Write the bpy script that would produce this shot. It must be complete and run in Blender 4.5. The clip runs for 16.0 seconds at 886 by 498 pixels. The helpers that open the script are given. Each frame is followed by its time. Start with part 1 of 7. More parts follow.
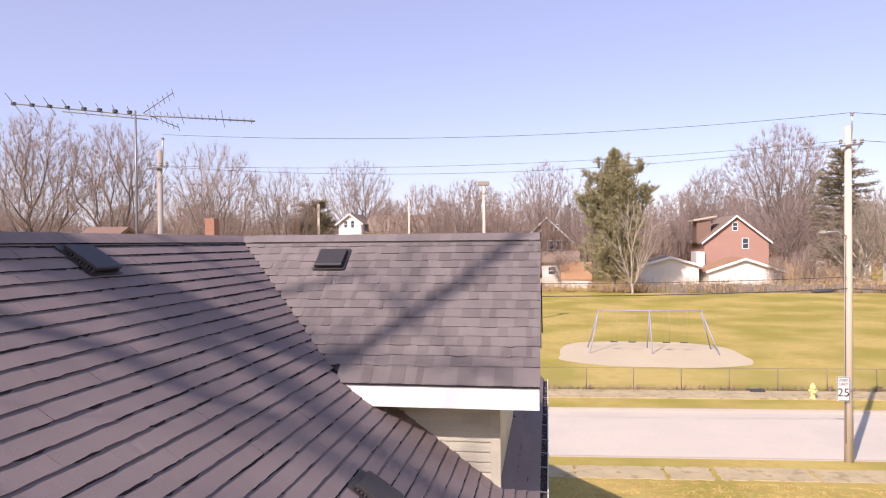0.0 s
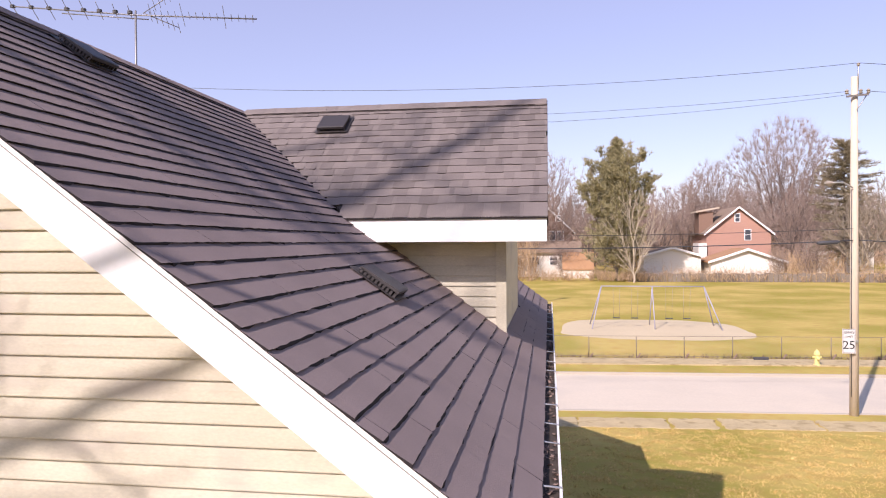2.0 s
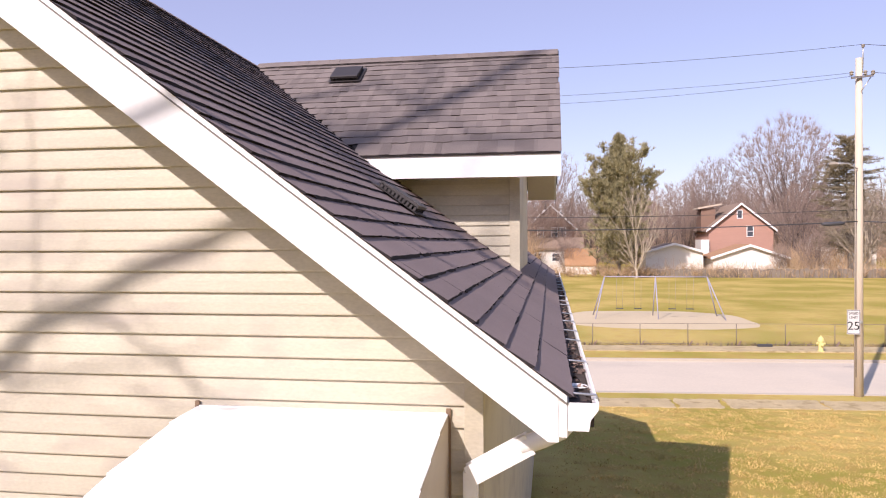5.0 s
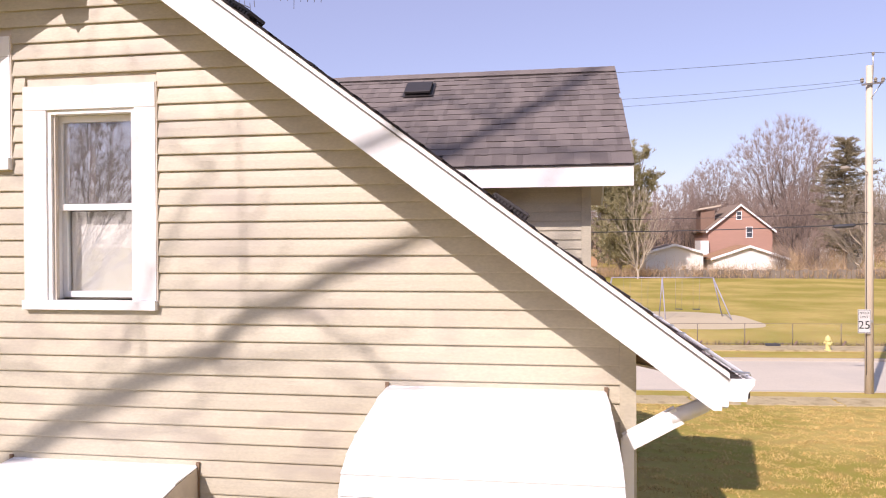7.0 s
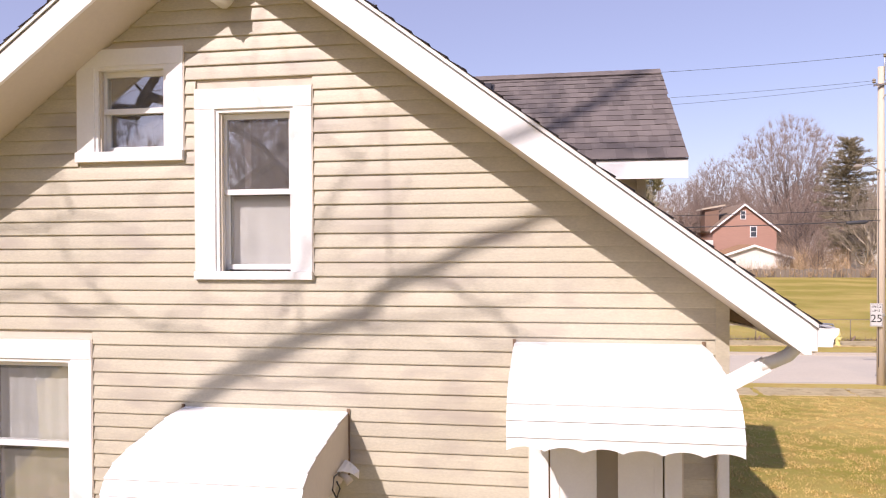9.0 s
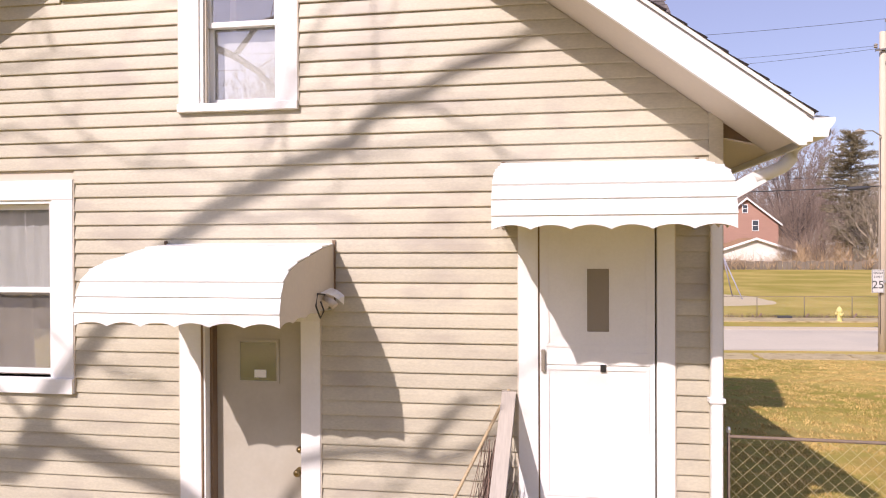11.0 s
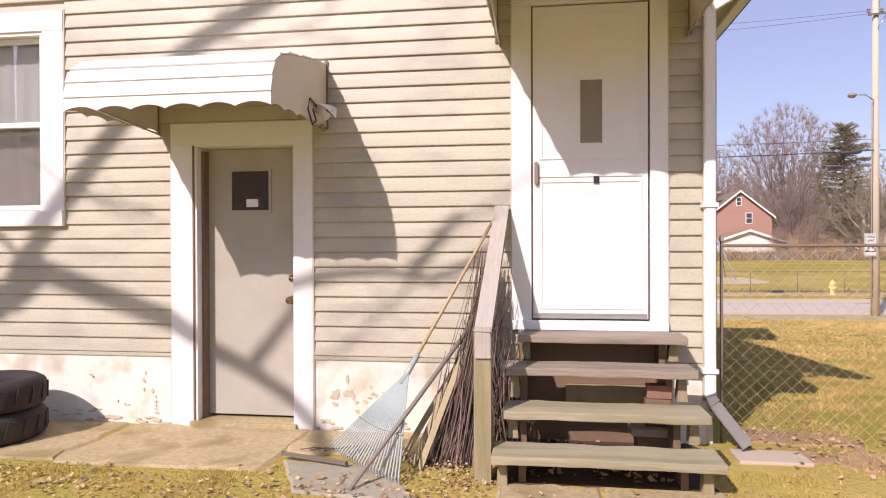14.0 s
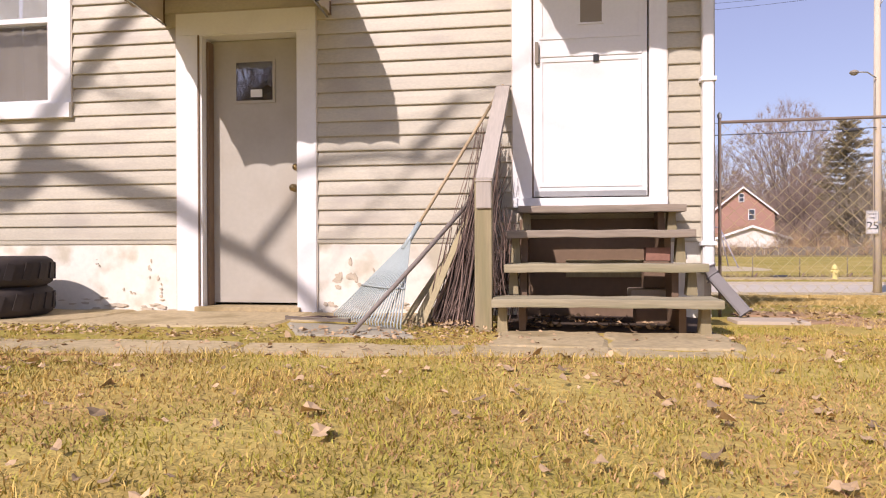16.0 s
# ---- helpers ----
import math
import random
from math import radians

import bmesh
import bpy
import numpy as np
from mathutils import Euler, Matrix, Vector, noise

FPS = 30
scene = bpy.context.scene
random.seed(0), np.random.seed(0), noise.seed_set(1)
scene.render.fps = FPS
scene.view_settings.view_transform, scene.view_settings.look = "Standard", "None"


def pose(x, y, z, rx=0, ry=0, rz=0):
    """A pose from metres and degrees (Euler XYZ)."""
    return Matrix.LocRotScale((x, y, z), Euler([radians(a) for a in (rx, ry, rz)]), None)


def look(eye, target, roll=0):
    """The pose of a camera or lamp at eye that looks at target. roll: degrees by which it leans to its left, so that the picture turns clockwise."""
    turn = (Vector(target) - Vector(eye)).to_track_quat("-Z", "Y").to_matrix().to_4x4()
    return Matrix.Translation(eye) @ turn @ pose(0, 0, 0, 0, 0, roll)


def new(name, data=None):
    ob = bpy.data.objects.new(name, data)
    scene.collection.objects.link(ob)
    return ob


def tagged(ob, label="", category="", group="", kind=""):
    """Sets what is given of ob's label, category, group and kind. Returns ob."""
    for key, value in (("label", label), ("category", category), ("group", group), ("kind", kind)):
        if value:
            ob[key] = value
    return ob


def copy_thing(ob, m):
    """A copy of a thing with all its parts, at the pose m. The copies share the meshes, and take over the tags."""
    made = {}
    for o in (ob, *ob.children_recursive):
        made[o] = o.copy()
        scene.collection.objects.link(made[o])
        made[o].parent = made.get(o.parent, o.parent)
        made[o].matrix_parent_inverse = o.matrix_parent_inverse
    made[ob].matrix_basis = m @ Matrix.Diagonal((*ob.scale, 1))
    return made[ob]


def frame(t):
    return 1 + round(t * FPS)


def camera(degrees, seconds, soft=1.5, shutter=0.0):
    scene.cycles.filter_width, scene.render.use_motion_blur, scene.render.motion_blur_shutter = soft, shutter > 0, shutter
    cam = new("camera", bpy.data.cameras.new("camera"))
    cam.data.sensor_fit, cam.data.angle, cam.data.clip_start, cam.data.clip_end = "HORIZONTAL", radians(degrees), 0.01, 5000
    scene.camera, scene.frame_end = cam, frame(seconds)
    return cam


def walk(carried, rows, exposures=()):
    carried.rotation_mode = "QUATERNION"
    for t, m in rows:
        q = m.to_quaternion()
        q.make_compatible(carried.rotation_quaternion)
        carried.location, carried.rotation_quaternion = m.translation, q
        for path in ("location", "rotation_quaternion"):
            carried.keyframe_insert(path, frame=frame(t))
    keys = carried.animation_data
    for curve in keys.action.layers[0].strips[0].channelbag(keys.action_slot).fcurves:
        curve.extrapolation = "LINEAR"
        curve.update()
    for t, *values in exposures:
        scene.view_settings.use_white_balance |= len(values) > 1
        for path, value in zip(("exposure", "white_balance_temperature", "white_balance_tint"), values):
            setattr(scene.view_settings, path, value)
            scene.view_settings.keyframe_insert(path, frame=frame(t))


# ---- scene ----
cam = camera(65.5, 16.0, soft=1.1)
METRES, EYE, TILT, LEAN, TURN = 7.5, 5.76, 0.0, 0.0, 0.0
PATH = [
    (0, (0.844, -3.402, 6.474), (0.544, -1.425, 6.454), -0.5),
    (0.5, (0.827, -3.417, 6.037), (0.527, -1.439, 6.016), -0.4),
    (1, (0.807, -3.369, 5.479), (0.506, -1.392, 5.459), -0.4),
    (1.5, (0.793, -3.32, 5.052), (0.489, -1.343, 5.033), -0.4),
    (2, (0.771, -3.259, 4.751), (0.467, -1.282, 4.732), -0.3),
    (2.5, (0.732, -3.225, 4.609), (0.429, -1.249, 4.589), -0.2),
    (3, (0.735, -3.248, 4.479), (0.429, -1.272, 4.459), -0.2),
    (5.5, (0.559, -3.459, 4.074), (0.251, -1.483, 4.057), -0.3),
    (6, (0.275, -3.789, 4.118), (-0.033, -1.813, 4.103), -0.3),
    (6.5, (-0.028, -4.084, 4.133), (-0.326, -2.106, 4.117), -0.3),
    (7, (-0.197, -4.168, 4.132), (-0.494, -2.191, 4.116), -0.3),
    (7.5, (-0.314, -4.502, 4.127), (-0.613, -2.524, 4.11), -0.3),
    (8, (-0.48, -4.745, 4.108), (-0.784, -2.768, 4.091), -0.3),
    (8.5, (-0.74, -4.991, 4.082), (-1.044, -3.015, 4.066), -0.3),
    (9, (-0.931, -5.057, 3.975), (-1.231, -3.08, 3.96), -0.3),
    (9.5, (-0.952, -4.999, 3.686), (-1.252, -3.022, 3.672), -0.2),
    (10, (-0.875, -4.919, 3.214), (-1.179, -2.943, 3.205), -0.2),
    (10.2, (-0.845, -4.901, 3.05), (-1.149, -2.924, 3.039), -0.2),
    (12.3, (-0.93, -5.009, 2.294), (-1.238, -3.033, 2.281), -0.3),
    (12.5, (-0.952, -4.974, 2.161), (-1.26, -2.998, 2.148), -0.2),
    (13, (-0.96, -4.86, 1.807), (-1.263, -2.883, 1.794), -0.2),
    (13.5, (-0.888, -4.867, 1.581), (-1.18, -2.888, 1.571), -0.2),
    (14, (-0.843, -4.926, 1.375), (-1.133, -2.947, 1.362), -0.2),
    (14.5, (-0.868, -4.943, 1.228), (-1.16, -2.964, 1.218), -0.3),
    (15, (-0.894, -4.955, 0.959), (-1.19, -2.977, 0.947), -0.2),
    (15.5, (-0.864, -4.949, 0.764), (-1.165, -2.971, 0.752), -0.2),
    (16, (-0.83, -4.993, 0.503), (-1.127, -3.015, 0.494), -0.2),
]
walk(cam, [(t, look(eye, target, roll)) for t, eye, target, roll in PATH],
     exposures=[(0.0, 0.36, 6550, 27), (5.5, 0.28, 6550, 27), (8.0, 0.20, 6550, 27), (10.0, 0.12, 6550, 27), (12.5, 0.10, 6550, 27), (16.0, 0.02, 6550, 27)])

# ---- daylight ----
SUN = Vector((0.5, 1.0, -0.9)).normalized()          # the way the sunlight travels
world = bpy.data.worlds.new("world")
scene.world = world
world.use_nodes = True
wn = world.node_tree.nodes
sky = wn.new("ShaderNodeTexSky")
sky.sky_type = "NISHITA"
sky.sun_disc = False
sky.sun_elevation = math.asin(-SUN.z)
sky.sun_rotation = math.atan2(-SUN.x, -SUN.y)
sky.air_density, sky.dust_density, sky.ozone_density = 1.0, 0.9, 2.2
wn["Background"].inputs["Strength"].default_value = 0.155
haze = wn.new("ShaderNodeMix")                        # thin high haze that pales the blue
haze.data_type = "RGBA"
lift = wn.new("ShaderNodeTexCoord")
level = wn.new("ShaderNodeSeparateXYZ")
thin_out = wn.new("ShaderNodeMapRange")               # the haze thins out towards the zenith
thin_out.interpolation_type = "SMOOTHSTEP"
for socket, value in zip(("From Min", "From Max", "To Min", "To Max"), (0.36, 0.66, 0.42, 0.0)):
    thin_out.inputs[socket].default_value = value
world.node_tree.links.new(lift.outputs["Generated"], level.inputs[0])
world.node_tree.links.new(level.outputs["Z"], thin_out.inputs["Value"])
world.node_tree.links.new(thin_out.outputs["Result"], haze.inputs["Factor"])
haze.inputs[7].default_value = (3.22, 3.10, 4.40, 1)
world.node_tree.links.new(sky.outputs["Color"], haze.inputs[6])
world.node_tree.links.new(haze.outputs[2], wn["Background"].inputs["Color"])
sun = new("sun", bpy.data.lights.new("sun", "SUN"))
sun.data.energy, sun.data.angle, sun.data.color = 4.6, radians(0.55), (1.0, 0.95, 0.87)
sun.matrix_basis = look((-20, -40, 40), Vector((-20, -40, 40)) + SUN)


# ---- materials ----
def mat(name, color, rough=0.6, vary=0.15, fine=40.0, coarse=1.5, bump=0.0, metal=0.0, each=0.0, island=0.0,
        stain=None, stain_amount=0.0, stain_scale=1.2, spec=0.5, stretch=(1, 1, 1)):
    """A surface with grain, broad mottling, stains and differences from piece to piece."""
    m = bpy.data.materials.new(name)
    m.use_nodes = True
    nt = m.node_tree
    n, l = nt.nodes, nt.links
    b = n["Principled BSDF"]
    co = n.new("ShaderNodeTexCoord")
    mp = n.new("ShaderNodeMapping")
    mp.inputs["Scale"].default_value = stretch
    l.new(co.outputs["Object"], mp.inputs["Vector"])

    def noise_node(scale, detail):
        t = n.new("ShaderNodeTexNoise")
        t.inputs["Scale"].default_value, t.inputs["Detail"].default_value = scale, detail
        l.new(mp.outputs[0], t.inputs["Vector"])
        return t

    def math_node(op, a, c):
        k = n.new("ShaderNodeMath")
        k.operation = op
        for s, v in zip(k.inputs, (a, c)):
            if isinstance(v, (int, float)):
                s.default_value = v
            else:
                l.new(v, s)
        return k.outputs[0]

    tf, tc = noise_node(fine, 4), noise_node(coarse, 5)
    v = math_node("ADD", math_node("MULTIPLY", math_node("SUBTRACT", tf.outputs["Fac"], 0.5), 2.2 * vary),
                  math_node("MULTIPLY", math_node("SUBTRACT", tc.outputs["Fac"], 0.5), 1.8 * vary))
    if each:
        oi = n.new("ShaderNodeObjectInfo")
        v = math_node("ADD", v, math_node("MULTIPLY", math_node("SUBTRACT", oi.outputs["Random"], 0.5), 2 * each))
    if island:
        ge = n.new("ShaderNodeNewGeometry")
        v = math_node("ADD", v, math_node("MULTIPLY", math_node("SUBTRACT", ge.outputs["Random Per Island"], 0.5), 2 * island))
    v = math_node("ADD", v, 1.0)
    vm = n.new("ShaderNodeVectorMath")
    vm.operation = "SCALE"
    vm.inputs[0].default_value = color
    l.new(v, vm.inputs["Scale"])
    out = vm.outputs[0]
    if stain:
        ts = noise_node(stain_scale, 6)
        rp = n.new("ShaderNodeValToRGB")
        rp.color_ramp.elements[0].position, rp.color_ramp.elements[1].position = 0.52, 0.68
        l.new(ts.outputs["Fac"], rp.inputs[0])
        mx = n.new("ShaderNodeMix")
        mx.data_type = "RGBA"
        l.new(math_node("MULTIPLY", rp.outputs[0], stain_amount), mx.inputs["Factor"])
        l.new(out, mx.inputs[6])
        mx.inputs[7].default_value = (*stain, 1)
        out = mx.outputs[2]
    l.new(out, b.inputs["Base Color"])
    b.inputs["Metallic"].default_value = metal
    b.inputs["Specular IOR Level"].default_value = spec
    rr = math_node("ADD", rough, math_node("MULTIPLY", math_node("SUBTRACT", tf.outputs["Fac"], 0.5), 0.2))
    l.new(rr, b.inputs["Roughness"])
    if bump:
        bp = n.new("ShaderNodeBump")
        bp.inputs["Strength"].default_value, bp.inputs["Distance"].default_value = min(1, bump), 0.004
        l.new(tf.outputs["Fac"], bp.inputs["Height"])
        l.new(bp.outputs[0], b.inputs["Normal"])
    return m


M_SIDING = mat("siding_vinyl", (0.485, 0.442, 0.338), 0.5, 0.17, 50, 2.6, 0.15, each=0.06, stain=(0.36, 0.315, 0.26), stain_amount=0.75, stain_scale=2.1, stretch=(0.75, 1, 1.7))
M_WHITE = mat("white_paint", (0.80, 0.79, 0.77), 0.45, 0.04, 50, 1.3, 0.1, stain=(0.62, 0.58, 0.52), stain_amount=0.18, stain_scale=2.5)
M_AWNING = mat("white_aluminium", (0.80, 0.80, 0.79), 0.4, 0.04, 30, 2.0, 0.05, stain=(0.6, 0.57, 0.52), stain_amount=0.25, stain_scale=3)
# tan holds the awning cheeks' shade and siding reflection besides the dirt
M_CHEEK = mat("tan_aluminium", (0.60, 0.53, 0.44), 0.5, 0.08, 30, 2.0, 0.1, stain=(0.46, 0.38, 0.30), stain_amount=0.4, stain_scale=3)
M_DIRT = mat("bare_earth", (0.36, 0.22, 0.12), 0.95, 0.25, 30, 2.5, 0.6, stain=(0.46, 0.34, 0.15), stain_amount=0.6, stain_scale=5)
M_SOFFIT = mat("soffit_paint", (0.60, 0.53, 0.44), 0.6, 0.06, 30, 1.5, 0.1)
M_SHINGLE = mat("asphalt_shingle", (0.235, 0.181, 0.168), 0.92, 0.18, 120, 1.6, 0.8, each=0.03, island=0.03, spec=0.25)
M_SHINGLE_B = mat("asphalt_shingle_blend", (0.185, 0.155, 0.142), 0.92, 0.22, 120, 2.6, 0.8, each=0.06, island=0.22, spec=0.25)
M_DECK = mat("roof_underlay", (0.035, 0.03, 0.03), 0.95, 0.2, 40, 2)
M_VENT = mat("black_vent_and_backing", (0.045, 0.038, 0.037), 0.5, 0.2, 60, 3)
M_DOOR = mat("grey_door_paint", (0.44, 0.41, 0.345), 0.45, 0.06, 30, 2.0, 0.1, stain=(0.34, 0.29, 0.22), stain_amount=0.4, stain_scale=2)
# brown of strips and stringers, also the painted shade colour behind and under the steps
M_STRIP = mat("brown_strip_and_shade", (0.20, 0.13, 0.08), 0.7, 0.15, 30, 2)
M_BRASS = mat("old_brass", (0.34, 0.25, 0.12), 0.35, 0.15, 60, 6, metal=1.0)
# room walls coloured dark to stand in for unlit rooms behind the glass
M_DARK = mat("unlit_interior", (0.10, 0.075, 0.07), 0.9, 0.2, 5, 1)
M_CURTAIN = mat("white_curtain", (0.76, 0.74, 0.70), 0.9, 0.08, 25, 4, 0.1, stretch=(6, 1, 0.4))
M_SHEER = mat("sheer_curtain", (0.55, 0.54, 0.51), 0.9, 0.08, 25, 4, 0.1, stretch=(6, 1, 0.4))
M_SCREEN = mat("screen_grey", (0.28, 0.24, 0.19), 0.8, 0.1, 200, 3)
M_FOUND = mat("painted_foundation", (0.79, 0.75, 0.65), 0.8, 0.10, 25, 2.2, 0.6, stain=(0.46, 0.40, 0.26), stain_amount=0.7, stain_scale=3.4)
M_SPALL = mat("bare_block", (0.56, 0.48, 0.36), 0.95, 0.25, 30, 5, 0.8)
M_CONCRETE = mat("patio_concrete", (0.46, 0.36, 0.20), 0.9, 0.38, 30, 1.4, 0.6, stain=(0.29, 0.22, 0.10), stain_amount=0.9, stain_scale=2.8)
M_WALK = mat("sidewalk_concrete", (0.46, 0.40, 0.32), 0.9, 0.12, 20, 0.8, 0.3, each=0.06)
M_ROAD = mat("worn_asphalt", (0.58, 0.50, 0.39), 0.9, 0.10, 12, 0.35, 0.2, stain=(0.46, 0.41, 0.34), stain_amount=0.4, stain_scale=0.3)
M_TREAD = mat("weathered_wood", (0.39, 0.335, 0.215), 0.85, 0.25, 25, 2.5, 0.6, each=0.10, stain=(0.17, 0.17, 0.07), stain_amount=0.5, stain_scale=3, stretch=(0.25, 3, 3))
M_POST = mat("treated_post_wood", (0.32, 0.265, 0.15), 0.85, 0.22, 25, 2.5, 0.6, stain=(0.15, 0.16, 0.06), stain_amount=0.5, stain_scale=3, stretch=(3, 3, 0.25))
M_RAILW = mat("grey_rail_wood", (0.45, 0.40, 0.34), 0.8, 0.2, 30, 2.5, 0.4, stretch=(3, 0.3, 0.3))
M_POLE = mat("pole_wood", (0.60, 0.50, 0.385), 0.85, 0.18, 20, 0.8, 0.4, stretch=(4, 4, 0.2))
M_GALV = mat("galvanised_steel", (0.55, 0.55, 0.54), 0.4, 0.1, 40, 3, metal=0.85)
M_ANTENNA = mat("weathered_aluminium", (0.24, 0.23, 0.23), 0.5, 0.12, 40, 3, metal=0.5)
M_WIRE = mat("dull_zinc_wire", (0.47, 0.40, 0.25), 0.6, 0.1, 40, 3)
M_CABLE = mat("dark_cable", (0.05, 0.05, 0.055), 0.6, 0.1, 20, 2)
M_RUBBER = mat("tyre_rubber", (0.036, 0.027, 0.024), 0.8, 0.25, 60, 4, 0.4, stain=(0.07, 0.05, 0.035), stain_amount=0.4, stain_scale=4)
M_HANDLE = mat("ash_handle", (0.46, 0.35, 0.21), 0.6, 0.2, 40, 4, 0.2, stretch=(1, 1, 3))
M_HANDLE_G = mat("grey_handle", (0.24, 0.20, 0.17), 0.7, 0.2, 40, 4, 0.2)
M_TINE = mat("pale_green_tine", (0.37, 0.43, 0.42), 0.4, 0.1, 40, 6)
M_TWIG = mat("dry_twig", (0.17, 0.115, 0.09), 0.9, 0.3, 30, 3, island=0.8)
M_TREAD_UPPER = mat("grey_brown_wood", (0.30, 0.245, 0.185), 0.85, 0.28, 25, 2.5, 0.6, each=0.10, stain=(0.14, 0.115, 0.085), stain_amount=0.6, stain_scale=4, stretch=(0.25, 3, 3))
M_BOARD = mat("yellowed_board", (0.40, 0.335, 0.19), 0.8, 0.2, 30, 3, 0.3, stretch=(3, 3, 0.4))
M_BRICK = mat("red_brick", (0.31, 0.155, 0.105), 0.9, 0.2, 40, 5, 0.4)
M_BARK = mat("grey_bark", (0.145, 0.115, 0.10), 0.95, 0.25, 8, 1.2, 0.5, island=0.15)
M_PALEBARK = mat("pale_pine_bark", (0.30, 0.25, 0.19), 0.95, 0.25, 8, 1.2, 0.5, island=0.15)
M_BRANCH = mat("thin_branch", (0.315, 0.235, 0.192), 0.95, 0.2, 6, 0.5, island=0.3)
M_THICKET = mat("brush_twigs", (0.46, 0.325, 0.20), 0.95, 0.2, 3, 0.06, island=0.4)
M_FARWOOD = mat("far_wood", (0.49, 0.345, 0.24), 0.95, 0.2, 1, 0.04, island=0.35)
M_NEEDLE = mat("pine_needle", (0.31, 0.275, 0.145), 0.8, 0.2, 4, 0.3, island=0.35)
# near-black edge; on the main roof it paints the shadow line below each course
M_BUTT = mat("dark_edge", (0.03, 0.025, 0.026), 0.95, 0.2, 60, 2, spec=0.2)
M_ZINC = mat("bright_zinc_wire", (0.66, 0.55, 0.28), 0.5, 0.1, 40, 3)
M_RUSTPIPE = mat("rusty_pipe", (0.20, 0.15, 0.115), 0.7, 0.2, 20, 3)
M_GREYPOLE = mat("grey_pole_wood", (0.34, 0.29, 0.25), 0.85, 0.18, 20, 0.8, 0.4, stretch=(4, 4, 0.2))
M_SILT = mat("leaf_silt", (0.05, 0.036, 0.028), 0.95, 0.4, 30, 5, 0.8)
M_PAVER = mat("grey_paver", (0.36, 0.32, 0.235), 0.9, 0.2, 25, 3, 0.5, stain=(0.27, 0.22, 0.12), stain_amount=0.5, stain_scale=4)
M_SAPLING = mat("pale_sapling_bark", (0.44, 0.37, 0.28), 0.95, 0.2, 8, 1.2, 0.3, island=0.2)
M_SPRUCE = mat("spruce_needle", (0.27, 0.225, 0.14), 0.8, 0.25, 4, 0.3, island=0.4)
M_SAND = mat("play_sand", (0.54, 0.44, 0.285), 0.95, 0.10, 6, 0.35, 0.2)
M_SWING = mat("blue_grey_paint", (0.33, 0.315, 0.37), 0.5, 0.1, 10, 1)
M_YELLOW = mat("hydrant_yellow", (0.70, 0.60, 0.24), 0.5, 0.1, 20, 3)
M_SIGNW = mat("sign_white", (0.62, 0.60, 0.58), 0.4, 0.03, 20, 3)
M_SIGNB = mat("sign_black", (0.02, 0.02, 0.02), 0.5, 0.03, 20, 3)
M_REDWALL = mat("red_siding", (0.41, 0.235, 0.175), 0.8, 0.12, 3, 0.3, 0.1, stretch=(0.3, 1, 3))
M_BROWNWALL = mat("brown_siding", (0.22, 0.135, 0.095), 0.8, 0.12, 3, 0.3)
M_PALE = mat("pale_siding", (0.72, 0.68, 0.62), 0.7, 0.08, 3, 0.3, stretch=(0.3, 1, 3))
M_FARROOF = mat("far_roof", (0.25, 0.18, 0.13), 0.9, 0.15, 3, 0.4, 0.1)
M_RUSTROOF = mat("rust_roof", (0.37, 0.21, 0.11), 0.9, 0.2, 3, 0.6)
M_GLASSDARK = mat("far_window", (0.06, 0.07, 0.085), 0.15, 0.1, 3, 1)
M_BLADE = mat("lawn_blade", (0.55, 0.385, 0.115), 0.75, 0.22, 2, 0.5, island=0.25, stain=(0.35, 0.29, 0.075), stain_amount=0.85, stain_scale=1.7, spec=0.2)
M_BLADE_G = mat("lawn_blade_green", (0.37, 0.325, 0.06), 0.75, 0.22, 2, 0.5, island=0.25, stain=(0.42, 0.25, 0.09), stain_amount=0.7, stain_scale=1.1, spec=0.2)
M_BLADE_B = mat("lawn_thatch", (0.44, 0.27, 0.12), 0.8, 0.2, 2, 0.5, island=0.35, spec=0.2)
M_BLADE_M = mat("lawn_blade_olive", (0.60, 0.42, 0.16), 0.75, 0.2, 2, 0.5, island=0.25, stain=(0.40, 0.31, 0.09), stain_amount=0.8, stain_scale=0.9, spec=0.2)
# earth colour darkened to carry the shade under the steps
M_SOIL = mat("shaded_earth", (0.075, 0.05, 0.035), 0.95, 0.3, 18, 2, 0.6)
M_LEAF = mat("dead_leaf", (0.44, 0.30, 0.165), 0.85, 0.2, 60, 5, island=0.5)
M_FADED = mat("paper_white", (0.8, 0.8, 0.8), 0.6, 0.02)
M_TAN = mat("tan_trim", (0.50, 0.41, 0.31), 0.8, 0.12, 3, 0.4)
M_GREYPIPE = mat("dull_grey_paint", (0.19, 0.175, 0.17), 0.6, 0.12, 20, 3)
M_FENCEW = mat("grey_fence_wood", (0.20, 0.165, 0.13), 0.9, 0.2, 4, 0.4)


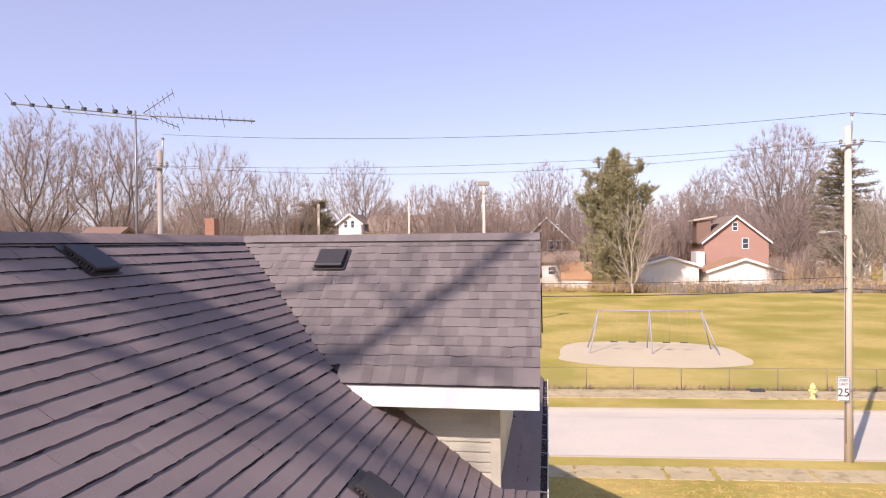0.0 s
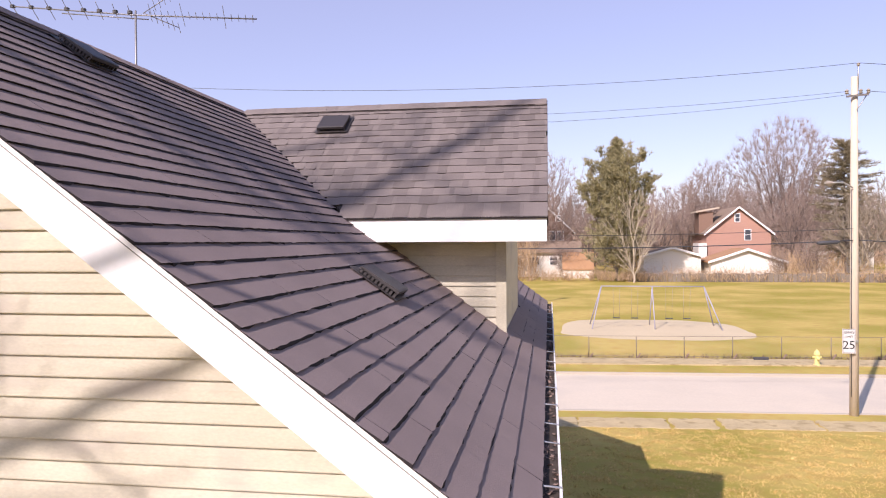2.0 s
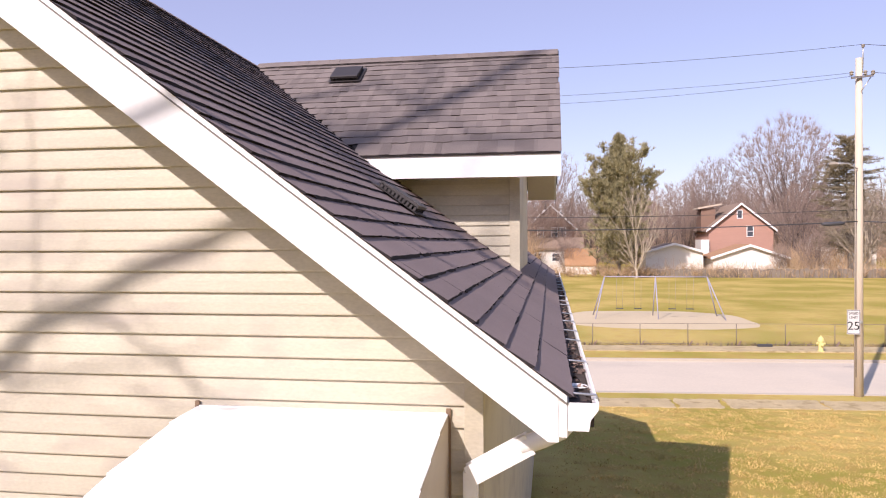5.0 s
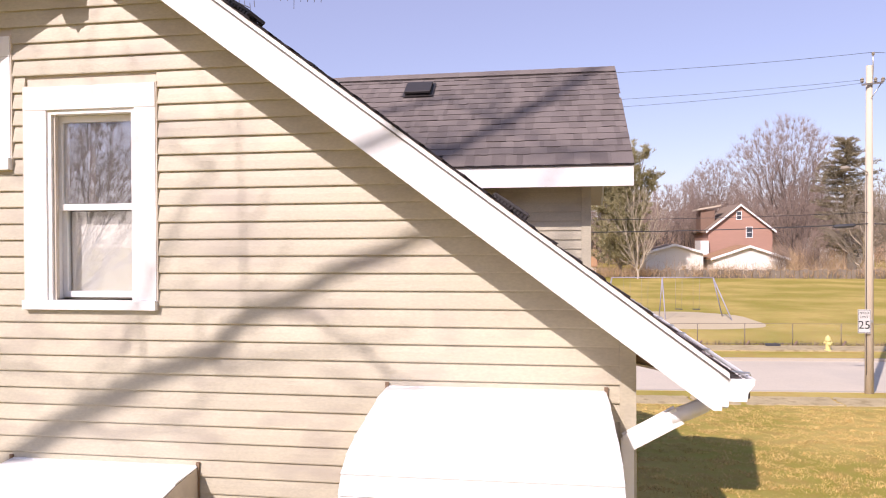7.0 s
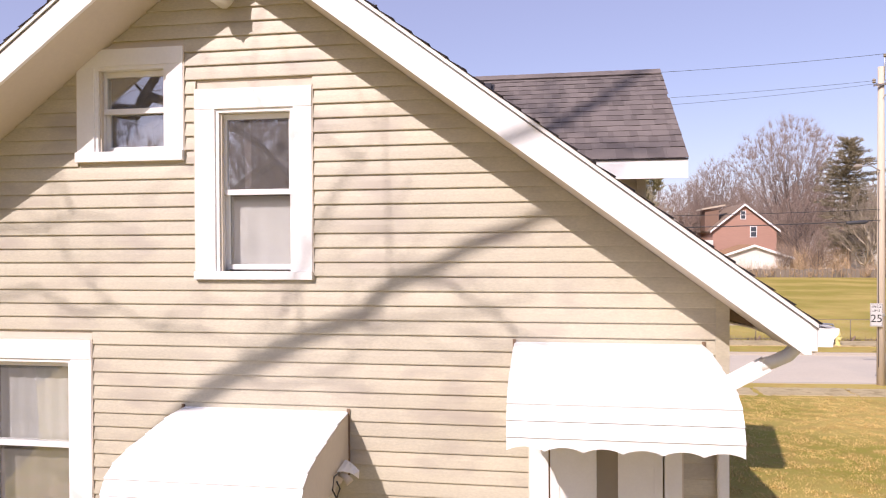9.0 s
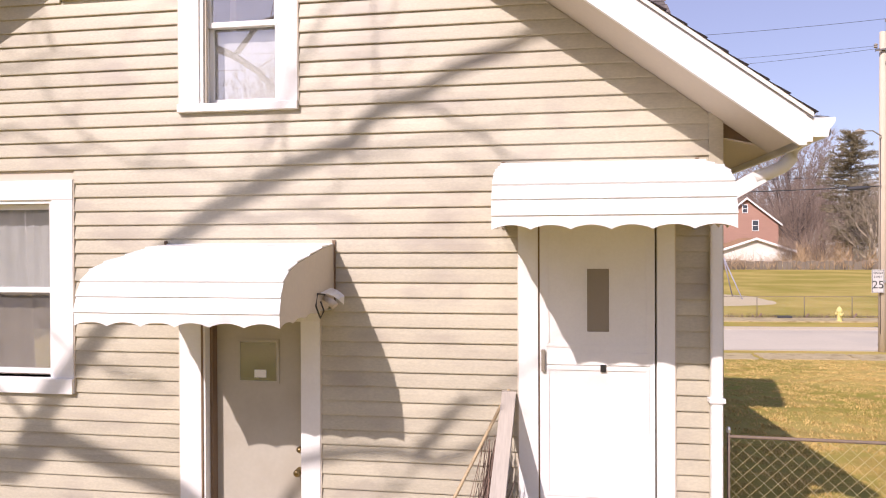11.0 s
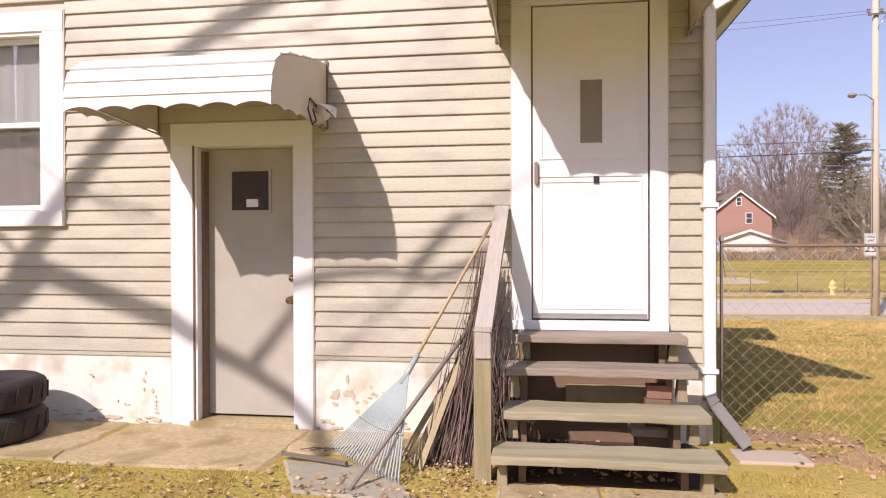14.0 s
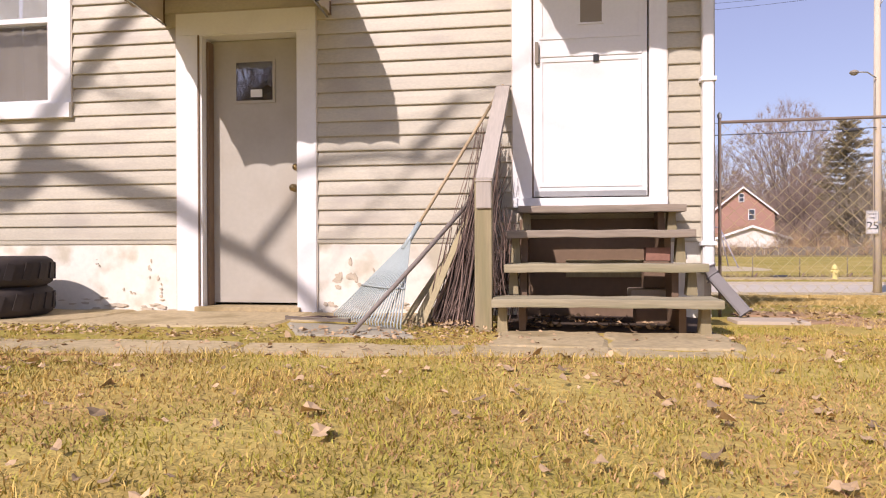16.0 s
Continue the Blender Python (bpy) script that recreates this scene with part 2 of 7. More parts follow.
def lawn_material():
    m = bpy.data.materials.new("winter_lawn")
    m.use_nodes = True
    nt = m.node_tree
    n, l = nt.nodes, nt.links
    co = n.new("ShaderNodeTexCoord")
    last = None
    for scale, detail, lo, hi, a, b in ((0.15, 9, 0.41, 0.59, (0.30, 0.265, 0.05), (0.49, 0.375, 0.115)),
                                        (1.9, 6, 0.45, 0.70, None, (0.40, 0.245, 0.08)),
                                        (26.0, 4, 0.50, 0.75, None, (0.52, 0.37, 0.13))):
        t = n.new("ShaderNodeTexNoise")
        t.inputs["Scale"].default_value, t.inputs["Detail"].default_value = scale, detail
        l.new(co.outputs["Object"], t.inputs["Vector"])
        r = n.new("ShaderNodeValToRGB")
        r.color_ramp.elements[0].position, r.color_ramp.elements[1].position = lo, hi
        l.new(t.outputs["Fac"], r.inputs[0])
        mx = n.new("ShaderNodeMix")
        mx.data_type = "RGBA"
        k = n.new("ShaderNodeMath")
        k.operation = "MULTIPLY"
        k.inputs[1].default_value = 1.0 if a else 0.55
        l.new(r.outputs[0], k.inputs[0])
        l.new(k.outputs[0], mx.inputs["Factor"])
        if a:
            mx.inputs[6].default_value = (*a, 1)
        else:
            l.new(last, mx.inputs[6])
        mx.inputs[7].default_value = (*b, 1)
        last = mx.outputs[2]
    bsdf = n["Principled BSDF"]
    l.new(last, bsdf.inputs["Base Color"])
    bsdf.inputs["Roughness"].default_value, bsdf.inputs["Specular IOR Level"].default_value = 0.95, 0.1
    bp = n.new("ShaderNodeBump")
    bp.inputs["Strength"].default_value, bp.inputs["Distance"].default_value = 0.7, 0.03
    l.new(t.outputs["Fac"], bp.inputs["Height"])
    l.new(bp.outputs[0], bsdf.inputs["Normal"])
    return m


M_LAWN = lawn_material()


def glass_material(name="window_glass", shine=0.20, grime=0.15):
    """A window pane behind its storm pane: see-through, with a strong even gloss."""
    m = bpy.data.materials.new(name)
    m.use_nodes = True
    n, l = m.node_tree.nodes, m.node_tree.links
    n.remove(n["Principled BSDF"])
    clear, gloss, mix = n.new("ShaderNodeBsdfTransparent"), n.new("ShaderNodeBsdfGlossy"), n.new("ShaderNodeMixShader")
    clear.inputs["Color"].default_value = (0.86, 0.88, 0.88, 1)
    gloss.inputs["Color"].default_value = (0.95, 0.95, 1.0, 1)
    gloss.inputs["Roughness"].default_value = 0.012
    mix.inputs[0].default_value = shine
    l.new(clear.outputs[0], mix.inputs[1])
    l.new(gloss.outputs[0], mix.inputs[2])
    dust, veil, film = n.new("ShaderNodeBsdfDiffuse"), n.new("ShaderNodeMixShader"), n.new("ShaderNodeTexNoise")
    dust.inputs["Color"].default_value = (0.72, 0.68, 0.66, 1)
    film.inputs["Scale"].default_value, film.inputs["Detail"].default_value = 5.0, 4
    amount = n.new("ShaderNodeMath")
    amount.operation = "MULTIPLY"
    amount.inputs[1].default_value = grime
    l.new(film.outputs["Fac"], amount.inputs[0])
    l.new(amount.outputs[0], veil.inputs[0])
    l.new(mix.outputs[0], veil.inputs[1])
    l.new(dust.outputs[0], veil.inputs[2])
    l.new(veil.outputs[0], n["Material Output"].inputs["Surface"])
    return m


M_GLASS = glass_material()
M_DOORGLASS = glass_material("door_glass", 0.14, 0.03)


# ---- building helpers ----
def mesh_of(name, verts, faces, material):
    me = bpy.data.meshes.new(name)
    me.from_pydata(verts, [], faces)
    me.materials.append(material)
    me.update()
    return me


def from_bm(name, bm, material, smooth=False):
    bmesh.ops.recalc_face_normals(bm, faces=bm.faces[:])
    me = bpy.data.meshes.new(name)
    bm.to_mesh(me)
    bm.free()
    me.materials.append(material)
    if smooth:
        for p in me.polygons:
            p.use_smooth = True
    return me


def thing(name, loc, label, category, group="", kind=""):
    e = new(name)
    e.empty_display_size = 0.1
    e.matrix_basis = Matrix.Translation(loc)
    return tagged(e, label, category, group, kind)


def part(name, data, material, parent, label="", smooth=False):
    """A mesh, built in world metres, as a part of parent."""
    me = from_bm(name, data, material, smooth) if isinstance(data, bmesh.types.BMesh) else data
    ob = new(name, me)
    ob.parent = parent
    if parent.parent is None:
        ob.matrix_parent_inverse = parent.matrix_basis.inverted()
    return tagged(ob, label)


def solid(name, data, material, label, category, kind="", group="", smooth=False):
    me = from_bm(name, data, material, smooth) if isinstance(data, bmesh.types.BMesh) else data
    return tagged(new(name, me), label, category, group, kind)


def box(x0, x1, y0, y1, z0, z1, bm=None, bevel=0.0):
    own = bm is None
    b = bmesh.new()
    bmesh.ops.create_cube(b, size=1.0)
    for v in b.verts:
        v.co = Vector((x0 + (v.co.x + 0.5) * (x1 - x0), y0 + (v.co.y + 0.5) * (y1 - y0), z0 + (v.co.z + 0.5) * (z1 - z0)))
    if bevel:
        bmesh.ops.bevel(b, geom=b.edges[:], offset=bevel, segments=2, affect="EDGES", profile=0.7)
    return b if own else merge(bm, b)


def merge(bm, other):
    me = bpy.data.meshes.new("tmp")
    other.to_mesh(me)
    other.free()
    bm.from_mesh(me)
    bpy.data.meshes.remove(me)
    return bm


def beam(p, q, w, h, up=(0, 0, 1), bevel=0.004, bm=None):
    """A squared bar from p to q, w wide and h thick."""
    p, q = Vector(p), Vector(q)
    d = (q - p)
    t = d.normalized()
    s = t.cross(Vector(up)).normalized()
    u = s.cross(t)
    b = bmesh.new()
    bmesh.ops.create_cube(b, size=1.0)
    for v in b.verts:
        c = v.co.copy()
        v.co = p + t * ((c.x + 0.5) * d.length) + s * (c.y * w) + u * (c.z * h)
    if bevel:
        bmesh.ops.bevel(b, geom=b.edges[:], offset=bevel, segments=2, affect="EDGES")
    return b if bm is None else merge(bm, b)


def tube(path, radii, sides=8, caps=True):
    """Vertices and faces of a round bar along path."""
    path = [Vector(p) for p in path]
    if isinstance(radii, (int, float)):
        radii = [radii] * len(path)
    V, F = [], []
    ref = Vector((0.31, 0.17, 0.93))
    for i, p in enumerate(path):
        t = (path[min(i + 1, len(path) - 1)] - path[max(i - 1, 0)])
        t = t.normalized() if t.length > 1e-9 else Vector((0, 0, 1))
        a = t.cross(ref)
        a = a.normalized() if a.length > 0.05 else t.cross(Vector((1, 0, 0))).normalized()
        c = t.cross(a)
        for k in range(sides):
            an = 2 * math.pi * k / sides
            V.append(tuple(p + (a * math.cos(an) + c * math.sin(an)) * radii[i]))
    for i in range(len(path) - 1):
        for k in range(sides):
            k2 = (k + 1) % sides
            F.append((i * sides + k, i * sides + k2, (i + 1) * sides + k2, (i + 1) * sides + k))
    if caps:
        F.append(tuple(range(sides - 1, -1, -1)))
        F.append(tuple((len(path) - 1) * sides + k for k in range(sides)))
    return V, F


def tube_mesh(name, path, radii, material, sides=8):
    V, F = tube(path, radii, sides)
    me = mesh_of(name, V, F, material)
    for p in me.polygons:
        p.use_smooth = len(p.vertices) == 4
    return me


class Soup:
    """Collects many small pieces for one mesh."""
    def __init__(self):
        self.v, self.f = [], []

    def add(self, V, F):
        o = len(self.v)
        self.v.extend(V)
        self.f.extend(tuple(i + o for i in f) for f in F)

    def mesh(self, name, material):
        return mesh_of(name, self.v, self.f, material)


def lathe(profile, centre, sides=24, axis="z"):
    """A turned body: profile of (radius, height)."""
    b = bmesh.new()
    rings = []
    for r, h in profile:
        ring = []
        for k in range(sides):
            an = 2 * math.pi * k / sides
            c = (r * math.cos(an), r * math.sin(an), h) if axis == "z" else (r * math.cos(an), h, r * math.sin(an))
            ring.append(b.verts.new(Vector(centre) + Vector(c)))
        rings.append(ring)
    for a, c in zip(rings, rings[1:]):
        for k in range(sides):
            b.faces.new((a[k], a[(k + 1) % sides], c[(k + 1) % sides], c[k]))
    b.faces.new(rings[0][::-1])
    b.faces.new(rings[-1])
    return b


# ---- the ground ----
TILT_Y = 0.07                                          # the street runs slightly askew to the house


def ground_z(x, y):
    s = y - TILT_Y * x
    knots = ((-1e5, 0.06), (-3.0, 0.07), (-2.35, 0.078), (-1.93, 0.0), (1.0, 0.0), (19.2, -1.22), (20.8, -1.27), (21.6, -1.28), (21.68, -1.46), (28.85, -1.46), (28.95, -1.28),
             (33.4, -1.24), (41.0, -1.06), (60.0, -1.05), (1e5, -1.05))
    for (a, za), (b, zb) in zip(knots, knots[1:]):
        if s <= b:
            k = (s - a) / (b - a)
            return za + (zb - za) * k
    return -1.05


def strip_xy(s, x):
    return s + TILT_Y * x


def build_ground():
    xs = [-900, -500, -300, -200, -140, -100] + [-80 + 4 * i for i in range(40)] + [90, 110, 140, 200, 300, 500, 900]
    ss = [-900, -400, -200, -100, -60, -40, -25, -15, -8, -4, -3, -2.35, -1.93, 0, 1, 4, 7, 10, 13, 16, 19.2, 20.8, 21.6, 21.68, 25, 28.85, 28.95, 31, 33.4, 35, 37, 39, 41, 45,
          50, 60, 70, 80, 95, 110, 130, 160, 200, 300, 500, 900]
    V = [(x, strip_xy(s, x), ground_z(x, strip_xy(s, x))) for s in ss for x in xs]
    n = len(xs)
    F = [(j * n + i, j * n + i + 1, (j + 1) * n + i + 1, (j + 1) * n + i) for j in range(len(ss) - 1) for i in range(n - 1)]
    solid("ground", mesh_of("ground", V, F, M_LAWN), None, "patchy winter lawn, straw yellow and olive green", "lawn", "structure")


build_ground()


def street_strip(name, s0, s1, z, material, label, x0=-160, x1=160, thick=0.1, step=8):
    V, F = [], []
    xs = [x0 + (x1 - x0) * i / step for i in range(step + 1)]
    for x in xs:
        for s, zz in ((s0, z - thick), (s0, z), (s1, z), (s1, z - thick)):
            V.append((x, strip_xy(s, x), zz))
    for i in range(step):
        for k in range(3):
            F.append((i * 4 + k, i * 4 + k + 1, (i + 1) * 4 + k + 1, (i + 1) * 4 + k))
    F += [(0, 1, 2, 3), tuple(step * 4 + k for k in (3, 2, 1, 0))]
    return solid(name, mesh_of(name, V, F, material), None, label, name.split("_")[0], "structure")


road = street_strip("road", 21.7, 28.84, -1.37, M_ROAD, "pale worn street surface between two kerbs", thick=0.12)
street_strip("kerb_near", 21.56, 21.7, -1.255, M_WALK, "low concrete kerb at the near lawn", thick=0.2)
street_strip("kerb_far", 28.84, 28.98, -1.25, M_WALK, "low concrete kerb on the playing field side", thick=0.2)
street_strip("pavement_far", 30.9, 32.6, -1.20, M_CONCRETE, "concrete pavement along a chain-link fence", thick=0.15)


def rough_slab(x0, x1, y0, y1, z, rnd, thick=0.12, wear=0.03, at=None, material=None):
    """A worn slab: crumbled outline, slightly rounded rim."""
    at = at or (lambda x, y: (x, y))
    per = []
    for (ax, ay), (bx, by) in (((x0, y0), (x1, y0)), ((x1, y0), (x1, y1)), ((x1, y1), (x0, y1)), ((x0, y1), (x0, y0))):
        n = max(2, int(math.hypot(bx - ax, by - ay) / 0.14))
        n = min(n, 40)
        for k in range(n):
            per.append((ax + (bx - ax) * k / n + rnd.gauss(0, wear * 0.5), ay + (by - ay) * k / n + rnd.gauss(0, wear * 0.5)))
    cx, cy = (x0 + x1) / 2, (y0 + y1) / 2
    n = len(per)
    V = [(*at(x, y), z - thick) for x, y in per] + [(*at(x, y), z - 0.012) for x, y in per]
    V += [(*at(x + (0.02 if x < cx else -0.02), y + (0.02 if y < cy else -0.02)), z + rnd.uniform(-0.002, 0.002)) for x, y in per]
    F = [(r * n + k, r * n + (k + 1) % n, (r + 1) * n + (k + 1) % n, (r + 1) * n + k) for r in range(2) for k in range(n)]
    F.append(tuple(range(2 * n, 3 * n)))
    return mesh_of("slab", V, F, material or M_CONCRETE)


def near_pavement():
    rnd = random.Random(9)
    p = thing("pavement_near", (3, 20, -1.2), "cracked tan concrete pavement slabs with dirt in the joints", "pavement", kind="structure")
    edges = [-40.0, -31.5, -24.0, -15.2, -8.8, -3.1, 1.7, 4.62, 6.22, 9.4, 13.3, 18.0, 25.0, 32.0, 40.0]
    for a, c in zip(edges, edges[1:]):
        gap = 0.10 if 4 < a < 7 else 0.03
        me = rough_slab(a + gap, c - gap, 19.15, 20.40 + rnd.uniform(-0.08, 0.08), -1.20 + rnd.uniform(-0.012, 0.012), rnd, wear=0.07, at=lambda x, s: (x, strip_xy(s, x)))
        part("slab", me, None, p)


near_pavement()

# ---- the house: sizes ----
RX, RZ, PITCH = -3.4, 6.57, 0.75                       # ridge line and slope of the main roof
EAVE_X, RAKE_Y, BACK_Y = 0.71, -0.53, 11.85
WALL_R, WALL_L = 0.30, -7.10
DORM_Y, DORM_EAVE, DORM_WALL, DORM_END = 5.68, 3.617, 4.12, 0.74
COURSE, SILL_Z = 0.1095, 0.555
BOARD_H = 0.265                                         # height of the rake board, plumb


def roof_z(x):
    return RZ - PITCH * abs(x - RX)


# openings of the gable wall: x0, x1, z0, z1
OPEN = {"window_1": (-3.482, -2.848, 3.77, 5.03), "window_2": (-4.507, -3.887, 4.72, 5.40), "window_3": (-5.58, -4.735, 1.65, 3.06),
        "door_1": (-3.48, -2.68, 0.02, 2.13), "door_2": (-0.93, -0.118, 0.84, 3.055)}
# outsides of their casings
CASE = {"window_1": (-3.648, -2.699, 3.708, 5.185), "window_2": (-4.658, -3.745, 4.64, 5.535), "window_3": (-5.76, -4.553, 1.53, 3.215),
        "door_1": (-3.655, -2.535, 0.0, 2.297), "door_2": (-1.068, 0.0, 0.775, 3.19)}


def gable_wall():
    """The masonry and framing behind the siding, with its openings."""
    soup = Soup()
    xs = sorted({WALL_L, WALL_R, RX, *[v for o in OPEN.values() for v in o[:2]]})
    for a, b in zip(xs, xs[1:]):
        m = (a + b) / 2
        cuts = sorted((o[2], o[3]) for o in OPEN.values() if o[0] < m < o[1])
        spans, low = [], -0.3
        for c0, c1 in cuts:
            spans.append((low, c0, c0))
            low = c1
        spans.append((low, roof_z(a) - BOARD_H + 0.05, roof_z(b) - BOARD_H + 0.05))
        for z0, za, zb in spans:
            V = [(a, 0.003, z0), (b, 0.003, z0), (b, 0.003, zb), (a, 0.003, za), (a, 0.2, z0), (b, 0.2, z0), (b, 0.2, zb), (a, 0.2, za)]
            soup.add(V, [(0, 1, 2, 3), (5, 4, 7, 6), (4, 0, 3, 7), (1, 5, 6, 2), (3, 2, 6, 7), (4, 5, 1, 0)])
    return soup.mesh("wall_south", M_SOFFIT)


wall_south = solid("wall_south", gable_wall(), None, "gable wall clad in tan vinyl lap siding", "wall", "structure")
wall_east = solid("wall_east", box(WALL_R - 0.2, WALL_R, 0.2, BACK_Y - 0.5, -0.3, 3.62), M_SIDING, "tan siding long side wall under the eaves", "wall", "structure")
solid("wall_west", box(WALL_L, WALL_L + 0.2, 0.2, BACK_Y - 0.5, -0.3, 3.62), M_SIDING, "tan siding long side wall under the eaves", "wall", "structure")
solid("wall_north", box(WALL_L, WALL_R, BACK_Y - 0.5, BACK_Y - 0.3, -0.3, 3.62), M_SIDING, "tan siding back wall", "wall", "structure")


def foundation():
    rnd = random.Random(4)
    f = thing("foundation", (RX, -0.01, 0), "white-painted block foundation with peeling patches under the siding", "foundation", kind="structure")
    segs = [(WALL_L, -3.66), (-2.53, WALL_R - 0.05)]
    for a, b in segs:
        part("painted_face", box(a, b, -0.012, 0.001, -0.3, SILL_Z - 0.01, bevel=0.003), M_FOUND, f)
    # patches where the paint has come off
    spots = [(-2.38, 0.25, 0.10, 0.08), (-2.25, 0.28, 0.05, 0.09), (-2.14, 0.22, 0.06, 0.05), (-2.06, 0.27, 0.035, 0.05), (-3.9, 0.34, 0.035, 0.06), (-4.05, 0.14, 0.03, 0.025),
             (-4.3, 0.10, 0.05, 0.02), (-3.8, 0.12, 0.05, 0.03), (-4.35, 0.37, 0.02, 0.02), (-2.43, 0.07, 0.08, 0.05), (-4.2, 0.05, 0.16, 0.04), (-3.85, 0.05, 0.14, 0.045), (-2.2, 0.05, 0.15, 0.04), (-4.45, 0.06, 0.10, 0.03), (-1.9, 0.06, 0.12, 0.04)]
    more = [(x + rnd.gauss(0, w * 1.1), z + rnd.gauss(0, h * 0.9), w * rnd.uniform(0.15, 0.4), h * rnd.uniform(0.15, 0.4)) for x, z, w, h in spots for _ in range(4)]
    for layer, (x, z, w, h) in enumerate([(x, z, w * 0.36, h * 0.36) for x, z, w, h in spots] + more):
        n = 26
        ph = rnd.uniform(0, 6)
        V = []
        for k in range(n):
            an = k * 2 * math.pi / n
            q = 0.85 + 0.10 * math.sin(2 * an + ph) + 0.09 * math.sin(5 * an + 2 * ph) + rnd.gauss(0, 0.10)
            V.append((x + w * q * math.cos(an), -0.0155, max(0.005, z + h * q * math.sin(an))))
        V += [(a, -0.008, c) for a, b, c in V]
        V.append((x, -0.0155, max(0.005, z)))
        F = [((k + 1) % n, k, 2 * n) for k in range(n)] + [(k, (k + 1) % n, n + (k + 1) % n, n + k) for k in range(n)]
        part("bare_patch", mesh_of("bare_patch", [(a, b - 0.00012 * layer, c) for a, b, c in V], F, M_SPALL), None, f)


foundation()


def siding_board(x0, x1, z0, parent, plane=0.0, clip=None, axis="x", top=None):
    """One lap of siding. clip(z) gives the two ends that the rakes leave at height z."""
    z1 = z0 + COURSE
    prof = [(0.002, z0 + 0.004), (-0.014, z0 + 0.002), (-0.0215, z0 + 0.003), (-0.0225, z0 + 0.010), (-0.0155, z0 + 0.062), (-0.0045, z1 + 0.012), (0.002, z1 + 0.012)]
    if top:
        prof = [(d, min(z, top)) for d, z in prof]
    V = []
    for side in (0, 1):
        for d, z in prof:
            e = (x0, x1)[side]
            if clip:
                lo, hi = clip(z)
                e = max(x0, lo) if side == 0 else min(x1, hi)
            V.append((e, plane + d, z) if axis == "x" else (plane - d, e, z))
    n = len(prof)
    F = [(k, k + 1, n + k + 1, n + k) for k in range(n - 1)] + [tuple(range(n))[::-1], tuple(range(n, 2 * n))]
    ob = new("siding_board", mesh_of("siding_board", V, F, M_SIDING))
    ob.parent = parent
    return ob


def clad_gable():
    def clip(z):
        h = (RZ - BOARD_H - z) / PITCH
        return RX - h, RX + h

    i = 0
    while True:
        z0 = SILL_Z + i * COURSE
        i += 1
        lo, hi = clip(z0 + COURSE + 0.012)
        if hi - lo < 0.25:
            break
        a, b = max(WALL_L + 0.02, lo), min(WALL_R - 0.07, hi)
        lo0, hi0 = clip(z0)
        a0, b0 = max(WALL_L + 0.02, lo0), min(WALL_R - 0.07, hi0)
        spans = [(a0, b0)]
        zm = z0 + COURSE / 2
        for c in CASE.values():
            if c[2] - 0.03 < zm < c[3] + 0.03:
                spans = [s for x, y in spans for s in ((x, min(y, c[0])), (max(x, c[1]), y)) if s[1] - s[0] > 0.02]
        for x, y in spans:
            siding_board(x, y, z0, wall_south, clip=clip)


def trim_board(name, b, label, material=None):
    return solid(name, b, material or M_WHITE, label, "trim", "structure")


# starter strip and corner boards
trim_board("trim", box(WALL_L, -3.66, -0.022, 0.0, SILL_Z - 0.03, SILL_Z - 0.002, bevel=0.003), "tan starter strip under the siding", M_SIDING)
trim_board("trim", box(-2.53, WALL_R - 0.07, -0.022, 0.0, SILL_Z - 0.03, SILL_Z - 0.002, bevel=0.003), "tan starter strip under the siding", M_SIDING)
trim_board("trim", box(WALL_R - 0.075, WALL_R + 0.02, -0.024, 0.075, 0.30, 3.66, bevel=0.004), "tan vinyl corner post of the gable wall", M_SIDING)


# ---- windows and doors of the gable wall ----
def casing(name, parent, case, opening, sill=True):
    x0, x1, z0, z1 = case
    a, b, c, d = opening
    proud = -0.034
    part("head_casing", box(x0, x1, proud, 0.004, d, z1, bevel=0.005), M_WHITE, parent)
    part("side_casing", box(x0, a, proud + 0.003, 0.004, c if sill else z0, d, bevel=0.005), M_WHITE, parent)
    part("side_casing", box(b, x1, proud + 0.003, 0.004, c if sill else z0, d, bevel=0.005), M_WHITE, parent)
    if sill:
        s = part("sill", box(x0 - 0.004, x1 + 0.004, proud - 0.022, 0.10, z0, c, bevel=0.006), M_WHITE, parent)
    # thin dark channel against the siding
    part("channel", box(x0 - 0.008, x1 + 0.008, -0.026, 0.0, z1 + 0.0005, z1 + 0.009), M_SOFFIT, parent)
    part("channel", box(x1 + 0.0005, x1 + 0.009, -0.026, 0.0, z0, z1), M_SOFFIT, parent)
    part("channel", box(x0 - 0.009, x0 - 0.0005, -0.026, 0.0, z0, z1), M_SOFFIT, parent)


def sash(parent, x0, x1, z0, z1, y, rail=0.042, stile=0.032):
    s = part("sash", box(x0, x1, y, y + 0.03, z1 - rail, z1, bevel=0.003), M_WHITE, parent)
    part("bottom_rail", box(x0, x1, y, y + 0.03, z0, z0 + rail, bevel=0.003), M_WHITE, s)
    part("stile", box(x0, x0 + stile, y, y + 0.03, z0 + rail, z1 - rail, bevel=0.003), M_WHITE, s)
    part("stile", box(x1 - stile, x1, y, y + 0.03, z0 + rail, z1 - rail, bevel=0.003), M_WHITE, s)
    g = part("pane", box(x0 + stile - 0.004, x1 - stile + 0.004, y + 0.013, y + 0.017, z0 + rail - 0.004, z1 - rail + 0.004), M_GLASS, s)
    g.visible_shadow = False


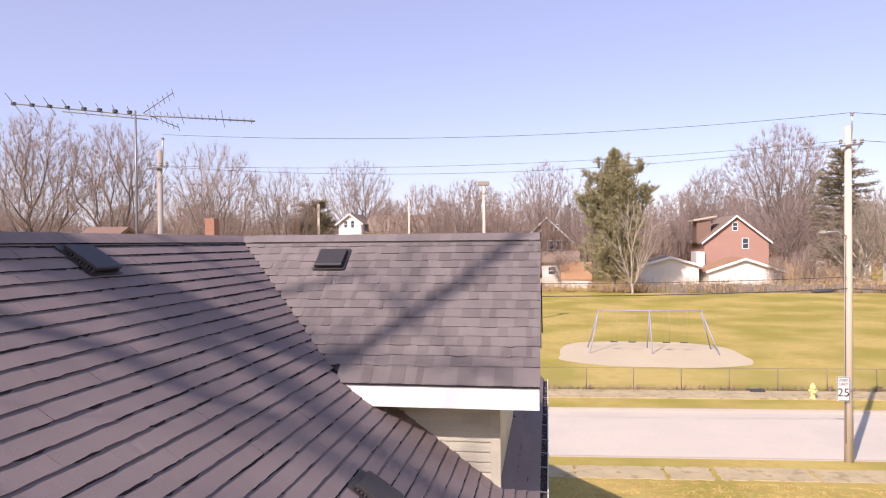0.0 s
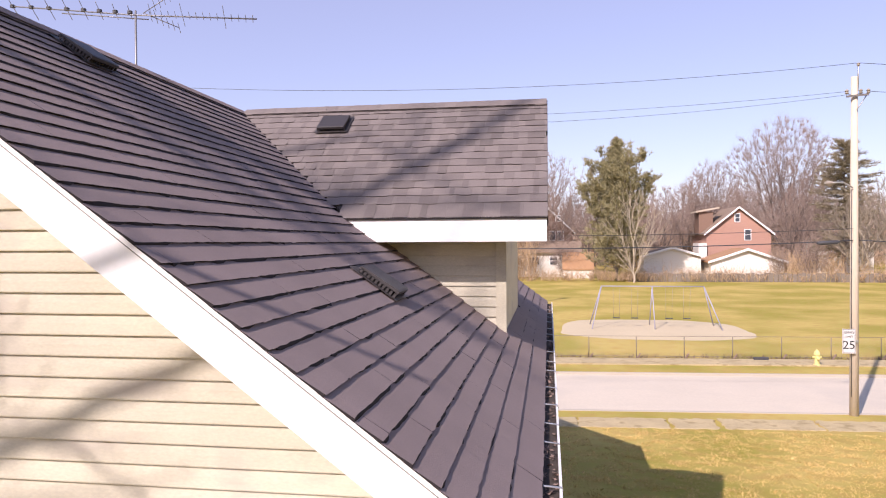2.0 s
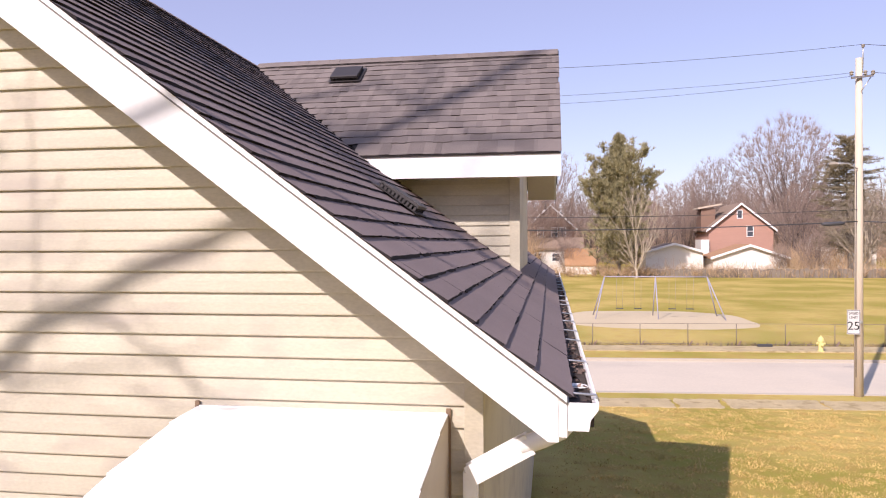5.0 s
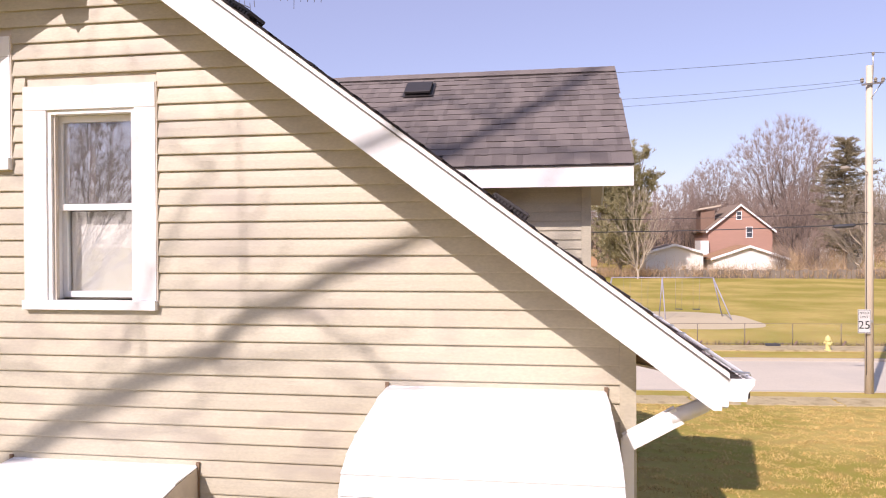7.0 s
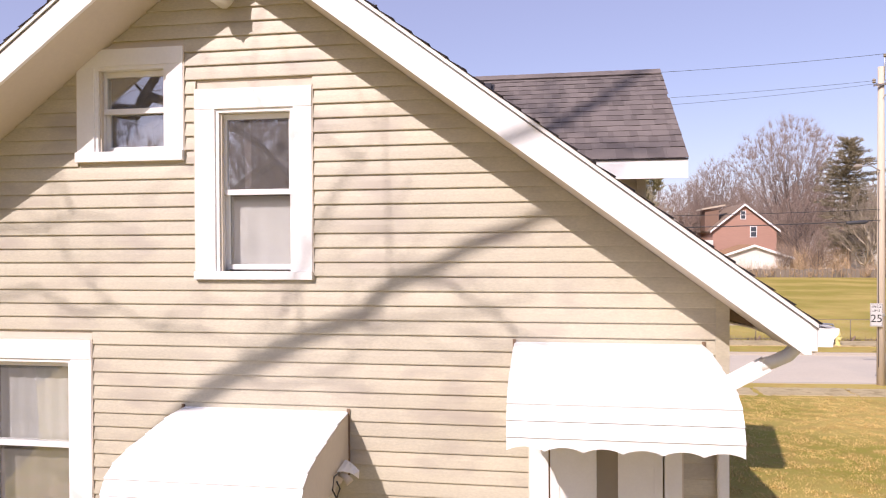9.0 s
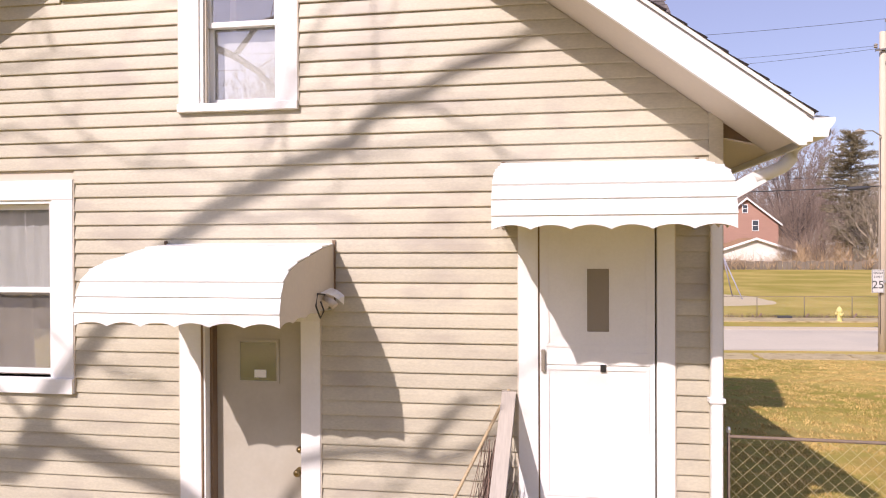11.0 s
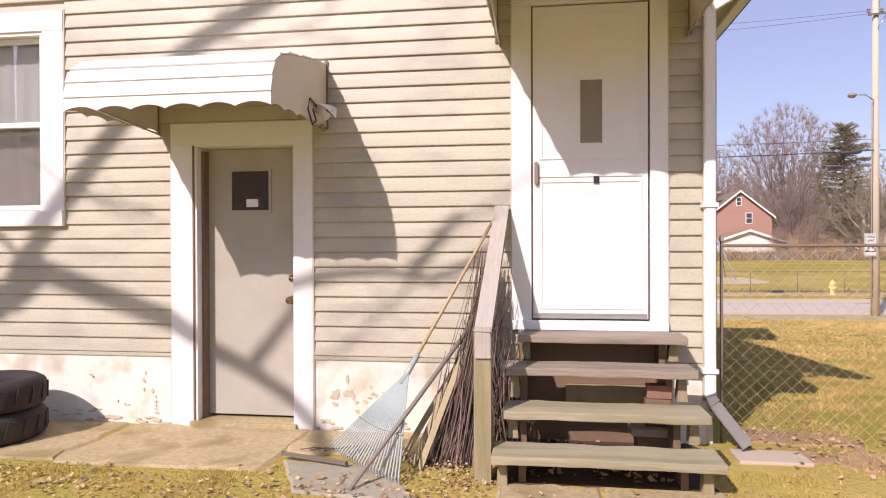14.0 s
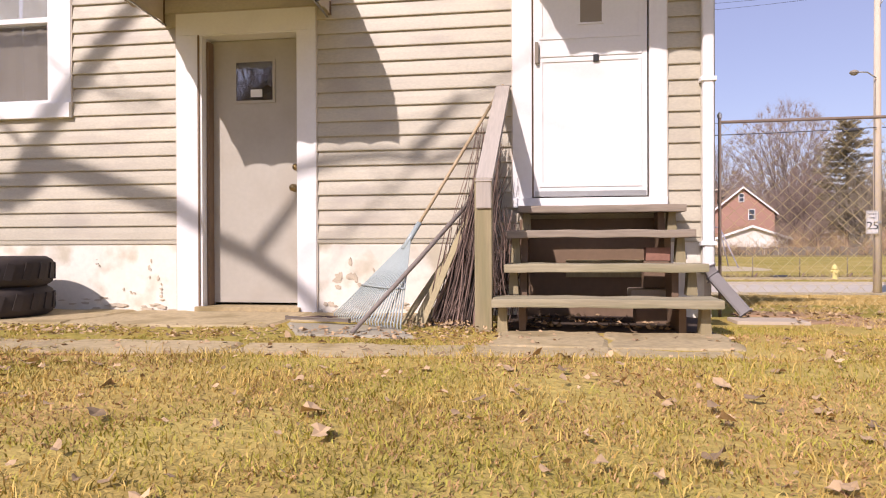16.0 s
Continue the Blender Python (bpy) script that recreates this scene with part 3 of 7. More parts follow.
def window(name, label, shade=0.0, curtain=False):
    a, b, c, d = OPEN[name]
    w = thing(name, ((a + b) / 2, 0, c), label, "window", kind="structure")
    casing(name, w, CASE[name], OPEN[name])
    # jamb liners, then upper and lower sash
    part("jamb", box(a, a + 0.028, -0.018, 0.16, c, d), M_WHITE, w)
    part("jamb", box(b - 0.028, b, -0.018, 0.16, c, d), M_WHITE, w)
    part("jamb", box(a + 0.028, b - 0.028, -0.018, 0.16, d - 0.028, d), M_WHITE, w)
    part("stop", box(a + 0.028, a + 0.045, 0.0, 0.03, c, d - 0.028, bevel=0.003), M_SOFFIT, w)
    mid = c + (d - c) * 0.49
    sash(w, a + 0.03, b - 0.03, mid - 0.02, d - 0.03, 0.045)
    sash(w, a + 0.03, b - 0.03, c + 0.01, mid + 0.025, 0.085)
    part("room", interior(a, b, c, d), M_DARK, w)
    if shade:
        top = c + (d - c) * shade
        part("blind", wavy_sheet(a + 0.05, b - 0.05, c + 0.03, top, 0.15, 0.003, 3), M_CURTAIN, w, "off-white roller blind")
    if curtain:
        part("curtain", wavy_sheet(a + 0.04, b - 0.04, mid, d - 0.04, 0.17, 0.005, 6), M_SHEER, w, "sheer grey-white curtain")
        part("lower_curtain", wavy_sheet(a + 0.04, b - 0.04, c, mid, 0.20, 0.006, 4), M_SCREEN, w, "dim brownish lower curtain")


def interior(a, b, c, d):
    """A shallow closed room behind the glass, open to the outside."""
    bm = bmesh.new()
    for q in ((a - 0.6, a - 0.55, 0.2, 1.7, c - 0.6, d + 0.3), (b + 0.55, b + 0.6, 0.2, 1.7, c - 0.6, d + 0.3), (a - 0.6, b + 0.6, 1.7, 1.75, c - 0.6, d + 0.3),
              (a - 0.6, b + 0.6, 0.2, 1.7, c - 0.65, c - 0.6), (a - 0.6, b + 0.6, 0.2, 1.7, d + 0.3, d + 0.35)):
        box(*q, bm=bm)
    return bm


def wavy_sheet(x0, x1, z0, z1, y, amp, folds):
    bm = bmesh.new()
    n = folds * 6
    rows = []
    for z in (z0, z1):
        for off in (0.0, 0.006):
            rows.append([bm.verts.new((x0 + (x1 - x0) * k / n, y + off + amp * math.sin(k / n * folds * 2 * math.pi), z)) for k in range(n + 1)])
    for a, b in ((0, 2), (1, 3), (0, 1), (2, 3)):
        for k in range(n):
            bm.faces.new((rows[a][k], rows[a][k + 1], rows[b][k + 1], rows[b][k]))
    return bm


window("window_1", "white double-hung attic window with a half-drawn blind", shade=0.47)
window("window_2", "small white double-hung window under the gable rake")
window("window_3", "wide white double-hung window with sheer curtains", curtain=True)


def side_door():
    """The grey door at ground level, set back in its frame."""
    a, b, c, d = OPEN["door_1"]
    w = thing("door_1", ((a + b) / 2, 0, 0), "closed grey-beige steel door with a small dark window", "door", kind="structure")
    casing("door_1", w, CASE["door_1"], OPEN["door_1"], sill=False)
    part("jamb", box(a, a + 0.03, -0.02, 0.19, c, d), M_WHITE, w)
    part("jamb", box(b - 0.008, b, -0.02, 0.19, c, d), M_WHITE, w)
    part("jamb", box(a + 0.03, b - 0.008, -0.02, 0.19, d - 0.008, d), M_WHITE, w)
    part("weatherstrip", box(a + 0.031, a + 0.055, 0.05, 0.125, c, d - 0.03, bevel=0.004), M_STRIP, w, "brown weatherstrip")
    part("weatherstrip", box(a + 0.0, a + 0.012, -0.030, -0.0205, c, d), M_STRIP, w, "brown weatherstrip")
    slab = part("slab", box(a + 0.035, b - 0.010, 0.125, 0.165, c + 0.045, d - 0.012, bevel=0.003), M_DOOR, w)
    part("threshold", box(a - 0.02, b + 0.02, -0.06, 0.2, -0.02, 0.045, bevel=0.008), M_CONCRETE, w, "worn wooden threshold")
    gx0, gx1, gz0, gz1 = -3.233, -2.933, 1.645, 1.945
    bm = bmesh.new()
    for q in ((gx0 - 0.02, gx1 + 0.02, 0.113, 0.1252, gz1, gz1 + 0.02), (gx0 - 0.02, gx1 + 0.02, 0.113, 0.1252, gz0 - 0.02, gz0),
              (gx0 - 0.02, gx0, 0.113, 0.1252, gz0, gz1), (gx1, gx1 + 0.02, 0.113, 0.1252, gz0, gz1)):
        box(*q, bm=bm)
    part("lite_frame", bm, M_DOOR, slab)
    # near-black sheet in place of the unlit room behind the door pane
    part("backing", box(gx0, gx1, 0.121, 0.1245, gz0, gz1), M_VENT, slab)
    part("pane", box(gx0, gx1, 0.116, 0.1195, gz0, gz1), M_DOORGLASS, slab)
    part("sticker", box(-3.113, -3.018, 0.1135, 0.1155, 1.67, 1.73), M_FADED, slab, "small white sticker")
    part("knob", lathe([(0.030, 0.0), (0.030, -0.006), (0.012, -0.010), (0.012, -0.035), (0.026, -0.045), (0.029, -0.060), (0.020, -0.072), (0.004, -0.075)],
                       (-2.755, 0.125, 0.955), 16, axis="y"), M_BRASS, slab, "aged brass knob", True)
    part("deadbolt", lathe([(0.026, 0.0), (0.026, -0.008), (0.016, -0.014), (0.015, -0.022)], (-2.752, 0.125, 1.12), 16, axis="y"), M_BRASS, slab, "aged brass deadbolt", True)


side_door()


def storm_door():
    """The white storm door over the steps."""
    a, b, c, d = OPEN["door_2"]
    w = thing("door_2", ((a + b) / 2, 0, c), "closed white storm door with a narrow screened pane", "door", kind="structure")
    casing("door_2", w, (CASE["door_2"][0], CASE["door_2"][1], CASE["door_2"][2], CASE["door_2"][3]), OPEN["door_2"], sill=False)
    part("threshold", box(CASE["door_2"][0], CASE["door_2"][1], -0.06, 0.05, 0.775, c, bevel=0.006), M_WHITE, w)
    slab = part("slab", box(a + 0.012, b - 0.012, -0.016, 0.02, c + 0.012, d - 0.01, bevel=0.003), M_WHITE, w)
    part("hinge_rail", box(a + 0.0, a + 0.011, -0.012, 0.03, c + 0.01, d), M_STRIP, w, "dark hinge gap")
    bm = bmesh.new()
    x0, x1 = a + 0.055, b - 0.05
    for z0, z1 in ((1.97, 2.985), (0.92, 1.83)):
        for q in ((x0, x1, -0.023, -0.0165, z1 - 0.022, z1), (x0, x1, -0.023, -0.0165, z0, z0 + 0.022), (x0, x0 + 0.022, -0.023, -0.0165, z0 + 0.022, z1 - 0.022),
                  (x1 - 0.022, x1, -0.023, -0.0165, z0 + 0.022, z1 - 0.022)):
            box(*q, bm=bm, bevel=0.002)
    part("panel_moulding", bm, M_WHITE, slab)
    part("mid_rail", box(x0, x1, -0.024, -0.0165, 1.845, 1.935, bevel=0.004), M_WHITE, slab)
    gx0, gx1, gz0, gz1 = -0.59, -0.44, 2.08, 2.52
    bm = bmesh.new()
    for q in ((gx0 - 0.014, gx1 + 0.014, -0.026, -0.0168, gz1, gz1 + 0.014), (gx0 - 0.014, gx1 + 0.014, -0.026, -0.0168, gz0 - 0.014, gz0),
              (gx0 - 0.014, gx0, -0.026, -0.0168, gz0, gz1), (gx1, gx1 + 0.014, -0.026, -0.0168, gz0, gz1)):
        box(*q, bm=bm)
    part("lite_frame", bm, M_WHITE, slab)
    part("pane", box(gx0, gx1, -0.0195, -0.0168, gz0, gz1), M_SCREEN, slab, "grey screened pane")
    part("pull", box(a + 0.022, a + 0.048, -0.05, -0.017, 1.80, 1.95, bevel=0.006), M_SCREEN, slab, "dark pull handle")
    bm = box(-0.50, -0.462, -0.032, -0.017, 1.80, 1.85, bevel=0.003)
    part("latch", bm, M_SIGNB, slab, "small black latch plate")
    part("kick_plate", box(a + 0.02, b - 0.02, -0.0215, -0.0165, c + 0.014, c + 0.05), M_GALV, slab)


storm_door()


# ---- the roofs ----
def prism(points, d, axis):
    """A slab: outline points in a plane, pushed by the vector d."""
    bm = bmesh.new()
    a = [bm.verts.new(p) for p in points]
    b = [bm.verts.new(Vector(p) + Vector(d)) for p in points]
    bm.faces.new(a)
    bm.faces.new(b[::-1])
    n = len(a)
    for k in range(n):
        bm.faces.new((a[k], b[k], b[(k + 1) % n], a[(k + 1) % n]))
    return bm


def main_roof():
    roof_e = thing("roof_east", (EAVE_X, 5, roof_z(EAVE_X)), "dark brown-grey asphalt shingle slope with tree shadows", "roof", kind="structure")
    y0, y1 = RAKE_Y + 0.025, BACK_Y
    ze = roof_z(EAVE_X)
    part("deck", prism([(RX, y0, RZ - 0.02), (EAVE_X - 0.01, y0, ze - 0.02), (EAVE_X - 0.01, y0, ze - 0.11), (RX, y0, RZ - 0.11)], (0, y1 - y0, 0), "y"), M_DECK, roof_e)
    roof_w = thing("roof_west", (2 * RX - EAVE_X, 5, ze), "dark brown-grey asphalt shingle slope", "roof", kind="structure")
    xl = 2 * RX - EAVE_X
    part("deck", prism([(RX, y0, RZ - 0.02), (RX, y0, RZ - 0.11), (xl + 0.01, y0, ze - 0.11), (xl + 0.01, y0, ze - 0.02)], (0, y1 - y0, 0), "y"), M_DECK, roof_w)
    # soffits under the rake overhang and under the eaves
    for s, nm in ((1, "soffit_east"), (-1, "soffit_west")):
        xe = RX + s * (EAVE_X - RX)
        pts = [(RX, RAKE_Y + 0.03, RZ - BOARD_H + 0.004), (xe - s * 0.10, RAKE_Y + 0.03, ze + 0.06 - BOARD_H + 0.02), (xe - s * 0.10, RAKE_Y + 0.03, ze + 0.06 - BOARD_H + 0.04), (RX, RAKE_Y + 0.03, RZ - BOARD_H + 0.03)]
        solid(nm, prism(pts, (0, -RAKE_Y - 0.03 + 0.002, 0), "y"), M_SOFFIT, "painted boards under the rake overhang", "soffit", "structure")
        # rake board, a thin drip edge over it
        xb = xe - s * 0.035
        pts = [(RX, RAKE_Y, RZ - 0.035), (xb, RAKE_Y, ze + 0.026 - 0.035), (xb, RAKE_Y, 3.28), (xb - s * 0.042, RAKE_Y, 3.28), (RX, RAKE_Y, RZ - BOARD_H)]
        trim_board("rake_board", prism(pts, (0, 0.028, 0), "y"), "wide white rake board along the gable edge")
        trim_board("board_return", box(min(xb, xe), max(xb, xe), RAKE_Y + 0.006, RAKE_Y + 0.029, 3.30, 3.462), "white return piece between rake board and gutter")
        pts = [(RX, RAKE_Y - 0.014, RZ - 0.012), (xe, RAKE_Y - 0.014, ze - 0.012), (xe, RAKE_Y - 0.014, ze - 0.042), (RX, RAKE_Y - 0.014, RZ - 0.042)]
        trim_board("drip_edge", prism(pts, (0, 0.05, 0), "y"), "white metal drip edge over the rake board")
        # thin strip that paints the dark seam under the drip edge as a shadow line
        pts = [(RX, RAKE_Y - 0.003, RZ - 0.0425), (xe, RAKE_Y - 0.003, ze - 0.0425), (xe, RAKE_Y - 0.003, ze - 0.054), (RX, RAKE_Y - 0.003, RZ - 0.054)]
        trim_board("flashing", prism(pts, (0, 0.008, 0), "y"), "thin grey strip painting the shadow gap under the drip edge", M_GREYPIPE)
        trim_board("fascia", box(min(xe, xe - s * 0.025), max(xe, xe - s * 0.025), RAKE_Y + 0.030, y1, ze - 0.20, ze - 0.03), "white fascia board along the eave")
    # closed eave box of the east side, with its brown end panel
    solid("eave_return", prism([(WALL_R + 0.022, 0.03, 3.425), (EAVE_X - 0.035, 0.03, 3.345), (WALL_R + 0.022, 0.03, 3.425 + PITCH * (EAVE_X - WALL_R) * 0.62)], (0, 0.02, 0), "y"), M_STRIP, "dark brown end panel of the eave box", "soffit", "structure")
    solid("soffit_eave", prism([(WALL_R, 0.02, 3.41), (EAVE_X - 0.03, 0.02, 3.33), (EAVE_X - 0.03, 0.02, 3.343), (WALL_R, 0.02, 3.423)], (0, BACK_Y - 0.42, 0), "y"), M_SOFFIT, "painted boards under the eave", "soffit", "structure")
    return roof_e, roof_w


roof_east, roof_west = main_roof()


def lookout():
    t = thing("ridge_bracket", (RX, -0.2, 5.78), "white boxed beam end with a rounded underside under the gable peak", "bracket", kind="structure")
    w, r, low = 0.08, 0.075, 5.81
    half = [(w, 6.20), (w, low + r)] + [(w - r + r * math.cos(k * math.pi / 12), low + r - r * math.sin(k * math.pi / 12)) for k in range(1, 7)]
    ring = half + [(-x, z) for x, z in reversed(half)]
    bm = prism([(RX + x, 0.0, z) for x, z in ring], (0, -0.32, 0), "y")
    bmesh.ops.bevel(bm, geom=[e for e in bm.edges if abs(e.verts[0].co.y + 0.32) < 1e-4 and abs(e.verts[1].co.y + 0.32) < 1e-4], offset=0.03, segments=3, affect="EDGES")
    part("beam_end", bm, M_WHITE, t)


lookout()


def dormer():
    """The cross gable with its side wall, fascia, soffit and pent roof below."""
    ze = RZ - PITCH * (DORM_Y - DORM_EAVE)
    roof_d = thing("roof_dormer", (-1.0, DORM_EAVE, ze), "cross-gable roof of blotched brown-grey asphalt shingles", "roof", kind="structure")
    far = 2 * DORM_Y - DORM_EAVE
    x_in = RX
    # the near slope ends in the valley
    near = [(x_in, DORM_Y, RZ - 0.02), (DORM_END - 0.01, DORM_Y, RZ - 0.02), (DORM_END - 0.01, DORM_EAVE + 0.01, ze - 0.02), (-1.27, DORM_EAVE + 0.01, ze - 0.02)]
    part("deck", prism(near, (0, 0, -0.09), "z"), M_DECK, roof_d)
    back = [(x_in, DORM_Y, RZ - 0.02), (-1.27, far, ze - 0.02), (DORM_END - 0.01, far, ze - 0.02), (DORM_END - 0.01, DORM_Y, RZ - 0.02)]
    part("deck", prism(back, (0, 0, -0.09), "z"), M_DECK, roof_d)
    trim_board("fascia", box(-1.42, DORM_END + 0.012, DORM_EAVE, DORM_EAVE + 0.028, ze - BOARD_H, ze - 0.022), "white fascia board of the cross gable")
    part("drip_edge", box(-1.40, DORM_END + 0.014, DORM_EAVE - 0.016, DORM_EAVE - 0.003, ze - 0.040, ze - 0.024, bevel=0.002), M_BUTT, roof_d, "dark metal drip edge")
    for s in (-1, 1):
        ye = DORM_Y + s * (DORM_Y - DORM_EAVE)
        pts = [(DORM_END, DORM_Y, RZ - 0.035), (DORM_END, ye - s * 0.03, ze - 0.035), (DORM_END, ye - s * 0.03, ze - BOARD_H), (DORM_END, DORM_Y, RZ - BOARD_H)]
        trim_board("rake_board", prism(pts, (-0.028, 0, 0), "x"), "white rake board of the cross gable")
        pts = [(DORM_END - 0.03, DORM_Y, RZ - BOARD_H + 0.005), (DORM_END - 0.03, ye - s * 0.034, ze - BOARD_H + 0.005), (DORM_END - 0.03, ye - s * 0.034, ze - BOARD_H + 0.03), (DORM_END - 0.03, DORM_Y, RZ - BOARD_H + 0.03)]
        solid("soffit_dormer", prism(pts, (-(DORM_END - 0.03 - WALL_R), 0, 0), "x"), M_SOFFIT, "painted boards under the cross gable overhang", "soffit", "structure")
    # flat soffit below the near eave
    solid("soffit_dormer", box(-1.3, WALL_R - 0.001, DORM_EAVE + 0.03, DORM_WALL, ze - BOARD_H + 0.03, ze - BOARD_H + 0.045), M_SOFFIT, "painted boards under the cross gable eave", "soffit", "structure")
    # side and front walls
    wall = solid("wall_dormer", prism([(-1.6, DORM_WALL, 3.5), (WALL_R - 0.02, DORM_WALL, 3.5), (WALL_R - 0.02, DORM_WALL, ze - BOARD_H + 0.04), (-1.6, DORM_WALL, ze - BOARD_H + 0.04)], (0, 0.15, 0), "y"),
                 M_SIDING, "tan siding side wall of the cross gable", "wall", "structure")
    far_w = 2 * DORM_Y - DORM_WALL
    solid("wall_dormer_front", prism([(WALL_R, DORM_WALL + 0.02, 3.3), (WALL_R, far_w, 3.3), (WALL_R, far_w, ze - 0.05), (WALL_R, DORM_Y, RZ - BOARD_H - 0.02), (WALL_R, DORM_WALL + 0.02, ze - 0.1)], (-0.15, 0, 0), "x"),
          M_SIDING, "tan siding front wall of the cross gable", "wall", "structure")
    trim_board("trim", box(WALL_R - 0.09, WALL_R + 0.022, DORM_WALL - 0.024, DORM_WALL + 0.08, 3.72, ze - BOARD_H + 0.03, bevel=0.004), "tan vinyl corner post of the cross gable", M_SIDING)
    i = 0
    while 3.62 + (i + 1) * COURSE < ze - BOARD_H + 0.05:
        siding_board(-1.4, WALL_R - 0.09, 3.62 + i * COURSE, wall, plane=DORM_WALL)
        i += 1
    # white downpipe at the corner of the cross gable
    return roof_d


roof_dormer = dormer()


def shingle(u0, u1, v0, put, rnd, expo, base=0.014, tab=0.018):
    """One laminated shingle: a base strip with thicker tabs of uneven width; its cut lower edge has its own material
    slot.
    """
    V, F, edge = [], [], []

    def slab(a, b, c, d, h0, h1, n, rag):
        o = len(V)
        us = [a + (b - a) * k / n for k in range(n + 1)]
        vs = [c + rnd.gauss(0, rag) for _ in us]
        for u, v in zip(us, vs):
            V.append(put(u, v, h0))
        for u, v in zip(us, vs):
            V.append(put(u, v + 0.012, 0.0))
        V.append(put(b, d, h1))
        V.append(put(a, d, h1))
        m = n + 1
        F.append(tuple(range(o, o + m)) + (o + 2 * m, o + 2 * m + 1))
        for k in range(n):
            F.append((o + m + k, o + m + k + 1, o + k + 1, o + k))
        F.extend(((o + m, o, o + 2 * m + 1), (o + m - 1, o + 2 * m - 1, o + 2 * m)))
        edge.extend([0] + [1] * (n + 2))

    sag = rnd.uniform(-0.001, 0.002)
    rag = 0.003 if v0 else 0.0008
    slab(u0, u1, v0, v0 + expo * 1.25, base + sag, 0.002, 9, rag)
    u = u0 + rnd.uniform(0.0, 0.10)
    while u < u1 - 0.04:
        w = min(rnd.uniform(0.06, 0.24), u1 - u)
        drop = rnd.uniform(0.0, 0.02) if v0 else 0.0
        slab(u, u + w, v0 - drop, v0 + expo * 1.22, tab + sag + rnd.uniform(-0.003, 0.003), 0.003, 3, rag)
        u += w + rnd.uniform(0.03, 0.20)
    return V, F, edge


def plain_shingle(u0, u1, v0, put, rnd, expo, base=0.018, tab=0.024):
    """One long strip: a smooth face, its cut lower edge uneven, spilling downslope here and there as the course's
    painted shadow.
    """
    n = max(3, int((u1 - u0) / 0.055))
    V = []
    low = 0.010
    us = [u0 + (u1 - u0) * k / n for k in range(n + 1)]
    sag = rnd.uniform(-0.001, 0.0015)
    for u in us:
        V.append(put(u, v0 + rnd.gauss(0, 0.0022), base + sag + rnd.gauss(0, 0.0007)))
    for u in us:
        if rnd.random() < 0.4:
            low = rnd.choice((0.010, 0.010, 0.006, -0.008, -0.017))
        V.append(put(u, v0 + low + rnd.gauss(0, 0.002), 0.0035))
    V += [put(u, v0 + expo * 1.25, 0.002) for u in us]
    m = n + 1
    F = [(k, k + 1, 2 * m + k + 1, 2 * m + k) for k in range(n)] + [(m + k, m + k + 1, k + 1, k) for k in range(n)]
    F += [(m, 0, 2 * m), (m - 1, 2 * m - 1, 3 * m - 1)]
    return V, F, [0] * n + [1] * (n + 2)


def lay_shingles(parent, put, u_range, v_end, limits, material, seed, pieces, expo=0.143, length=0.98, base=0.014, tab=0.018, butt=None, first=0.0, make=shingle):
    """Courses from the eave up. limits(v) gives the stretches of u that are open; pieces(u, v) tells which are single objects."""
    rnd = random.Random(seed)
    soup = Soup()
    edges = []

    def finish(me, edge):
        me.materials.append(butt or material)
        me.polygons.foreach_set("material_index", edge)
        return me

    i = 0
    while first + i * expo < v_end - 0.05:
        v = first + i * expo if i else 0.0
        ex = min(first + (i + 1) * expo, v_end) - v
        off = (i * 0.37) % length
        u = u_range[0] - off
        while u < u_range[1]:
            for lo, hi in limits(v + 0.4 * expo):
                a, b = max(u, lo), min(u + length - 0.001, hi)
                if b - a > 0.03:
                    V, F, edge = make(a, b, v, put, rnd, ex, base, tab)
                    if pieces((a + b) / 2, v):
                        ob = new("shingle", finish(mesh_of("shingle", V, F, material), edge))
                        ob.parent = parent
                        if parent.parent is None:
                            ob.matrix_parent_inverse = parent.matrix_basis.inverted()
                    else:
                        soup.add(V, F)
                        edges.extend(edge)
            u += length
        i += 1
    if soup.v:
        ob = part("shingles", finish(soup.mesh("shingles", material), edges), None, parent)
        ob["kind"] = "stuff"


COSP, SINP = 0.8, 0.6


def put_east(u, v, h):
    return (EAVE_X + 0.015 - v * COSP + h * SINP, u, roof_z(EAVE_X + 0.015) + v * SINP + h * COSP - 0.016)


def put_west(u, v, h):
    return (2 * RX - EAVE_X - 0.015 + v * COSP - h * SINP, u, roof_z(EAVE_X + 0.015) + v * SINP + h * COSP - 0.016)


def put_dormer(u, v, h):
    return (u, DORM_EAVE - 0.015 + v * COSP - h * SINP, RZ - PITCH * (DORM_Y - DORM_EAVE + 0.015) + v * SINP + h * COSP - 0.016)


def put_dormer_back(u, v, h):
    x, y, z = put_dormer(u, v, h)
    return (x, 2 * DORM_Y - y, z)


def limits_east(v):
    x = EAVE_X + 0.015 - v * COSP
    lo = RAKE_Y - 0.02
    if x > WALL_R + 0.01:
        return [(lo, BACK_Y)]
    if x > -1.3:
        return [(lo, DORM_WALL - 0.01), (2 * DORM_Y - DORM_WALL, BACK_Y)]
    vy = DORM_Y - (x - RX)
    return [(lo, max(lo, vy + 0.03)), (2 * DORM_Y - vy - 0.03, BACK_Y)]


def limits_dormer(v):
    y = DORM_EAVE - 0.015 + v * COSP
    return [(RX + (DORM_Y - y) - 0.02, DORM_END + 0.02)]


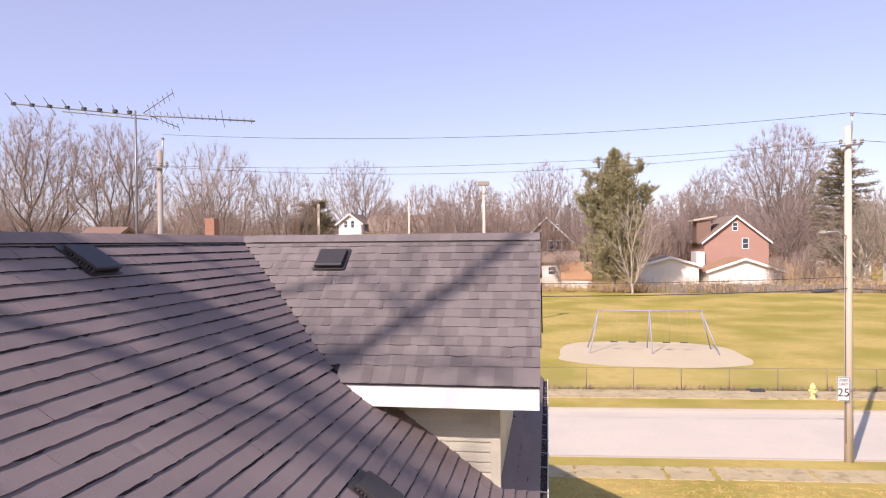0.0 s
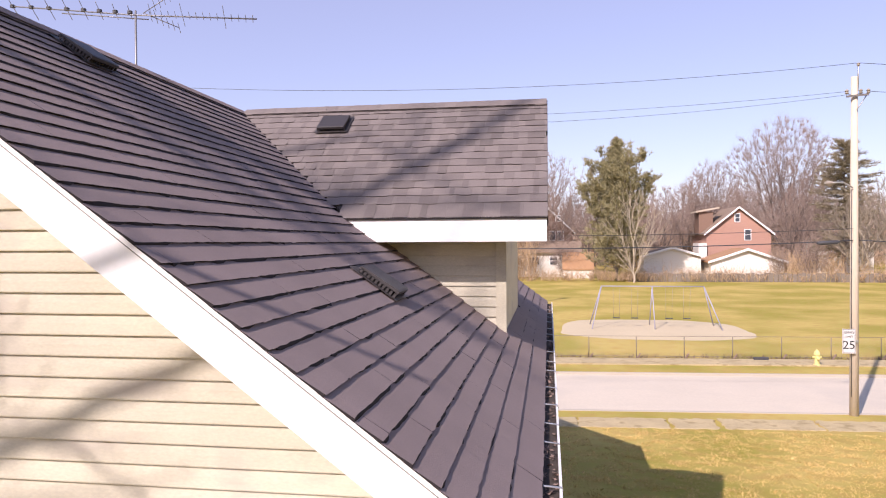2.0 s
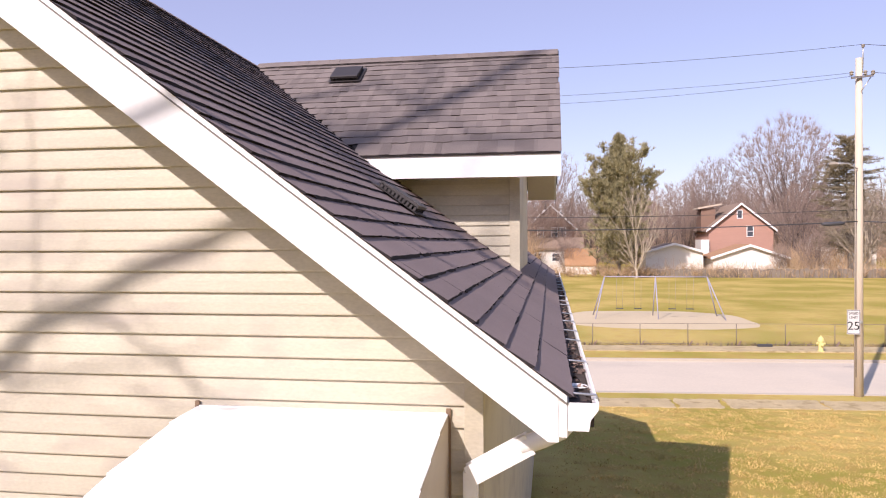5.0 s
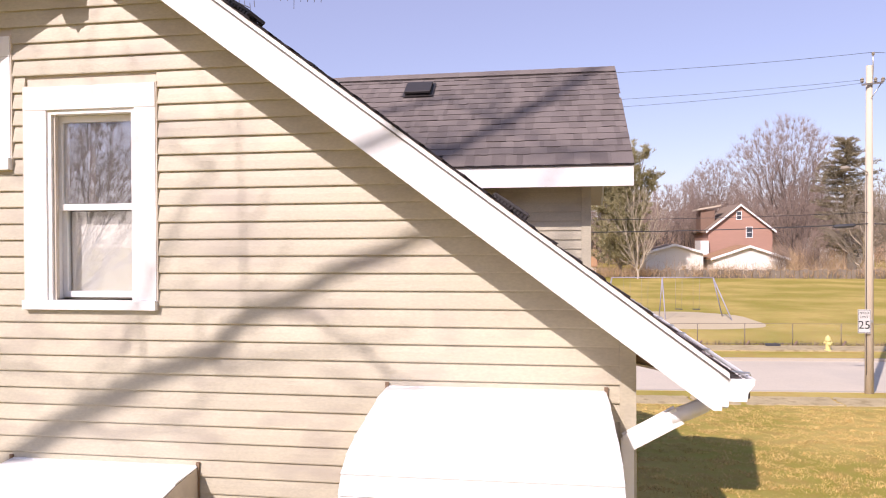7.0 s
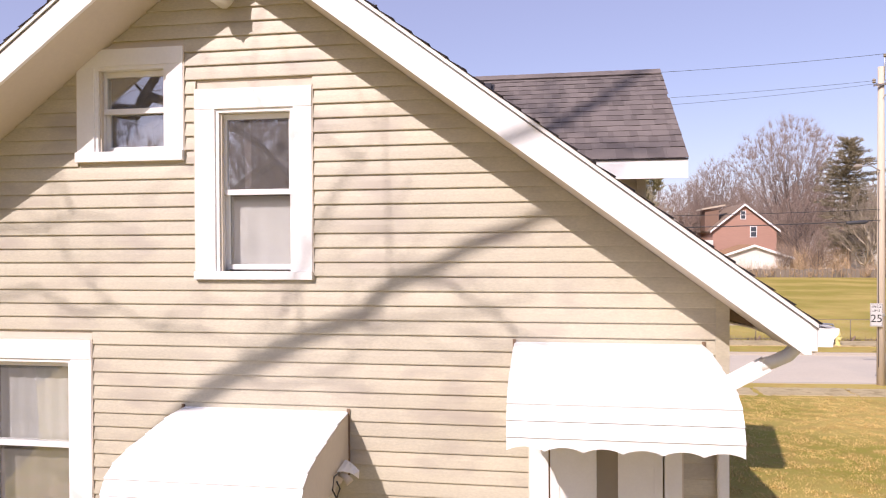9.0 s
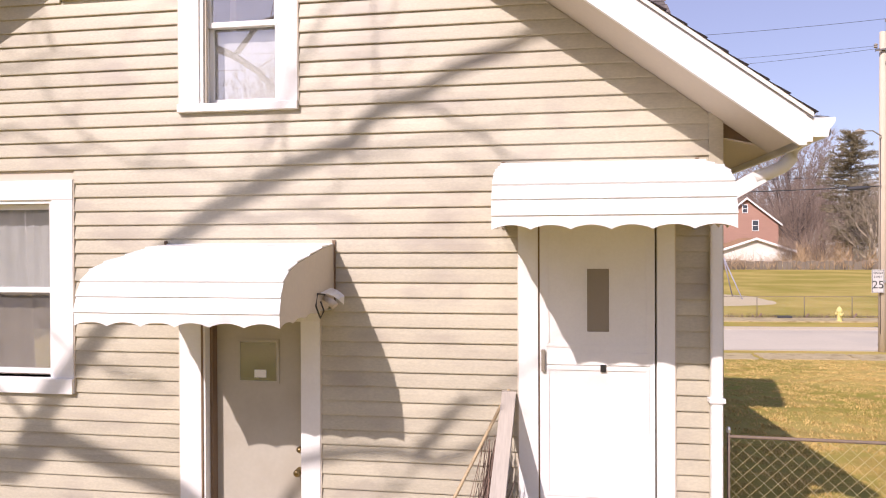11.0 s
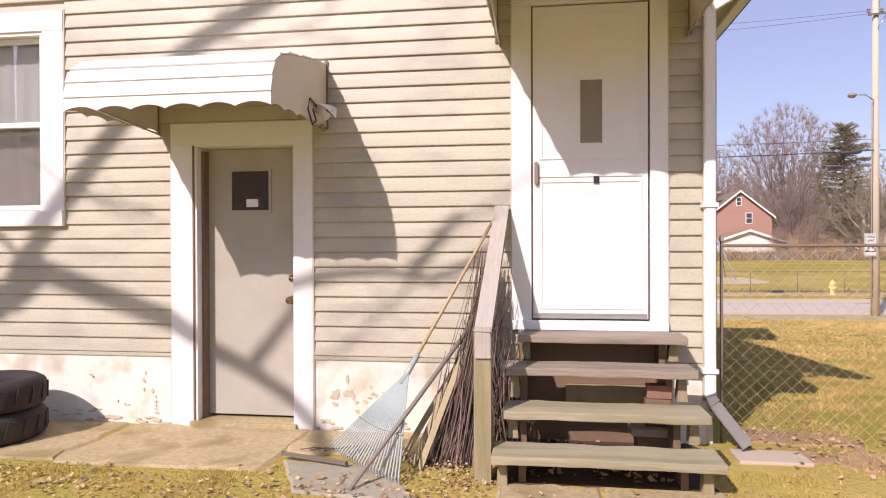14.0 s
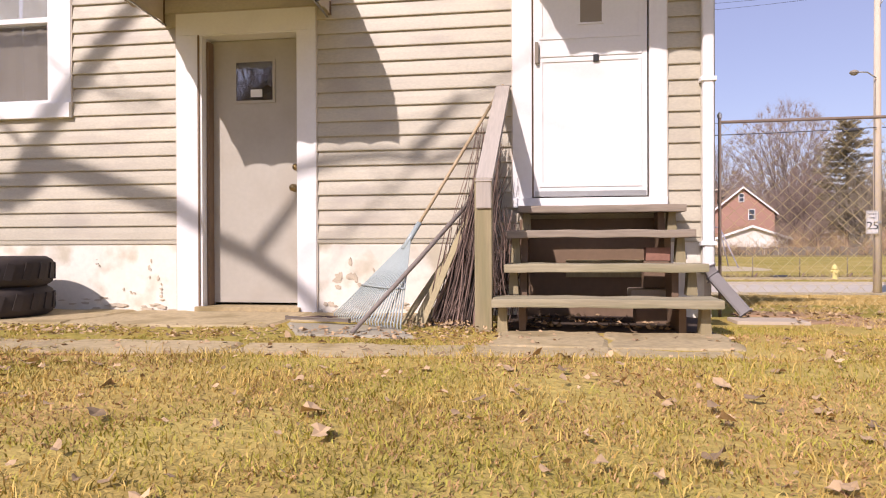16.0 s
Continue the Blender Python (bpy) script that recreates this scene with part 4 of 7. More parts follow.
def ridge_caps(parent, path, material, seed):
    rnd = random.Random(seed)
    (p, q), across = path
    p, q, across = Vector(p), Vector(q), Vector(across)
    n = int((q - p).length / 0.145)
    t = (q - p).normalized()
    for k in range(n):
        a = p + t * (k * 0.145 - 0.01)
        b = a + t * 0.30
        V = []
        for c, lift in ((a, 0.026 + rnd.uniform(-0.001, 0.001)), (b, 0.020)):
            for s in (-1, -0.45, 0, 0.45, 1):
                V.append(tuple(c + across * (0.13 * s) + Vector((0, 0, lift - 0.75 * 0.13 * abs(s) - (0.006 if s == 0 else 0)))))
            V += [tuple(Vector(V[-5]) - Vector((0, 0, 0.012))), tuple(Vector(V[-1]) - Vector((0, 0, 0.012)))]
        F = [(i, i + 1, 7 + i + 1, 7 + i) for i in range(4)] + [(5, 0, 7, 12), (4, 6, 13, 11), (5, 6, 4, 3, 2, 1, 0)]
        ob = new("ridge_shingle", mesh_of("ridge_shingle", V, F, material))
        ob.parent = parent
        ob.matrix_parent_inverse = parent.matrix_basis.inverted()


def roof_vent(loc, slope_dir, label):
    """A low box vent: flange, hood and louvred mouth that looks down the slope."""
    d = Vector(slope_dir).normalized()                   # down the slope
    n = Vector((d.x * 0, d.y * 0, 1)) - d * d.z
    n.normalize()
    s = d.cross(n)
    o = Vector(loc)

    def at(a, b, c):
        return o + s * a + d * b + n * (c * 0.76)

    t = thing("roof_vent", loc, label, "roof vent", "vents on the roof")

    def slab_bm(a0, a1, pts):
        bm = bmesh.new()
        A = [bm.verts.new(at(a0, b, c)) for b, c in pts]
        B = [bm.verts.new(at(a1, b, c)) for b, c in pts]
        bm.faces.new(A)
        bm.faces.new(B[::-1])
        for k in range(len(pts)):
            bm.faces.new((A[k], B[k], B[(k + 1) % len(pts)], A[(k + 1) % len(pts)]))
        return bm

    part("flange", slab_bm(-0.21, 0.21, [(-0.23, 0.012), (0.21, 0.024), (0.21, 0.028), (-0.23, 0.018)]), M_VENT, t)
    part("hood", slab_bm(-0.175, 0.175, [(-0.18, 0.04), (-0.165, 0.085), (0.165, 0.112), (0.185, 0.104), (0.185, 0.072), (0.165, 0.08), (-0.155, 0.058)]), M_VENT, t)
    part("throat", slab_bm(-0.13, 0.13, [(-0.155, 0.015), (-0.155, 0.06), (0.12, 0.085), (0.12, 0.02)]), M_DECK, t)
    for s2 in (-1, 1):
        for k in range(10):
            b = -0.155 + k * 0.035
            part("louvre", slab_bm(s2 * 0.168, s2 * 0.175, [(b, 0.025), (b + 0.020, 0.026), (b + 0.020, 0.072), (b, 0.070)]), M_VENT, t)
    for k in range(9):
        a = -0.14 + k * 0.035
        part("louvre", slab_bm(a - 0.006, a + 0.006, [(0.158, 0.025), (0.168, 0.025), (0.178, 0.075), (0.168, 0.075)]), M_VENT, t)


def vents():
    d = (COSP, 0, -SINP)
    x = -0.54
    roof_vent((x, 1.99, roof_z(x)), d, "black box vent low on the shingle slope")
    x = -3.08
    roof_vent((x, 2.03, roof_z(x)), d, "black box vent near the main ridge")
    y = 5.25
    roof_vent((-1.93, y, RZ - PITCH * (DORM_Y - y)), (0, -COSP, -SINP), "black box vent near the cross gable ridge")


vents()


def gutter():
    """White gutter on the east eave with its hangers, and leaves lying in it."""
    g = thing("gutter", (EAVE_X + 0.06, RAKE_Y, 3.4), "white metal eave gutter with bent hanger straps", "gutter")
    z = roof_z(EAVE_X) - 0.045
    x = EAVE_X + 0.002
    pts = [(x, z), (x, z - 0.115), (x + 0.085, z - 0.115), (x + 0.092, z - 0.07), (x + 0.122, z - 0.03), (x + 0.125, z), (x + 0.112, z), (x + 0.110, z - 0.012),
           (x + 0.118, z - 0.025), (x + 0.087, z - 0.066), (x + 0.082, z - 0.109), (x + 0.006, z - 0.109), (x + 0.006, z)]
    part("trough", prism([(a, RAKE_Y + 0.01, b) for a, b in pts], (0, BACK_Y - RAKE_Y, 0), "y"), M_WHITE, g)
    part("end_cap", prism([(a, RAKE_Y + 0.004, b) for a, b in pts[:6]], (0, 0.006, 0), "y"), M_WHITE, g)
    rnd = random.Random(8)
    for k in range(16):
        y = RAKE_Y + 0.2 + k * 0.68 + rnd.uniform(-0.2, 0.2)
        zz = z + rnd.uniform(0.0, 0.012)
        part("hanger", tube_mesh("hanger", [(x - 0.03, y, z + 0.03), (x + 0.03, y + rnd.uniform(-0.02, 0.02), zz + 0.012), (x + 0.118, y, zz + 0.004), (x + 0.128, y, z - 0.01)], 0.006, M_GALV, 6), None, g)
    solid("gutter_silt", box(x + 0.008, x + 0.108, RAKE_Y + 0.03, BACK_Y - 0.05, z - 0.106, z - 0.028, bevel=0.01), M_SILT, "dark rotten leaf silt filling the gutter", "silt", "stuff")
    litter = Soup()
    for k in range(420):
        c = Vector((x + rnd.uniform(0.01, 0.105), RAKE_Y + 0.05 + rnd.random() * (BACK_Y - RAKE_Y - 0.2), z - rnd.uniform(0.012, 0.024)))
        leaf(litter, c, rnd, 0.022)
    ob = solid("gutter_litter", litter.mesh("gutter_litter", M_TWIG), None, "dry leaves and twigs lying in the gutter", "leaf litter", "stuff")


def leaf(soup, c, rnd, size):
    """A crumpled dry leaf: a lobed outline curled up at its rim."""
    a = rnd.uniform(0, 2 * math.pi)
    tx, ty = rnd.uniform(-0.5, 0.5), rnd.uniform(-0.5, 0.5)
    s = size * rnd.uniform(0.5, 1.35)
    n, curl, ph = 9, rnd.uniform(0.1, 0.8), rnd.uniform(0, 6)
    V = []
    for k in range(n):
        an = 2 * math.pi * k / n
        r = s * (0.45 + 0.55 * abs(math.cos(an))) * rnd.uniform(0.6, 1.15)
        x, y = r * math.cos(an + a), r * math.sin(an + a)
        V.append(tuple(c + Vector((x, y, max(-0.004, tx * x + ty * y + curl * r * math.sin(2 * an + ph) * 0.7 + rnd.gauss(0, 0.1) * s)))))
    V.append(tuple(c + Vector((0, 0, -0.1 * s))))
    soup.add(V, [(k, (k + 1) % n, n) for k in range(n)])


gutter()


def downspout():
    d = thing("downspout", (0.27, -0.06, 0.3), "white metal downspout with two elbows at the corner", "downspout")
    w, h = 0.072, 0.055
    bend = [(0.775, -0.06, 3.42), (0.767, -0.06, 3.33), (0.738, -0.065, 3.258), (0.685, -0.07, 3.203), (0.60, -0.075, 3.163), (0.50, -0.075, 3.125)]
    part("upper_elbow", tube_mesh("upper_elbow", bend, 0.045, M_WHITE, 12), None, d, "curved white elbow under the gutter")
    part("offset_pipe", beam((0.54, -0.076, 3.14), (0.265, -0.072, 2.98), w * 1.1, h * 1.2, up=(0, 1, 0), bevel=0.010), M_WHITE, d)
    part("pipe", beam((0.262, -0.068, 3.0), (0.262, -0.068, 0.33), w, h, up=(0, 1, 0), bevel=0.008), M_WHITE, d)
    part("strap", box(0.21, 0.315, -0.105, -0.0245, 1.62, 1.65, bevel=0.003), M_WHITE, d)
    part("strap", box(0.21, 0.315, -0.105, -0.0245, 0.50, 0.53, bevel=0.003), M_WHITE, d)
    part("lower_elbow", beam((0.262, -0.075, 0.36), (0.30, -0.09, 0.26), w, h, up=(0, 1, 0), bevel=0.008), M_GREYPIPE, d, "dull grey kick-out")
    part("outlet", beam((0.285, -0.085, 0.30), (0.47, -0.20, 0.05), w * 1.05, h * 1.1, up=(0, 1, 0), bevel=0.008), M_GREYPIPE, d, "dull grey kick-out")
    solid("splash_block", box(0.36, 0.80, -0.42, -0.16, -0.03, 0.022, bevel=0.012), M_TAN, "flat pale stone slab under the downspout", "splash block")


downspout()


# ---- awnings ----
def awning(name, x0, x1, z, reach, drop, label):
    """Slatted metal door awning: overlapping slats over a curve, scalloped valance, two cheeks and a spring arm."""
    t = thing(name, ((x0 + x1) / 2, -reach / 2, z - drop), label, "awning", "awnings over the doors")
    prof = [(0.0, 0.0), (0.27, 0.030), (0.50, 0.085), (0.72, 0.133), (0.86, 0.185), (0.94, 0.255), (0.98, 0.350), (1.0, 0.455)]
    pts = [(-reach * a, z - b / 0.56 * drop) for a, b in prof]
    for (ya, za), (yb, zb) in zip(pts, pts[1:]):
        bm = bmesh.new()
        d = Vector((0, yb - ya, zb - za)).normalized()
        n = Vector((0, d.z, -d.y)) * -1
        if n.z < 0:
            n = -n
        a, b = Vector((0, ya, za)), Vector((0, yb, zb)) + d * 0.012
        q = [a, a + n * 0.004, b + n * 0.014, b + n * 0.002]
        A = [bm.verts.new(v + Vector((x0, 0, 0))) for v in q]
        B = [bm.verts.new(v + Vector((x1, 0, 0))) for v in q]
        bm.faces.new(A)
        bm.faces.new(B[::-1])
        for k in range(4):
            bm.faces.new((A[k], B[k], B[(k + 1) % 4], A[(k + 1) % 4]))
        part("slat", bm, M_AWNING, t)
    # scalloped valance
    y, top, low = -reach - 0.004, pts[-1][1] + 0.01, z - drop
    bm = bmesh.new()
    n = 72
    rows = []
    for off in (0.0, 0.004):
        up = [bm.verts.new((x0 + (x1 - x0) * k / n, y - off, top)) for k in range(n + 1)]
        dn = [bm.verts.new((x0 + (x1 - x0) * k / n, y - off, low + 0.026 * abs(math.sin(k / n * math.pi * 6.0)) ** 0.8)) for k in range(n + 1)]
        rows += [up, dn]
    for k in range(n):
        bm.faces.new((rows[0][k], rows[0][k + 1], rows[1][k + 1], rows[1][k]))
        bm.faces.new((rows[2][k], rows[2][k + 1], rows[3][k + 1], rows[3][k]))
        bm.faces.new((rows[1][k], rows[1][k + 1], rows[3][k + 1], rows[3][k]))
        bm.faces.new((rows[0][k], rows[0][k + 1], rows[2][k + 1], rows[2][k]))
    part("valance", bm, M_AWNING, t, "scalloped white valance")
    # cheeks with a wavy lower edge
    for x, s in ((x0, 1), (x1, -1)):
        bm = bmesh.new()
        lower = []
        m = 30
        for k in range(m + 1):
            f = k / m
            lower.append((-reach + f * (reach - 0.01), low + 0.035 * f + 0.02 * abs(math.sin(f * math.pi * 5)) ** 0.7))
        upper = [(a, b - 0.004) for a, b in pts]
        outline = upper + lower
        A = [bm.verts.new((x, a, b)) for a, b in outline]
        B = [bm.verts.new((x + s * 0.005, a, b)) for a, b in outline]
        bm.faces.new(A)
        bm.faces.new(B[::-1])
        for k in range(len(outline)):
            bm.faces.new((A[k], B[k], B[(k + 1) % len(outline)], A[(k + 1) % len(outline)]))
        part("cheek", bm, M_CHEEK, t, "dirty metal side cheek with its shade tinted beige")
        part("wall_channel", box(x - 0.012, x + 0.012, -0.03, -0.018, low + 0.03, z + 0.03, bevel=0.002), M_STRIP, t, "thin dark mounting strip")
        part("frame_rod", tube_mesh("frame_rod", [(x + s * 0.02, -0.02, low + 0.02), (x + s * 0.02, -reach + 0.03, low + 0.08)], 0.008, M_GALV, 6), None, t)
    part("ledger", box(x0, x1, -0.03, -0.016, z - 0.03, z + 0.008, bevel=0.002), M_AWNING, t)
    return t


aw_low = awning("awning", -3.765, -2.425, 2.70, 1.06, 0.50, "curved white aluminium awning over the grey door")
aw_high = awning("awning", -1.172, 0.148, 3.25, 1.05, 0.475, "curved white aluminium awning over the storm door")


def flood_light():
    """A broken white lamp at the back of the awning cheek: bent hood, socket and a loop of loose wire."""
    x, y, z = -2.42, -0.24, 2.335
    t = thing("flood_light", (x, y, z), "broken white flood lamp with loose wire on the awning cheek", "lamp")
    bm = bmesh.new()
    rows = []
    for k in range(5):
        f = k / 4
        rows.append([bm.verts.new((x + 0.006 + 0.13 * f, y + 0.09 - 0.02 * k, z + 0.05 - 0.05 * f * f)), bm.verts.new((x + 0.006 + 0.12 * f, y - 0.11 + 0.035 * k, z + 0.03 - 0.09 * f * f)),
                     bm.verts.new((x + 0.006 + 0.12 * f, y - 0.11 + 0.035 * k, z + 0.024 - 0.09 * f * f)), bm.verts.new((x + 0.006 + 0.13 * f, y + 0.09 - 0.02 * k, z + 0.044 - 0.05 * f * f))])
    for p, q in zip(rows, rows[1:]):
        for k in range(4):
            bm.faces.new((p[k], p[(k + 1) % 4], q[(k + 1) % 4], q[k]))
    bm.faces.new(rows[0])
    bm.faces.new(rows[-1][::-1])
    part("hood", bm, M_WHITE, t, "bent white sheet-metal hood")
    part("socket", tube_mesh("socket", [(x, y - 0.03, z - 0.01), (x + 0.05, y - 0.04, z - 0.035), (x + 0.085, y - 0.05, z - 0.07)], [0.022, 0.024, 0.03], M_CHEEK, 14), None, t)
    part("wire", tube_mesh("wire", [(x + 0.012, y - 0.05, z + 0.01), (x + 0.02, y - 0.22, z + 0.03), (x + 0.02, y - 0.26, z - 0.05), (x + 0.02, y - 0.17, z - 0.14), (x + 0.02, y - 0.09, z - 0.10), (x + 0.016, y - 0.15, z - 0.03)], 0.006, M_CABLE, 6), None, t, "loose black wire")


flood_light()

# ---- steps, handrail and what lies at the wall ----
def steps():
    t = thing("porch_steps", (-0.48, -0.55, 0), "weathered grey wooden steps with open risers", "steps")
    rows = [(-1.137, 0.114, -1.13, -0.83, 0.205), (-1.085, 0.096, -0.86, -0.56, 0.392), (-1.083, 0.081, -0.59, -0.30, 0.600), (-1.02, 0.073, -0.33, -0.026, 0.772)]
    for x0, x1, y0, y1, z in rows:
        bm = box(x0, x1, y0, y1, z - 0.048, z, bevel=0.008)
        bmesh.ops.subdivide_edges(bm, edges=[e for e in bm.edges if abs(e.verts[0].co.x - e.verts[1].co.x) > 0.5], cuts=11)
        for v in bm.verts:
            v.co += Vector((0, 0.009 * noise.noise(v.co * 7), 0.007 * noise.noise(v.co * 5 + Vector((3, 1, 7)))))
        part("tread", bm, M_TREAD if z < 0.5 else M_TREAD_UPPER, t, "" if z < 0.5 else "greyer brown tread")
    for x in (-0.97, -0.07):
        pts = [(-0.95, 0.0), (-0.95, 0.156), (-0.72, 0.156), (-0.72, 0.343), (-0.46, 0.343), (-0.46, 0.551), (-0.20, 0.551), (-0.20, 0.723), (-0.03, 0.723), (-0.03, 0.42), (-0.62, 0.0)]
        part("stringer", prism([(x - 0.02, a, b) for a, b in pts], (0.04, 0, 0), "x"), M_STRIP, t, "dark brown stringer")
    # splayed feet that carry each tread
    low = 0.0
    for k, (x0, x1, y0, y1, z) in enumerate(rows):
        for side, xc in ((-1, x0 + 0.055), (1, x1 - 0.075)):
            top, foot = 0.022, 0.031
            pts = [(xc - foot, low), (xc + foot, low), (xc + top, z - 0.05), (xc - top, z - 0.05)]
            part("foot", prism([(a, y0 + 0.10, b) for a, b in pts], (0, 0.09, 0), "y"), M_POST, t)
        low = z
    # added dark board: paints the shade behind the open risers
    part("skirt_board", box(-1.02, -0.02, -0.055, -0.027, 0.0, 0.69, bevel=0.004), M_STRIP, t, "dark board standing in for the shade behind the steps")
    part("cross_brace", box(-0.695, -0.155, -0.082, -0.057, 0.28, 0.402, bevel=0.004), M_BOARD, t, "pale yellow cross board")
    return t


steps()


def handrail():
    t = thing("handrail", (-1.19, -0.93, 0), "grey wooden handrail on a squared post beside the steps", "handrail")
    part("post", box(-1.245, -1.145, -0.99, -0.89, -0.05, 0.90, bevel=0.006), M_POST, t)
    part("rail", beam((-1.19, -0.99, 0.86), (-1.135, -0.025, 1.63), 0.09, 0.045, bevel=0.005), M_RAILW, t)
    part("bracket", beam((-1.19, -0.99, 0.72), (-1.19, -0.99, 0.90), 0.09, 0.03, up=(0, 1, 0)), M_RAILW, t)


handrail()


def bricks_under():
    # added supports for stone and brick, coloured dark to pass as shade
    solid("concrete_block", box(-0.27, -0.07, -0.50, -0.33, 0.0, 0.17, bevel=0.01), M_STRIP, "dark support block added in the shade under the steps", "block")
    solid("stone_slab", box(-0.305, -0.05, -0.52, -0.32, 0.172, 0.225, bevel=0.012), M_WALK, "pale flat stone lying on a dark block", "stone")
    solid("concrete_block", box(-0.215, -0.06, -0.47, -0.34, 0.227, 0.402, bevel=0.01), M_STRIP, "dark support block added in the shade on a flat stone", "block")
    solid("brick", box(-0.205, -0.055, -0.475, -0.385, 0.404, 0.488, bevel=0.006), M_BRICK, "loose pale red brick lying on a block", "brick")


bricks_under()


def patio():
    rnd = random.Random(6)
    p = thing("patio", (-3.6, -0.6, 0.0), "stained tan concrete slabs along the wall with grass in the joints", "patio", kind="structure")
    for x0, x1, y0, y1, z in ((-7.2, -5.25, -0.98, -0.02, 0.010), (-5.23, -3.98, -0.95, -0.02, 0.013), (-3.96, -2.56, -0.98, -0.02, 0.012), (-2.55, -1.30, -0.60, -0.02, 0.010), (-1.10, -0.53, -1.59, -0.98, 0.012), (-0.52, 0.13, -1.60, -0.96, 0.009),
                              (-7.2, -4.9, -2.08, -1.62, 0.012), (-4.88, -3.32, -2.10, -1.60, 0.009), (-3.30, -2.36, -2.06, -1.61, 0.012), (-2.35, -1.22, -2.05, -1.60, 0.010), (-1.20, -0.52, -2.03, -1.61, 0.012), (-0.50, 0.06, -2.00, -1.62, 0.008)):
        part("slab", rough_slab(x0, x1, y0, y1, z, rnd, wear=0.035), None, p)
    stone = rough_slab(0.0, 0.72, 0.0, 0.62, 0.014, rnd, wear=0.02, thick=0.08, at=lambda u, v: (-2.50 + 0.99 * u + 0.42 * v, -0.72 - 0.10 * u - 0.90 * v), material=M_PAVER)
    solid("paving_stone", stone, None, "loose grey paving stone lying before the slabs", "paving stone")


patio()


def tyre(z, turn, name="tyre"):
    t = thing(name, (-4.76, -0.56, z), "old black rubber tyre stacked against the foundation", "tyre", "stacked tyres")
    prof = []
    R, r, h = 0.37, 0.22, 0.212
    for a, b in ((r, 0.05), (r + 0.01, 0.02), (r + 0.05, 0.0), (R - 0.05, 0.0), (R - 0.01, 0.025), (R, 0.06), (R, h - 0.06), (R - 0.01, h - 0.025), (R - 0.05, h), (r + 0.05, h), (r + 0.01, h - 0.02), (r, h - 0.05)):
        prof.append((a, b))
    bm = bmesh.new()
    sides = 40
    rings = []
    for a, b in prof:
        rings.append([bm.verts.new((-4.76 + a * math.cos(2 * math.pi * k / sides + turn), -0.56 + a * math.sin(2 * math.pi * k / sides + turn), z + b)) for k in range(sides)])
    for i in range(len(rings)):
        a, b = rings[i], rings[(i + 1) % len(rings)]
        for k in range(sides):
            bm.faces.new((a[k], a[(k + 1) % sides], b[(k + 1) % sides], b[k]))
    part("carcass", bm, M_RUBBER, t, smooth=True)
    for k in range(20):
        an = 2 * math.pi * k / 20 + turn
        c = Vector((-4.76 + (R + 0.001) * math.cos(an), -0.56 + (R + 0.001) * math.sin(an), 0))
        part("tread_block", beam(c + Vector((0, 0, z + 0.05)), c + Vector((-0.03 * math.sin(an), 0.03 * math.cos(an), z + h - 0.05)), 0.05, 0.014, up=(math.cos(an), math.sin(an), 0), bevel=0), M_RUBBER, t)


tyre(0.012, 0.1)
tyre(0.226, 0.9)


def leaf_rake():
    t = thing("leaf_rake", (-1.9, -0.9, 0.05), "leaf rake with fanned pale green tines leaning on the wall", "rake")
    hub = Vector((-1.71, -0.56, 0.56))
    part("handle", tube_mesh("handle", [(-1.745, -0.593, 0.493), (-1.43, -0.297, 1.096), (-1.135, -0.02, 1.66)], 0.0115, M_HANDLE, 10), None, t, "slim ash handle")
    part("ferrule", tube_mesh("ferrule", [(-1.75, -0.60, 0.48), (-1.66, -0.515, 0.655)], 0.018, M_TINE, 10), None, t)
    left, right = Vector((-2.25, -0.50, 0.02)), Vector((-1.66, -1.12, 0.02))
    n = 26
    for k in range(n):
        f = k / (n - 1)
        end = left.lerp(right, f) + Vector((0, -0.05 * math.sin(f * math.pi), 0))
        mid = hub.lerp(end, 0.82) + Vector((0, 0.0, 0.018))
        path = [hub.lerp(end, 0.04), hub.lerp(end, 0.45) + Vector((0, 0, 0.012)), mid, end + Vector((0, 0, 0.03)), end + (hub - end).normalized() * 0.01 + Vector((0, 0, -0.005))]
        soft = Soup()
        across = (right - left).normalized() * 0.0062
        lift = across.cross(end - hub).normalized() * 0.002
        ring = []
        for p in path:
            ring += [tuple(p - across - lift), tuple(p + across - lift), tuple(p + across + lift), tuple(p - across + lift)]
        faces = [(4 * i + q, 4 * i + (q + 1) % 4, 4 * i + 4 + (q + 1) % 4, 4 * i + 4 + q) for i in range(len(path) - 1) for q in range(4)]
        soft.add(ring, faces)
        part("tine", soft.mesh("tine", M_TINE), None, t)
    a, b = hub.lerp(left, 0.62) + Vector((0, -0.015, 0.02)), hub.lerp(right, 0.62) + Vector((0, -0.015, 0.02))
    part("spreader", tube_mesh("spreader", [a, a.lerp(b, 0.5) + Vector((0, -0.04, 0.0)), b], 0.006, M_TINE, 6), None, t)


leaf_rake()


def pole_tool():
    t = thing("garden_pole", (-1.9, -1.2, 0.0), "dark grey wooden tool handle leaning over the rake", "tool handle")
    part("shaft", tube_mesh("shaft", [(-1.915, -1.235, 0.015), (-1.62, -0.75, 0.42), (-1.33, -0.28, 0.83)], [0.012, 0.015, 0.014], M_HANDLE_G, 10), None, t)
    part("grip", tube_mesh("grip", [(-1.345, -0.305, 0.81), (-1.30, -0.23, 0.88)], 0.022, M_HANDLE_G, 10), None, t)


pole_tool()


